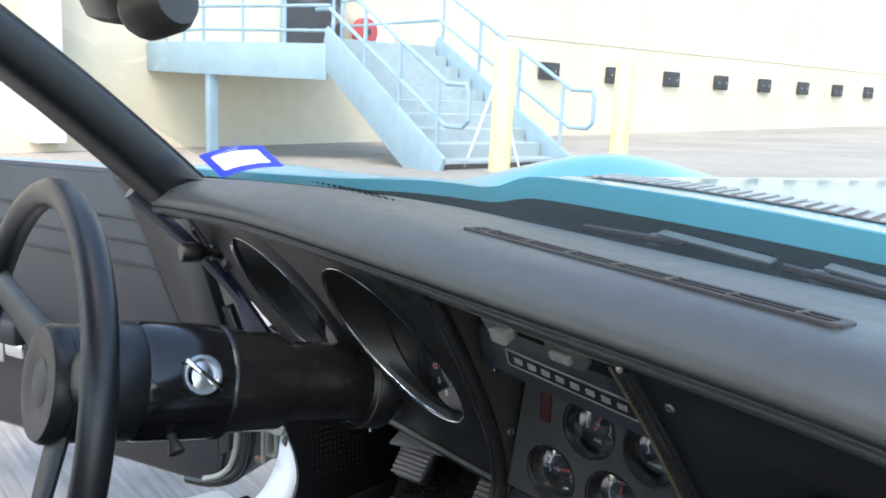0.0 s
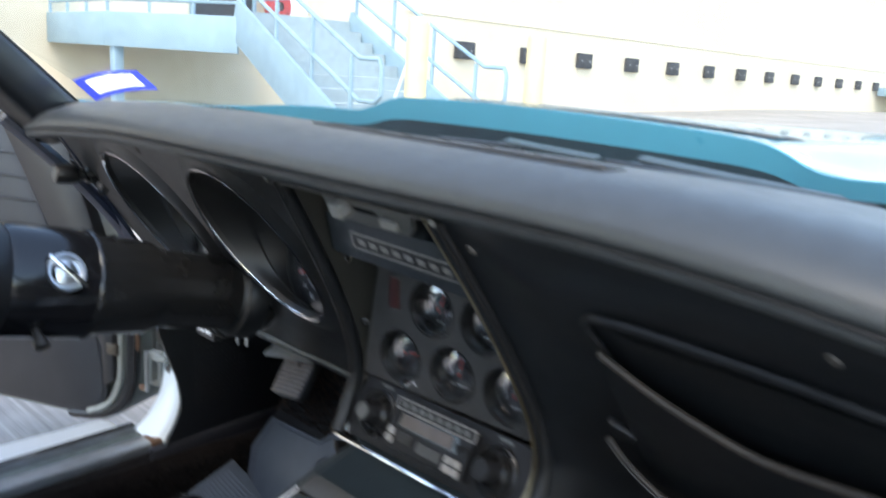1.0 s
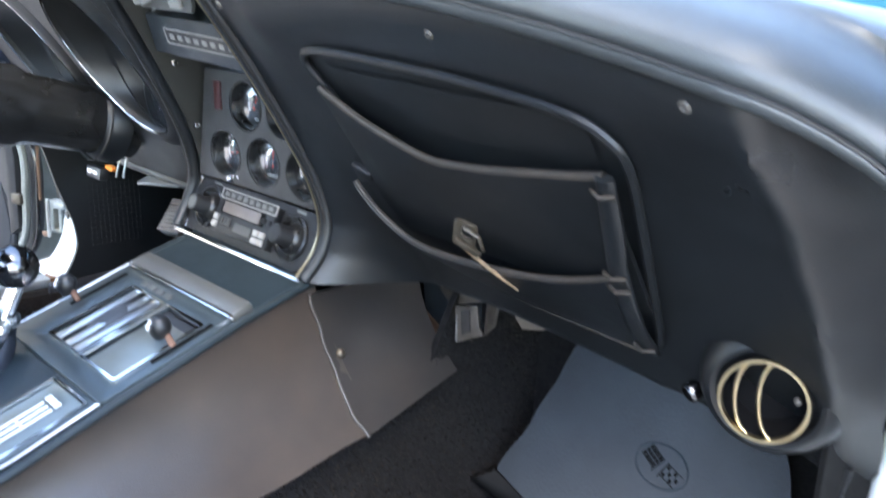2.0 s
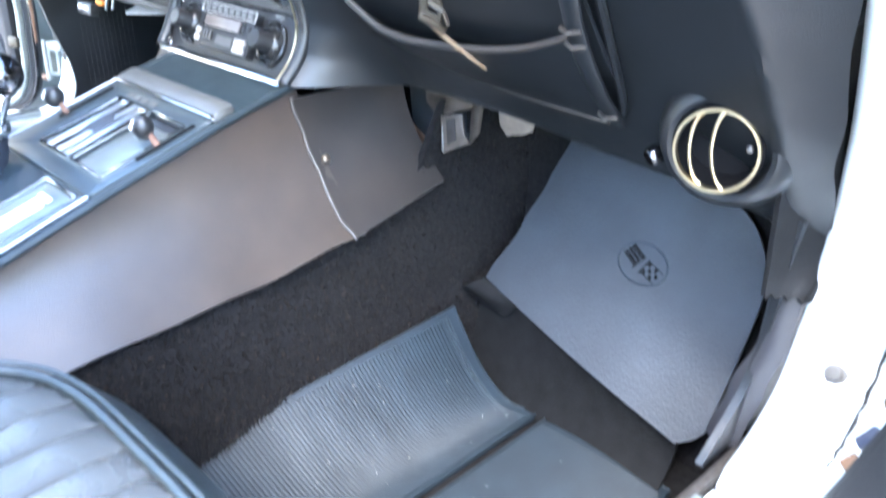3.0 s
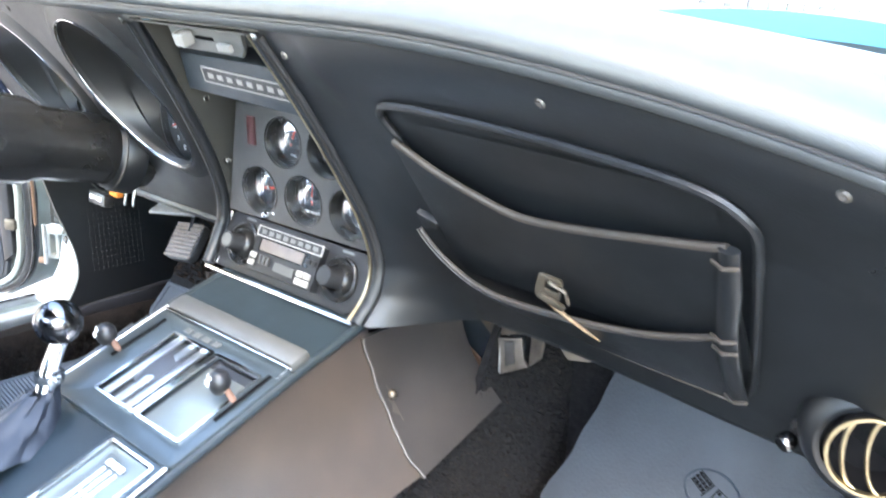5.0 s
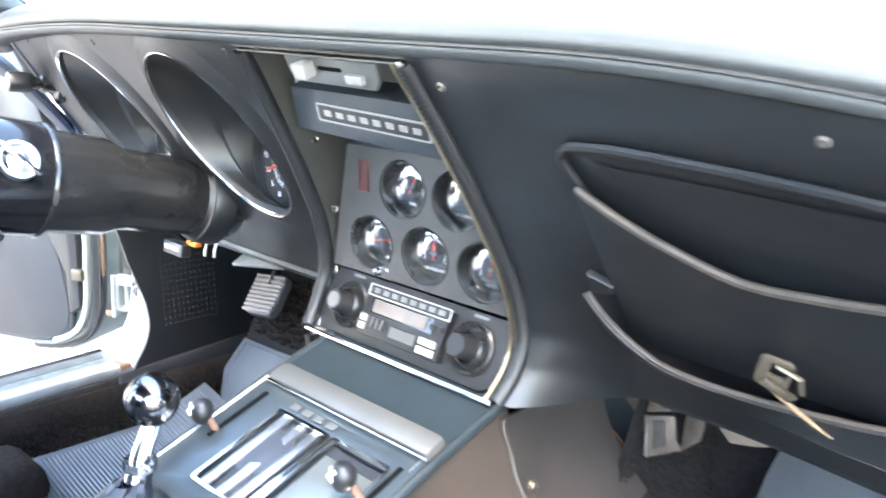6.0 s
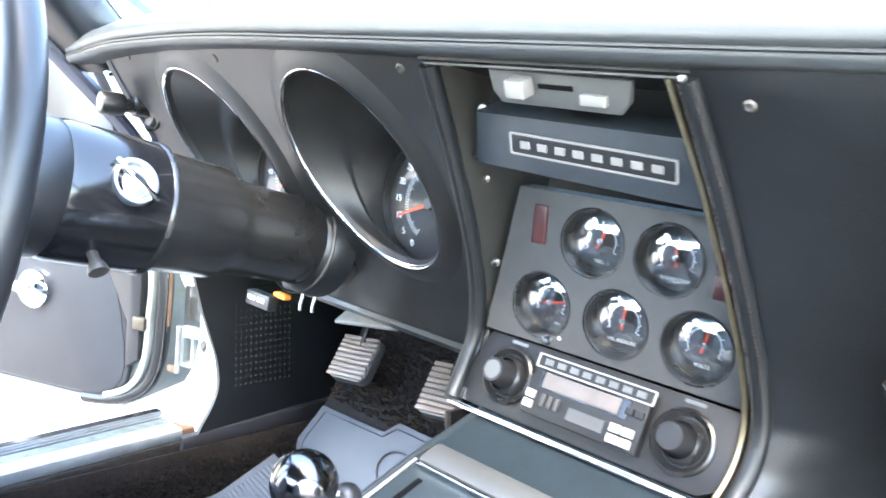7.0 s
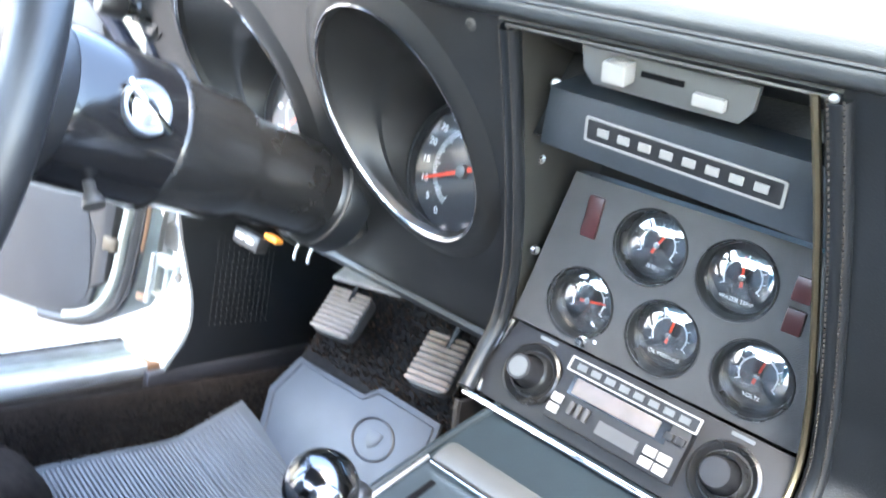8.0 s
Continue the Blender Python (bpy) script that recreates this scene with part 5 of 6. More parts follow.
plate = part("shift_plate", prism(rounded(0.192, 0.128, 0.006), 0.007, top_frame(PC, 0.558, 0.005), 0.0012, [rounded(0.062, 0.086, 0.003, 3, 0.066 - PC, 0.0), rounded(0.062, 0.086, 0.003, 3, -PC, 0.0)]), M_PLATE, console, "grey-green metal shift plate")
part("plate_back", box(0.15, 0.10, 0.002, 0, top_frame(0.033, 0.558, -0.0008)), M_DIAL, plate)
for x0 in (0.066, 0.0):
    part("window_trim", prism(rounded(0.064, 0.088, 0.003, 3), 0.0022, top_frame(x0, 0.558, 0.0065), 0, [rounded(0.0585, 0.0825, 0.002, 3)]), M_CHROME, plate, "thin chrome window trim")
part("window_plate", box(0.056, 0.070, 0.003, 0.0008, top_frame(0.0685, 0.553, 0.0012)), M_GATE, plate)
part("dark_bar", box(0.05, 0.006, 0.004, 0.001, top_frame(0.07, 0.598, 0.003)), M_BLACK, plate)
for k in range(3):
    part("slat", box(0.0085, 0.084, 0.003, 0.0008, top_frame(-0.020 + 0.0185 * k, 0.558, 0.003 - 0.0015 * (k % 2))), M_BRUSHED, plate, "polished sliding gate bar")
part("gate_drum", lathe([(0, 0.004), (0.012, 0.0035), (0.024, 0.001), (0.026, -0.002)], 28, top_frame(-0.008, 0.565, 0.0)), M_BLUEMAT, plate)
for k in range(4):
    part("shift_mark", box(0.0095, 0.0065, 0.001, 0.0003, top_frame(-0.020 + 0.0145 * k, 0.6055, 0.0058), 1), M_GREYPLATE, plate)
for x, y in ((0.1035, 0.575), (-0.060, 0.578)):
    part("lever_slot", box(0.0042, 0.060, 0.001, 0, top_frame(x, y, 0.0055)), M_VOID, plate)
for x, y in ((-0.060, 0.556), (0.0985, 0.568)):
    b0 = Vector((x, y, con_z(y) + 0.004))
    kx = Vector((x - 0.012, y - 0.006, con_z(y) + 0.019))
    lv = part("lever", tube([b0, b0.lerp(kx, 0.5) + Vector((0, 0, 0.002)), kx], 0.0030, 8), M_RUST, plate, "short rusty lever")
    part("lever_knob", lathe([(0, -0.0105), (0.005, -0.0095), (0.0085, -0.005), (0.0098, 0.001), (0.0085, 0.0065), (0.005, 0.0098), (0, 0.0107)], 20, Matrix.Translation(kx)), M_BLACK, lv, "round black lever knob")
    km = basis(kx + Vector((-0.003, -0.0085, 0.0035)), (1, -0.3, 0), (-0.3, -0.85, 0.4))
    part("knob_mark", merge(box(0.0105, 0.0024, 0.0010, 0, km @ pose(0, 0, 0, 0, 0, 45)), box(0.0105, 0.0024, 0.0012, 0, km @ pose(0, 0, 0, 0, 0, -45))), M_WHITE, lv)
part("front_trim", box(0.190, 0.024, 0.014, 0.006, top_frame(PC, 0.6285, 0.003)), M_TRIMGREY, plate, "rounded metal front of the shift plate")
part("front_bead", box(0.186, 0.0026, 0.003, 0.0008, top_frame(PC + 0.002, 0.6155, 0.0075)), M_CHROME, plate)
for x, y0, y1 in ((CR - 0.006, 0.35, 0.62), (CL + 0.008, 0.35, 0.62)):
    part("edge_bead", tube([(x, lerp(y0, y1, k / 10), con_z(lerp(y0, y1, k / 10)) + 0.003) for k in range(11)], 0.0016, 6), M_BRUSHED, plate)
# tray behind the plate, beside the boot
tray = part("ash_tray", prism(rounded(0.073, 0.135, 0.004), 0.006, top_frame(0.070, 0.436, 0.004), 0.001, [rounded(0.060, 0.122, 0.003, 3)]), M_PLATE, console)
part("tray_trim", prism(rounded(0.063, 0.125, 0.003, 3), 0.002, top_frame(0.070, 0.436, 0.0055), 0, [rounded(0.0585, 0.1205, 0.003, 3)]), M_CHROME, tray)
part("tray_lid", box(0.0585, 0.120, 0.003, 0.001, top_frame(0.070, 0.436, 0.001)), M_GATE, tray)
for k in range(3):
    part("shift_pattern", tube([(-0.008 + 0.008 * k, -0.024, 0), (-0.008 + 0.008 * k, 0.024, 0)], 0.0011, 5, m=top_frame(0.070, 0.452, 0.0028)), M_WHITE, tray)
part("shift_pattern", tube([(-0.008, 0.0, 0), (0.008, 0.0, 0)], 0.0011, 5, m=top_frame(0.070, 0.452, 0.0028)), M_WHITE, tray)
for k in range(3):
    part("pattern_dot", box(0.0055, 0.0055, 0.0008, 0, top_frame(0.062 + 0.008 * k, 0.479, 0.003)), M_WHITE, tray)

# ---- gear lever ----
shifter = thing("gear_lever", "chrome gear lever with a ball knob and black boot", "gear lever")
KB = Vector((-0.054, 0.499, 0.549))
base = Vector((-0.052, 0.480, 0.470))
part("knob", lathe([(0.0200 * math.sin(radians(a)), -0.0200 * math.cos(radians(a))) for a in range(18, 181, 9)], 40, Matrix.Translation(KB - Vector((0, 0, 0.002)))), M_DARKCHROME, shifter, "polished chrome ball knob")
part("rod", tube([KB + Vector((0, 0, -0.02)), KB.lerp(base, 0.5), base + Vector((0, 0, 0.012))], [0.0068, 0.0075, 0.0085], 14), M_CHROME, shifter)
part("collar", merge(lathe([(0.012, -0.004), (0.0125, 0), (0.012, 0.004)], 16, Matrix.Translation(KB.lerp(base, 0.62))), box(0.030, 0.004, 0.004, 0.001, Matrix.Translation(KB.lerp(base, 0.62)))), M_CHROME, shifter)
boot = []
for k in range(10):
    t = k / 9
    c = (base + Vector((0, 0, 0.02))).lerp(Vector((-0.040, 0.440, con_z(0.44) + 0.002)), t)
    w = lerp(0.010, 0.036, t ** 1.1)
    boot.append([c + Vector(((w * 0.9 + 0.003 * math.sin(7 * q + 5 * t)) * math.cos(q), (w * 1.25 + 0.004 * math.sin(5 * q + 4 * t)) * math.sin(q), 0)) for q in [2 * math.pi * j / 28 for j in range(29)]])
part("boot", loft(boot), M_NAVY, shifter, "creased black leather boot")

# ---- steering column and wheel ----
column = thing("steering_column", "gloss black steering column with a chrome ignition lock", "steering column")
CA, CB = Vector((-0.340, 0.700, 0.630)), Vector((-0.345, 0.405, 0.689))
cdir = (CB - CA).normalized()
CM = basis(CA, (1, 0, 0), cdir)
L = (CB - CA).length
part("lower_tube", lathe([(0.042, -0.05), (0.042, 0.075), (0.045, 0.09), (0.0495, 0.10), (0.0505, 0.165)], 40, CM), M_SATIN, column)
part("upper_shroud", lathe([(0.0510, 0.163), (0.0545, 0.166), (0.0550, 0.175), (0.0550, 0.240), (0.0535, 0.246)], 44, CM), M_GLOSS, column)
part("joint_bead", lathe([(0.0505, 0.160), (0.0560, 0.1625), (0.0560, 0.1655), (0.054, 0.168)], 44, CM), M_SATIN, column)
part("hub_bell", lathe([(0.0520, 0.244), (0.0540, 0.248), (0.0530, 0.285), (0.047, 0.30), (0.047, L + 0.004)], 40, CM), M_BLACK, column)
part("dash_collar", lathe([(0.052, -0.03), (0.050, -0.012), (0.046, -0.004), (0.0425, 0.0)], 36, CM), M_FACE, column)
part("collar_lip", lathe([(0.0505, -0.004), (0.0515, -0.002), (0.0505, 0.000)], 40, CM), M_SCREW, column, "thin worn bright lip")
out = Vector((1, 0, 0.42)).normalized()
ip = CA + cdir * 0.197 + out * 0.0535
IM = basis(ip, cdir, out)
ign = part("ignition_lock", lathe([(0.0185, -0.006), (0.0185, 0.003), (0.0172, 0.005), (0.015, 0.005), (0.0125, 0.001), (0.006, 0.0035), (0, 0.0038)], 36, IM), M_BRUSHED, column, "round chrome ignition lock with a winged bezel")
part("lock_wings", box(0.044, 0.005, 0.007, 0.002, IM @ pose(0, 0, 0.006, 0, 0, -38)), M_CHROME, ign)
part("lock_slot", box(0.010, 0.003, 0.002, 0, IM @ pose(0, 0, 0.010, 0, 0, -38)), M_DIAL, ign)
dn = Vector((0.75, 0, -0.75)).normalized()
sp = CA + cdir * 0.222 + dn * 0.054
part("flasher_knob", lathe([(0.0042, -0.004), (0.004, 0.008), (0.0062, 0.012), (0.0075, 0.016), (0.0075, 0.019), (0, 0.0192)], 18, basis(sp, cdir, dn)), M_KNOB, column)

wheel = thing("steering_wheel", "black padded two-tone steering wheel", "steering wheel")
WC = Vector((-0.345, 0.406, 0.686))
WM = basis(WC, (1, 0, 0), cdir)
part("rim", tube([(0.178 * math.cos(2 * math.pi * k / 72), 0.178 * math.sin(2 * math.pi * k / 72) - 0.016, 0.030) for k in range(72)], 0.0128, 16, closed=True, m=WM), M_BLACK, wheel)
for a in (25, 155, 292):
    pts = [(r * math.cos(radians(a)), r * math.sin(radians(a)) - 0.016 * (r - 0.045) / 0.125, h) for r, h in ((0.045, 0.004), (0.09, 0.014), (0.14, 0.024), (0.17, 0.029))]
    part("spoke", tube(pts, [0.022, 0.019, 0.017, 0.016], 12, flat=0.35, m=WM), M_KNOB, wheel)
part("horn_pad", lathe([(0.047, -0.012), (0.051, -0.008), (0.0515, 0.004), (0.0505, 0.005), (0.0505, 0.007), (0.0515, 0.008), (0.0515, 0.018), (0.048, 0.023), (0.030, 0.024), (0.022, 0.021), (0, 0.0215)], 40, WM), M_BLACK, wheel)
part("horn_button", lathe([(0, 0.0235), (0.016, 0.0230), (0.021, 0.0215)], 28, WM), M_KNOB, wheel)

# ---- pedals ----
def pedal(name, x, y, z, w, h, label):
    p = thing(name, label, "pedal", "foot pedals")
    n = Vector((0, -0.80, 0.6)).normalized()
    m = basis((x, y, z), (1, 0, 0), n) @ pose(0, 0, 0, 0, 0, 8)
    pad_ob = part("pad", prism(rounded(w, h, 0.012), 0.012, m, 0.002), M_KNOB, p, "ribbed worn pedal pad")
    for k in range(9):
        part("rib", box(w * 0.94, 0.0046, 0.004, 0.001, m @ pose(0, -h / 2 + h * (k + 0.7) / 9.4, 0.0015), 1), M_PEDAL, pad_ob)
    part("arm", tube([Vector((x, y + 0.012, z + 0.01)), Vector((x + 0.005, y + 0.035, z + 0.08)), Vector((x + 0.01, y + 0.03, z + 0.16))], 0.007, 8, flat=0.6), M_SATIN, p)


pedal("clutch_pedal", -0.416, 0.855, 0.468, 0.062, 0.058, "worn steel-trimmed clutch pedal under the dash")
pedal("brake_pedal", -0.266, 0.854, 0.476, 0.056, 0.062, "worn steel-trimmed brake pedal under the dash")
rel = thing("hood_release", "small black hood release handle under the dash", "handle")
rm = basis((-0.494, 0.772, 0.528), (1, 0, 0), (0, -1, 0.1))
part("handle", box(0.046, 0.018, 0.016, 0.003, rm), M_BLACK, rel)
for k in range(2):
    part("legend", box(0.014, 0.005, 0.0006, 0, rm @ pose(-0.01 + 0.018 * k, 0.001, 0.0083)), M_WHITE, rel)
part("amber_tag", box(0.022, 0.010, 0.006, 0.001, pose(-0.468, 0.781, 0.538)), M_ORANGE, rel)
for x, z in ((-0.406, 0.545), (-0.385, 0.548)):
    part("wire_end", tube([(x, 0.765, z + 0.02), (x, 0.76, z), (x + 0.004, 0.757, z - 0.006)], 0.0018, 6), M_STEELGREY, rel)

part("bright_strip", box(0.075, 0.022, 0.004, 0.001, basis((-0.31, 0.777, 0.549), (1, 0.36, -0.1), (0, -0.35, 1))), M_STEELGREY, dash, "bare metal brace under the dash")

# ---- mats ----
def ribbed_mat(name, fn, ribs, label, material=None, lift=0.0012):
    material = material or M_RUBBER
    mt = thing(name, label, "floor mat", "ribbed floor mats")
    part("base", sheet(fn, 30, 30, 0.005), material, mt)
    rb = bmesh.new()
    for k in range(ribs):
        v = 0.03 + 0.94 * k / (ribs - 1)
        pts = []
        for i in range(23):
            u = 0.03 + 0.94 * i / 22
            a = Vector(fn(u, v))
            e = Vector(fn(u, min(1, v + 0.02))) - Vector(fn(u, max(0, v - 0.02)))
            f = Vector(fn(min(1, u + 0.02), v)) - Vector(fn(max(0, u - 0.02), v))
            n = e.cross(f).normalized()
            if n.z < 0:
                n = -n
            pts.append(a + n * lift)
        merge(rb, tube(pts, 0.0017, 5))
    tagged(part("ribs", rb, material, mt), kind="stuff")
    brd = [fn(u, 0) for u in [k / 12 for k in range(13)]] + [fn(1, k / 12) for k in range(13)] + [fn(1 - k / 12, 1) for k in range(13)] + [fn(0, 1 - k / 12) for k in range(13)]
    part("border", tube([Vector(p) + Vector((0, 0, 0.001)) for p in brd], 0.0011, 6, closed=True), material, mt)
    return mt


def mat_right(u0, u1):
    def fn(u, v):
        uu = lerp(u0, u1, u)
        x = lerp(0.178, 0.478, uu) + 0.02 * uu * (1 - v)
        y = lerp(0.40, 0.866 - 0.035 * max(0, 1 - uu / 0.4), v)
        lift = max(0, 1 - uu / 0.36) ** 1.5
        yy = (y - 0.57) / 0.26
        return (x + 0.035 * lift * max(0, yy), y, 0.196 + lift * (0.048 + 0.055 * max(-0.3, yy)) + 0.003 * math.sin(7 * uu + 3 * v))
    return fn


ribbed_mat("floor_mat", mat_right(0.0, 0.445), 96, "black ribbed rubber mat curled against the tunnel")
ribbed_mat("floor_mat", mat_right(0.49, 1.0), 96, "black ribbed rubber mat flat beside the sill")


def mat_left(u, v):
    u = 1 - u
    x = lerp(-0.195, -0.502, u)
    y = lerp(0.36, 0.815, v)
    return (x, y, 0.248 + 0.037 * u ** 2 + 0.034 * max(0, v - 0.82) / 0.18)


# paler rubber here puts the footwell's stronger light into the mat
ribbed_mat("floor_mat", mat_left, 84, "ribbed rubber mat in the driver's footwell, lightened for its brighter light", M_RUBBER_PALE, 0.0062)

toe = thing("toe_mat", "grained charcoal vinyl mat propped on the toe board", "floor mat")
BL_, BR_ = Vector((0.205, 0.892, 0.312)), Vector((0.462, 0.878, 0.246))


def toe_fn(u, v):
    cu, cv = max(0, (u - 0.72) / 0.28), max(0, (v - 0.60) / 0.40)
    if cu and cv:
        u, v = 0.72 + 0.28 * cu * math.sqrt(1 - cv * cv / 2), 0.60 + 0.40 * cv * math.sqrt(1 - cu * cu / 2)
    left = curve_at(v, [(0, 0.205), (0.4, 0.223), (0.7, 0.233), (1, 0.240)])
    x = lerp(left, 0.492 - 0.022 * max(0, (0.12 - v) / 0.12) ** 1.6, u)
    z = lerp(0.312 - 0.256 * (x - 0.205), 0.472 - 0.10 * (x - 0.24), v)
    return Vector((x, 0.937 + 0.5625 * (z - 0.369) + 0.0625 * (x - 0.372) + 0.010 * math.sin(math.pi * v) * (u - 0.2) - 0.005 * math.sin(math.pi * u), z))


part("sheet", sheet(toe_fn, 44, 44, 0.005), M_TOE, toe)
mid = Vector(toe_fn(0.545, 0.565))
tu, tv = Vector(toe_fn(0.58, 0.56)) - Vector(toe_fn(0.50, 0.56)), Vector(toe_fn(0.545, 0.60)) - Vector(toe_fn(0.545, 0.52))
tn = tu.cross(tv).normalized()
tn = tn if tn.y < 0 else -tn
em = basis(mid + tn * 0.003, tu, tn)
emb = part("emblem", prism([(0.0275 * math.cos(2 * math.pi * k / 40), 0.0205 * math.sin(2 * math.pi * k / 40)) for k in range(40)], 0.003, em @ pose(0, 0, 0.0015), 0.0008), M_RUBBER_PALE, toe, "raised grey oval emblem")
part("oval_ring", tube([(0.0275 * math.cos(2 * math.pi * k / 40), 0.0205 * math.sin(2 * math.pi * k / 40), 0.0017) for k in range(40)], 0.0014, 6, closed=True, m=em), M_RUBBER, emb)
for nm, fx, fy, rz in (("flag_left", -0.0125, 0.0045, -24), ("flag_right", 0.0125, -0.0035, -14)):
    fm = em @ pose(fx, fy, 0.0019, 0, 0, rz)
    fl_ = bmesh.new()
    for i in range(4):
        for j in range(3):
            if (i + j) % 2 == 0 or nm == "flag_left":
                merge(fl_, box(0.0036, 0.0036, 0.0012, 0, fm @ pose(-0.0066 + 0.0044 * i, -0.0044 + 0.0044 * j, 0)))
    for e in (-0.0070, 0.0070):
        merge(fl_, box(0.0190, 0.0009, 0.0014, 0, fm @ pose(0, e, 0)))
    merge(fl_, tube([(-0.0098 if fx > 0 else 0.0098, 0.008, 0.0), (-0.0098 if fx > 0 else 0.0098, -0.010, 0.0)], 0.0007, 5, m=fm))
    part(nm, fl_, M_VOID, emb, "embossed flag", smooth=0)


def toe_flap_fn(u, v):
    b = BL_.lerp(BR_, lerp(-0.03, 1.03, u))
    return b + Vector((0, 0.004 - 0.026 * v + 0.006 * math.sin(math.pi * v), -0.003 * (1 - v) - (b.z - 0.190) * v))


part("curled_corner", sheet(lambda u, v: Vector((lerp(lerp(0.173, 0.209, v), lerp(0.243, 0.258, v), u), 0.884 - 0.012 * math.sin(math.pi * v) * (1 - u), lerp(lerp(0.296, 0.316, v), lerp(0.282, 0.300, v), u))), 12, 8, 0.003), M_FRAY, toe, "curled dark corner")
part("lower_flap", sheet(toe_flap_fn, 24, 8, 0.003), M_FRAY, toe, "black folded lower edge")
blue = thing("heel_mat", "blue-grey rubber mat with a notch below the pedals", "floor mat")
bo = [(-0.140, 0.050), (-0.030, 0.054), (-0.024, 0.060), (-0.014, 0.071), (0.075, 0.072), (0.11, -0.10), (-0.12, -0.075), (-0.155, 0.0)]
bm_ = basis((-0.325, 0.831, 0.348), (1, 0.0, 0.0), (0, -1.85, 1.0))
part("sheet", prism(bo, 0.006, bm_, 0.0015), M_BLUEMAT, blue)
part("emblem_ring", tube([(0.028 * math.cos(2 * math.pi * k / 32) + 0.012, 0.022 * math.sin(2 * math.pi * k / 32) + 0.02, 0.001) for k in range(32)], 0.0015, 6, closed=True, m=bm_), M_BLUEMAT, blue)
part("emblem_shield", prism([(-0.010, 0.009), (0.010, 0.009), (0.008, -0.004), (0, -0.011), (-0.008, -0.004)], 0.001, bm_ @ pose(0.012, 0.02, 0.0012), 0.0003), M_BLUEMAT, blue)
part("border_line", tube([(x * 0.93, y * 0.9, 0.0005) for x, y in bo], 0.001, 6, closed=True, m=bm_), M_BLUEMAT, blue)

# ---- heater duct under the dash ----
duct = thing("heater_duct", "bare metal and black heater duct under the dash", "duct")


def duct_plate(name, outline, dy, depth, tilt, material, label=""):
    """A sheet-metal piece of the duct, outlined in x and z about its middle."""
    cx, cz = sum(p[0] for p in outline) / len(outline), sum(p[1] for p in outline) / len(outline)
    m = Matrix.Translation((0.18 + cx, 0.87 + dy, 0.48 + cz)) @ pose(0, 0, 0, 90, 0, 0) @ pose(0, 0, 0, tilt[0], tilt[1], 0)
    return part(name, prism([(x - cx, z - cz) for x, z in outline], depth, m, 0.0006), material, duct, label)


duct_plate("box", [(-0.062, 0.04), (-0.026, 0.03), (-0.023, -0.024), (-0.049, -0.033), (-0.072, -0.020), (-0.085, -0.004), (-0.089, 0.04)], 0.006, 0.06, (4, 6), M_DUCT, "dented blue-black duct box")
duct_plate("flange", [(-0.061, 0.034), (-0.030, 0.060), (0.030, 0.060), (0.021, 0.034), (-0.039, 0.012), (-0.057, 0.024)], 0.0, 0.006, (-14, 0), M_TINNED, "stained tin flange")
duct_plate("bracket", [(-0.028, 0.015), (-0.002, 0.021), (0.002, -0.002), (0.008, -0.009), (-0.023, -0.025)], -0.006, 0.003, (0, 14), M_TINNED, "bent tinned bracket")
duct_plate("bracket_fold", [(-0.0265, 0.014), (-0.0245, 0.0145), (-0.0215, -0.0235), (-0.0245, -0.0235)], -0.010, 0.004, (0, 0), M_STEELGREY)
duct_plate("bracket_slot", [(-0.019, 0.013), (-0.009, 0.016), (-0.006, -0.008), (-0.016, -0.014)], -0.0095, 0.002, (0, 14), M_BINDING)
duct_plate("gap", [(-0.003, 0.040), (0.008, 0.040), (0.006, 0.004), (0.000, 0.001)], 0.002, 0.003, (0, 0), M_VOID)
duct_plate("side_plate", [(0.006, 0.045), (0.030, 0.048), (0.024, 0.008), (0.005, -0.009)], -0.004, 0.003, (0, -22), M_TINNED)
rough_edge = [(0.030, 0.033), (0.036, 0.055), (0.100, 0.055), (0.093, 0.034), (0.082, 0.027), (0.078, 0.018), (0.066, 0.012), (0.056, 0.009), (0.040, 0.004), (0.030, 0.014)]
duct_plate("foil", rough_edge, 0.012, 0.003, (10, -8), M_FOIL, "crumpled pale insulation foil")
duct_plate("foil_end", [(0.112, 0.040), (0.146, 0.036), (0.140, 0.020), (0.125, 0.0195)], 0.02, 0.003, (6, 4), M_FOIL)
duct_plate("rust_edge", [(-0.085, -0.005), (-0.059, -0.018), (-0.044, -0.030), (-0.053, -0.035), (-0.072, -0.025)], -0.002, 0.003, (0, 0), M_BROWN, "rusted lower edge")

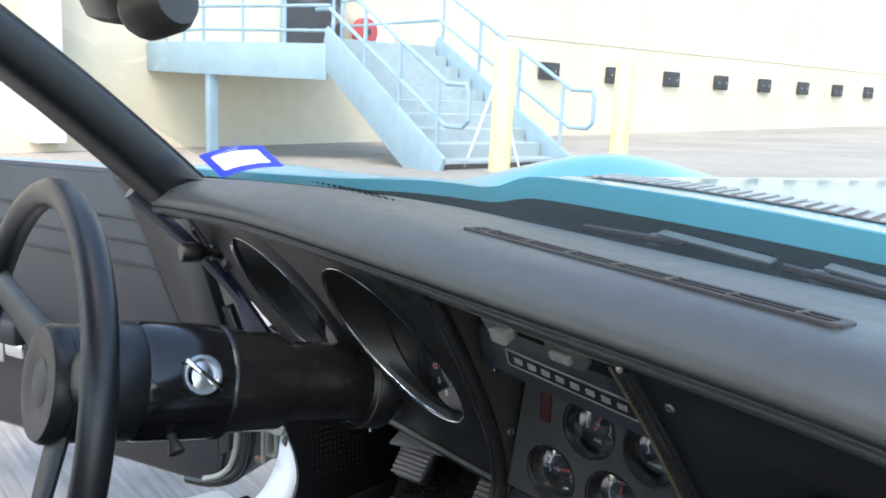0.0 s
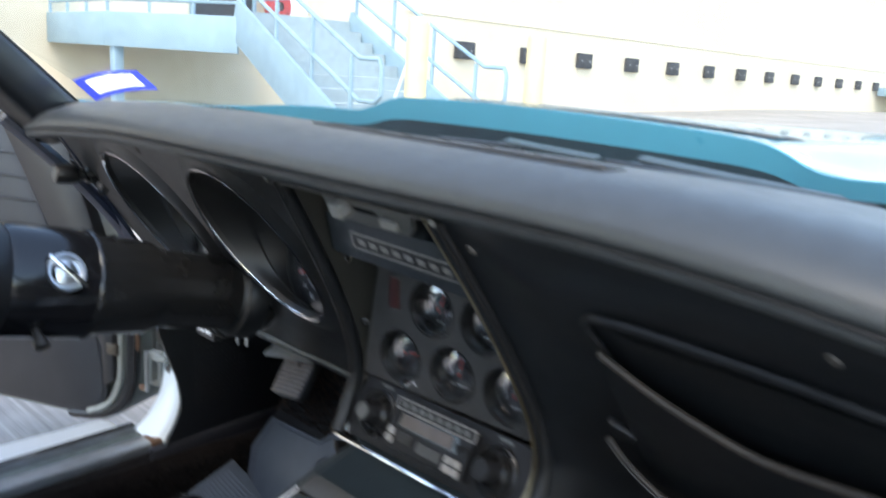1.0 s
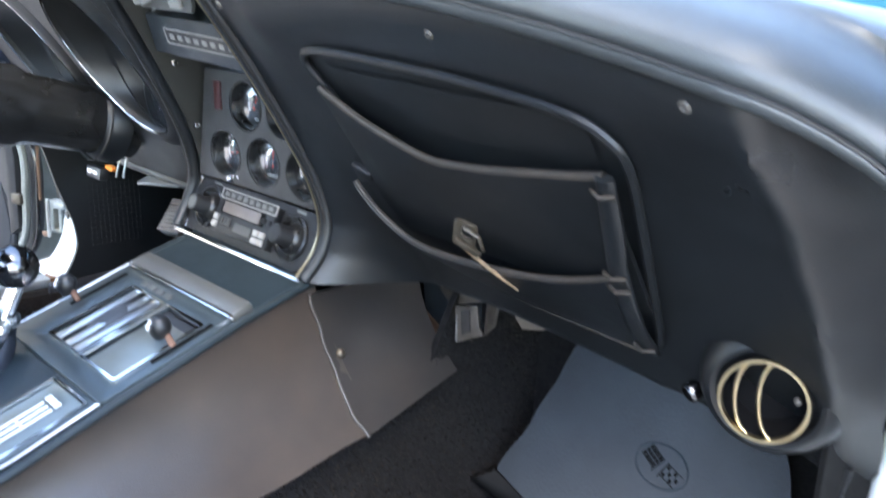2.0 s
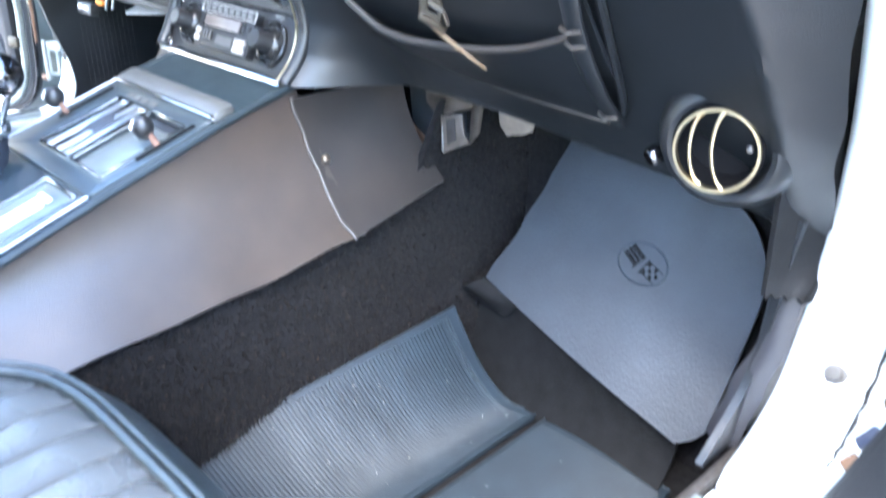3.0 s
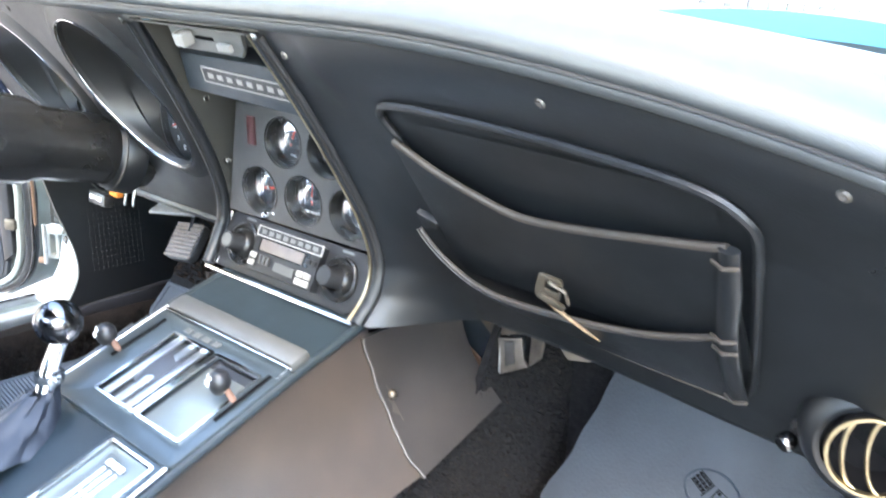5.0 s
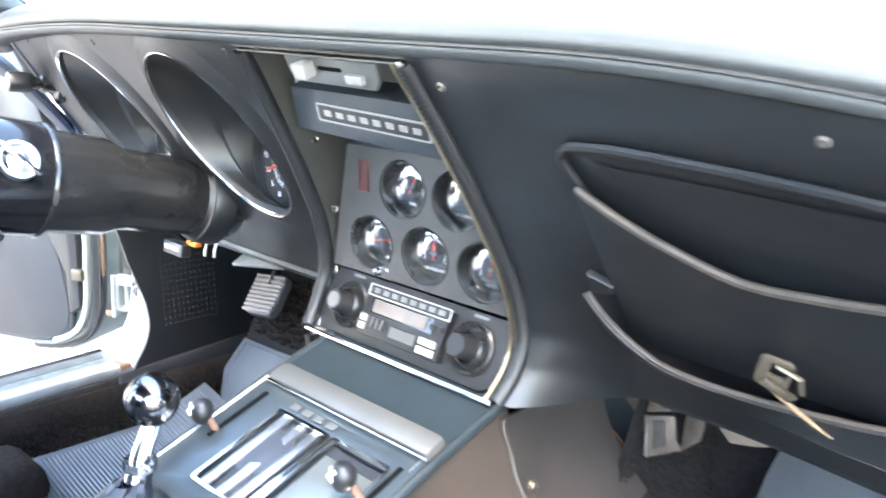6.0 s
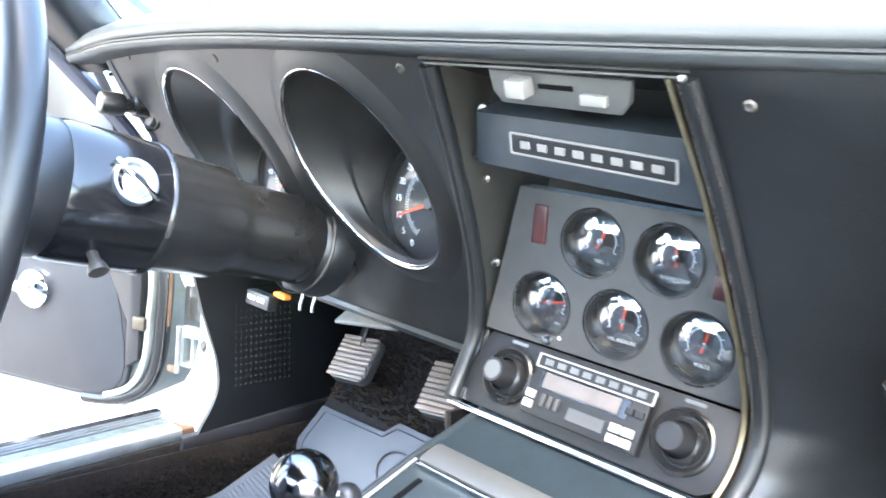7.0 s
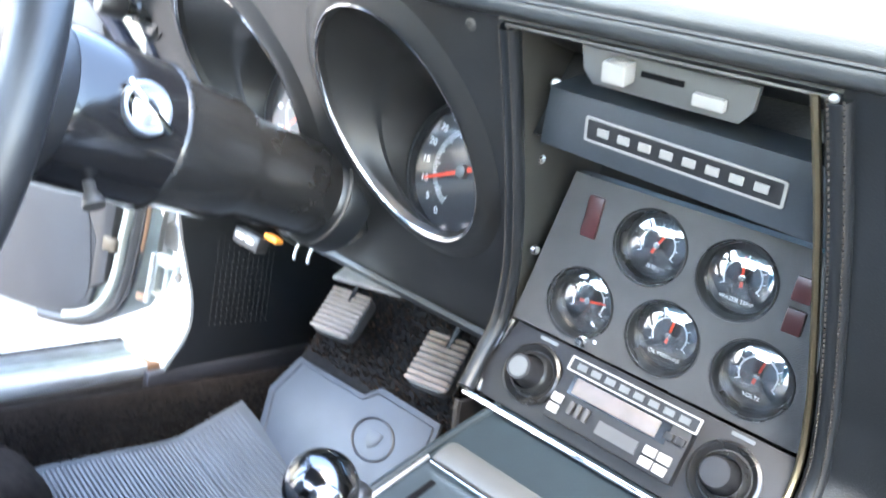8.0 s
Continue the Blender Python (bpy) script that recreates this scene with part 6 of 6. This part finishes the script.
# ---- seats ----
def seat(name, x0, sgn, label):
    st = thing(name, label, "seat", "bucket seats")
    W, Y0, Y1 = 0.195, -0.10, 0.450

    def topz(x, y):
        e = max(abs(x) / W, 0)
        return 0.417 + 0.014 * e ** 2 - 0.03 * max(0, (y - 0.25))

    YC, YH = (Y0 + Y1) / 2, (Y1 - Y0) / 2

    def corner(a, p=0.5):
        return math.copysign(abs(math.cos(a)) ** p, math.cos(a)), math.copysign(abs(math.sin(a)) ** p, math.sin(a))

    def cushion(u, v):
        sx, sy = corner(2 * math.pi * u)
        if v < 0.6:
            rr = math.sin(v / 0.6 * math.pi / 2) ** 0.9
            x, y = W * rr * sx, YC + YH * rr * sy
            z = topz(x, y) - 0.036 * max(0, (rr - 0.74) / 0.26) ** 2.4 - 0.006 * min(1, max(0, (0.83 - rr) / 0.05))
        else:
            t = (v - 0.6) / 0.4
            bulge = 0.012 * math.sin(t * math.pi)
            x, y = (W + bulge) * sx, YC + (YH + bulge) * sy
            z = topz(W * sx, YC + YH * sy) - 0.036 - 0.13 * t
        return (x0 + x, y, z)
    part("cushion", sheet(cushion, 120, 48), M_SEATEDGE, st, "dark teal-black vinyl border")
    for gap, r in ((0.035, 0.0030), (0.0275, 0.0020)):
        ring = [corner(2 * math.pi * k / 96) for k in range(96)]
        part("piping", tube([(x0 + (W - gap) * sx, YC + (YH - gap - 0.005) * sy, topz((W - gap) * sx, YC + (YH - gap - 0.005) * sy) + 0.0008) for sx, sy in ring], r, 8, closed=True), M_SEATEDGE, st)

    def pleat_fn(c0, u, v):
        c = c0 + 0.032 * u
        ys = [y for y in [-0.06 + 0.004 * q for q in range(120)] if ((c - 0.2 * (y - 0.175)) / 0.1585) ** 4 + ((y - YC) / 0.2335) ** 4 < 1]
        if len(ys) < 2:
            ys = [YC - 0.01, YC + 0.01]
        y = lerp(ys[0], ys[-1], v)
        x = min(0.1585, max(-0.1585, c - 0.2 * (y - 0.175)))
        rise = min(1, 4 * v * (ys[-1] - ys[0]) / 0.12, 4 * (1 - v) * (ys[-1] - ys[0]) / 0.12) ** 0.6
        wrinkle = 0.0007 * math.sin(41 * y + 60 * c0) * math.sin(math.pi * u)
        return (x0 + x, y, topz(x, y) + -0.0030 + rise * (0.0135 * math.sin(math.pi * u) ** 0.65 + wrinkle))
    for k in range(-6, 6):
        part("pleat", sheet(lambda u, v: pleat_fn(0.032 * k, u, v), 10, 40), M_SEAT, st)
    part("base", box(0.40, 0.44, 0.07, 0.01, pose(x0, 0.13, 0.225)), M_BLACK, st)
    part("backrest", sheet(lambda u, v: (x0 + 0.22 * math.copysign(abs(math.cos(2 * math.pi * u)) ** 0.5, math.cos(2 * math.pi * u)) * (1 - 0.25 * v), -0.16 - 0.16 * v + 0.055 * math.copysign(abs(math.sin(2 * math.pi * u)) ** 0.6, math.sin(2 * math.pi * u)), 0.36 + 0.52 * v), 40, 14), M_SEAT, st)
    return st


seat("passenger_seat", 0.358, 1, "black pleated vinyl bucket seat with piped edge")
seat("driver_seat", -0.358, -1, "black pleated vinyl bucket seat behind the wheel")

# ---- doors, both open ----
def door(name, hx, hy, ang, sgn, label, card):
    d = thing(name, label, "door", "open car doors")
    m = pose(hx, hy, 0, 0, 0, ang)
    k = 1 if sgn < 0 else -1

    def flat(outline, depth, off, bev):
        return prism([(k * y, z) for y, z in outline], depth, m @ basis(off, (0, k, 0), (-sgn, 0, 0)), bev)

    # local x: outwards from the cabin side; local -y: along the door away from its hinge
    out_l = [(0.0, 0.42), (-0.006, 0.36), (-0.022, 0.33), (-0.05, 0.315), (-0.98, 0.30), (-1.02, 0.34), (-1.02, 0.76), (-0.25, 0.795), (-0.215, 0.775), (-0.06, 0.52)]
    card_l = [(-0.054, 0.505), (-0.040, 0.460), (-0.031, 0.415), (-0.029, 0.385), (-0.033, 0.363), (-0.048, 0.346), (-0.075, 0.337), (-0.11, 0.333), (-0.98, 0.322), (-1.0, 0.36), (-1.0, 0.775), (-0.235, 0.797), (-0.21, 0.78), (-0.115, 0.60)]
    if sgn > 0:
        card_l = [(-0.02, 0.60), (0.030, 0.472), (0.052, 0.403), (0.064, 0.370), (0.064, 0.332), (0.052, 0.296), (0.02, 0.272), (-0.5, 0.25), (-0.98, 0.25), (-1.0, 0.30), (-1.0, 0.775), (-0.2, 0.79), (-0.15, 0.75)]
    bm2 = flat(card_l, 0.016, (0, 0, 0), 0.004)
    cardp = part("door_card", bm2, card, d)
    part("card_welt", tube([m @ Vector((sgn * 0.008, y, z)) for y, z in card_l], 0.006, 8, closed=True), card, cardp)
    if sgn < 0:
        part("seal_panel", flat([(-0.235, 0.792), (-0.205, 0.772), (-0.10, 0.590), (-0.055, 0.505), (-0.026, 0.45), (-0.024, 0.385), (-0.004, 0.40), (-0.004, 0.52), (-0.02, 0.60), (-0.08, 0.745), (-0.12, 0.80)], 0.02, (0.006, 0, 0), 0.004), M_BLACK, d, "black seal panel of the door")
        edge = [m @ Vector((sgn * 0.010, q.x, q.y)) for q in smooth_path([(-0.02, 0.62, 0), (0.020, 0.53, 0), (0.022, 0.45, 0), (0.018, 0.40, 0), (0.004, 0.365, 0), (-0.022, 0.343, 0), (-0.06, 0.329, 0), (-0.10, 0.324, 0)], 8)]
        lip = [m @ Vector((sgn * 0.004, q.x, q.y)) for q in smooth_path([(-0.04, 0.62, 0), (0.004, 0.53, 0), (0.005, 0.45, 0), (0.003, 0.405, 0), (-0.008, 0.372, 0), (-0.030, 0.350, 0), (-0.06, 0.337, 0)], 8)]
        part("shell_lip", tube(lip, 0.0075, 8, flat=0.7), M_SHELL, d, "pale painted door edge")
        part("front_seal", tube(edge, 0.0105, 10, flat=0.8), M_BLACK, d, "black rubber door seal")
        part("outer_seal", tube([p + m.to_3x3() @ Vector((-sgn * 0.006, 0.008, -0.002)) for p in edge], 0.0032, 8), M_GLOSS, d)
        part("stain_strip", tube([m @ Vector((sgn * 0.004, 0.0355, z)) for z in (0.452, 0.50, 0.54, 0.585)], 0.0028, 8, flat=0.5), M_BROWN, d, "brown stained strip")
        br = part("hinge_bracket", prism(rounded(0.026, 0.054, 0.006), 0.012, m @ basis((sgn * 0.004, 0.063, 0.428), (0, 1, 0), (-sgn, 0, 0)), 0.002, [rounded(0.010, 0.034, 0.003, 3, 0.002, -0.004)]), M_SHELL, d, "pale painted hinge bracket")
        part("hinge_arm", box(0.010, 0.022, 0.010, 0.003, m @ pose(-sgn * 0.002, 0.082, 0.450)), M_SHELL, br)
        part("hinge_pin", tube([m @ Vector((-sgn * 0.004, 0.058, 0.395)), m @ Vector((-sgn * 0.004, 0.058, 0.458))], 0.0035, 8), M_STEELGREY, br)
        part("bracket_stain", box(0.006, 0.018, 0.010, 0.003, m @ pose(-sgn * 0.001, 0.050, 0.398)), M_BROWN, br)
        part("check_plate", box(0.010, 0.020, 0.018, 0.003, m @ pose(-sgn * 0.004, -0.004, 0.450)), M_TARNISH, d, "small rusty check plate")
    part("shell", flat([(y, z - (0.05 if sgn > 0 and z < 0.5 else 0)) for y, z in out_l], 0.11, (sgn * 0.017, 0, 0), 0.01), M_SHELL, d)
    part("outer_skin", flat([(y, z - (0.05 if sgn > 0 and z < 0.5 else 0)) for y, z in out_l], 0.012, (sgn * 0.128, -0.012, 0), 0.003), M_PAINT, d)
    ar = part("armrest", box(0.05, 0.36, 0.05, 0.014, m @ pose(-sgn * 0.02, -0.60, 0.515)), card, d)
    for k in range(3):
        part("crease", tube([m @ Vector((-sgn * 0.002, -0.06, 0.66 + 0.035 * k)), m @ Vector((-sgn * 0.002, -0.9, 0.66 + 0.035 * k))], 0.002, 6), card, cardp)
    wc = m @ basis((-sgn * 0.001, -0.185, 0.465), (0, k, 0), (-sgn, 0, 0))
    cr = part("window_crank", lathe([(0.026, 0), (0.027, 0.006), (0.022, 0.011), (0.010, 0.014), (0, 0.0145)], 28, wc), M_CHROME, d)
    part("crank_arm", tube([(0, 0, 0.016), (-0.04, 0.01, 0.022), (-0.095, 0.012, 0.03)], [0.008, 0.006, 0.006], 8, m=wc), M_CHROME, cr)
    part("crank_knob", lathe([(0.011, 0.02), (0.013, 0.035), (0.009, 0.045), (0, 0.046)], 16, wc @ pose(-0.095, 0.012, 0.005)), M_BLACK, cr)
    ph = part("pull_handle", box(0.02, 0.14, 0.028, 0.006, m @ pose(-sgn * 0.014, -0.50, 0.478)), M_CHROME, d)
    part("latch_plate", box(0.003, 0.05, 0.05, 0.002, m @ pose(-sgn * 0.0255, -0.50, 0.478)), M_BRUSHED, ph)
    return d


door("driver_door", -0.70, 0.735, -66, -1, "open driver's door with dark vinyl inner card", M_CARDBLACK)
door("passenger_door", 0.70, 0.69, 66, 1, "open passenger door with grey-black inner card", M_DOORCARD)

# ---- mirror and sticker ----
mirror = thing("rear_view_mirror", "black rear-view mirror on a short stalk", "mirror")
mm = pose(-0.075, 0.352, 1.022, 8, 8, 6)
part("back", box(0.17, 0.026, 0.056, 0.012, mm), M_BLACK, mirror)
part("glass", box(0.158, 0.002, 0.045, 0.0005, mm @ pose(0, -0.0135, 0)), M_CHROME, mirror)
part("stalk", tube([(-0.03, 0.360, 1.01), (0.01, 0.36, 1.00), (0.012, 0.33, 1.115)], 0.009, 8), M_SATIN, mirror)
part("mount_block", box(0.05, 0.026, 0.034, 0.009, pose(-0.008, 0.345, 0.992, 5, 4, 0)), M_BLACK, mirror)
part("tilt_tab", lathe([(0, -0.014), (0.010, -0.013), (0.0125, -0.008), (0.0125, 0.008), (0.010, 0.013), (0, 0.014)], 18, pose(0.036, 0.345, 0.981, 0, 78, 15)), M_KNOB, mirror, "grey plastic tilt tab")

sticker = thing("inspection_sticker", "blue-bordered paper sticker on the windshield glass", "sticker")
ST = [Vector((-0.623, 0.650, 0.851)), Vector((-0.561, 0.706, 0.869)), Vector((-0.568, 0.656, 0.829)), Vector((-0.512, 0.710, 0.848))]


def sticker_fn(u, v):
    p = ST[0].lerp(ST[1], u).lerp(ST[2].lerp(ST[3], u), v)
    return p + Vector((0.35, -0.62, 0.70)) * 0.006 * math.sin(math.pi * u)


def sticker_patch(u0, u1, v0, v1):
    return sheet(lambda u, v: sticker_fn(lerp(u0, u1, u), lerp(v0, v1, v)), 10, 3, 0.0002)


part("paper", sticker_patch(0.14, 0.87, 0.2, 0.8), M_WHITEPAINT, sticker, smooth=0)
for patch in ((0, 1, 0, 0.2), (0, 1, 0.8, 1), (0, 0.14, 0.2, 0.8), (0.87, 1, 0.2, 0.8)):
    part("border", sticker_patch(*patch), M_STBLUE, sticker, "blue printed border", smooth=0)
sx_, sy_ = (Vector(sticker_fn(0.6, 0.5)) - Vector(sticker_fn(0.4, 0.5))).normalized(), (Vector(sticker_fn(0.5, 0.3)) - Vector(sticker_fn(0.5, 0.7))).normalized()
sn_ = Vector((0.35, -0.62, 0.70)).normalized()
so_ = Vector(sticker_fn(0.5, 0.5)) + sn_ * 0.0012
sm = Matrix(((sx_.x, sy_.x, sn_.x, so_.x), (sx_.y, sy_.y, sn_.y, so_.y), (sx_.z, sy_.z, sn_.z, so_.z), (0, 0, 0, 1)))
lettering("03+23", 0.020, sm, M_STGREY, sticker, "date", mirror=True)

dots = bmesh.new()
for i in range(12):
    for j in range(16):
        merge(dots, lathe([(0, 0.0006), (0.0016, 0.0003), (0.0018, -0.0005)], 6, basis((-0.5505 - 0.028 * (0.055 + 0.0095 * j) / 0.255, 0.788 + 0.0075 * i, 0.40 + 0.0085 * j), (0, 1, 0), (1, 0, 0.05))))
kick_speaker = thing("speaker_grille", "fine perforated speaker grille in the kick panel", "speaker grille")
tagged(part("perforation", dots, M_BINDING, kick_speaker), kind="stuff")


def pile(name, fn, count, length, seed, material, bare=None):
    """Short tufts standing on a carpet surface given by fn(u, v)."""
    rnd = random.Random(seed)
    verts, faces = [], []
    for _ in range(count):
        u, v = rnd.random() * 0.98 + 0.01, rnd.random() * 0.98 + 0.01
        p = Vector(fn(u, v))
        if bare and bare[0] < p.x < bare[1] and p.y < bare[2]:
            continue
        du, dv = Vector(fn(u + 0.005, v)) - p, Vector(fn(u, v + 0.005)) - p
        n = du.cross(dv).normalized()
        if n.dot(Vector((0, -0.5, 1)) - Vector((p.x, 0, 0)) * 2) < 0 if abs(p.x) < 0.3 else n.dot(Vector((-p.x, -0.5, 0.6))) < 0:
            n = -n
        if abs(p.x) < 0.3 and name == "tunnel_pile":
            n = Vector((math.copysign(1, p.x), -0.1, 0.3)).normalized()
        side = n.cross(Vector((rnd.uniform(-1, 1), rnd.uniform(-1, 1), rnd.uniform(-1, 1)))).normalized()
        w = rnd.uniform(0.0006, 0.0014)
        tip = p + n * length * rnd.uniform(0.5, 1.2) + side * rnd.uniform(-1, 1) * length * 0.6
        k = len(verts)
        bend = n.cross(side) * w
        verts += [p + side * w, p - side * w * 0.5 + bend, p - side * w * 0.5 - bend, tip]
        faces += [(k, k + 1, k + 3), (k + 1, k + 2, k + 3), (k + 2, k, k + 3)]
    me = bpy.data.meshes.new(name)
    me.from_pydata([tuple(q) for q in verts], [], faces)
    me.materials.append(material)
    return tagged(new(name, me), "short dark carpet tufts with brown flecks", "carpet", kind="stuff")


pile("sill_pile", lambda u, v: (-(lerp(0.498, 0.545, v) - 0.05 * max(0, lerp(0.3, 1.0, u) - 0.72) * (1 - v)), lerp(0.3, 1.0, u), lerp(0.25, 0.335, v)), 16000, 0.0065, 5, M_PILE)
pile("toe_pile", lambda u, v: floor_fn(lerp(0.064, 0.36, u), lerp(0.79, 0.96, v)), 23000, 0.0055, 6, M_PILE_BROWN, (-0.485, -0.20, 0.868))
pile("tunnel_pile", lambda u, v: tunnel_fn(1, lerp(0.58, 0.95, u), lerp(0.05, 0.98, v)), 16000, 0.005, 7, M_PILE)


lint = bmesh.new()
rnd = random.Random(11)
fns = (mat_right(0.0, 0.445), mat_right(0.49, 1.0))
for _ in range(46):
    f = rnd.choice(fns)
    u, v = rnd.uniform(0.08, 0.92), rnd.uniform(0.35, 0.95)
    p = Vector(f(u, v)) + Vector((0, 0, 0.0042))
    a = rnd.uniform(0, 6.28)
    e = Vector((math.cos(a), math.sin(a), 0.1)) * rnd.uniform(0.001, 0.0045)
    merge(lint, tube([p, p + e * 0.5 + Vector((0, 0, 0.0006)), p + e], rnd.uniform(0.0002, 0.0005), 4))
tagged(part("lint", lint, M_IVORY, None), "pale lint and crumbs scattered on the rubber mats", "lint", kind="stuff")
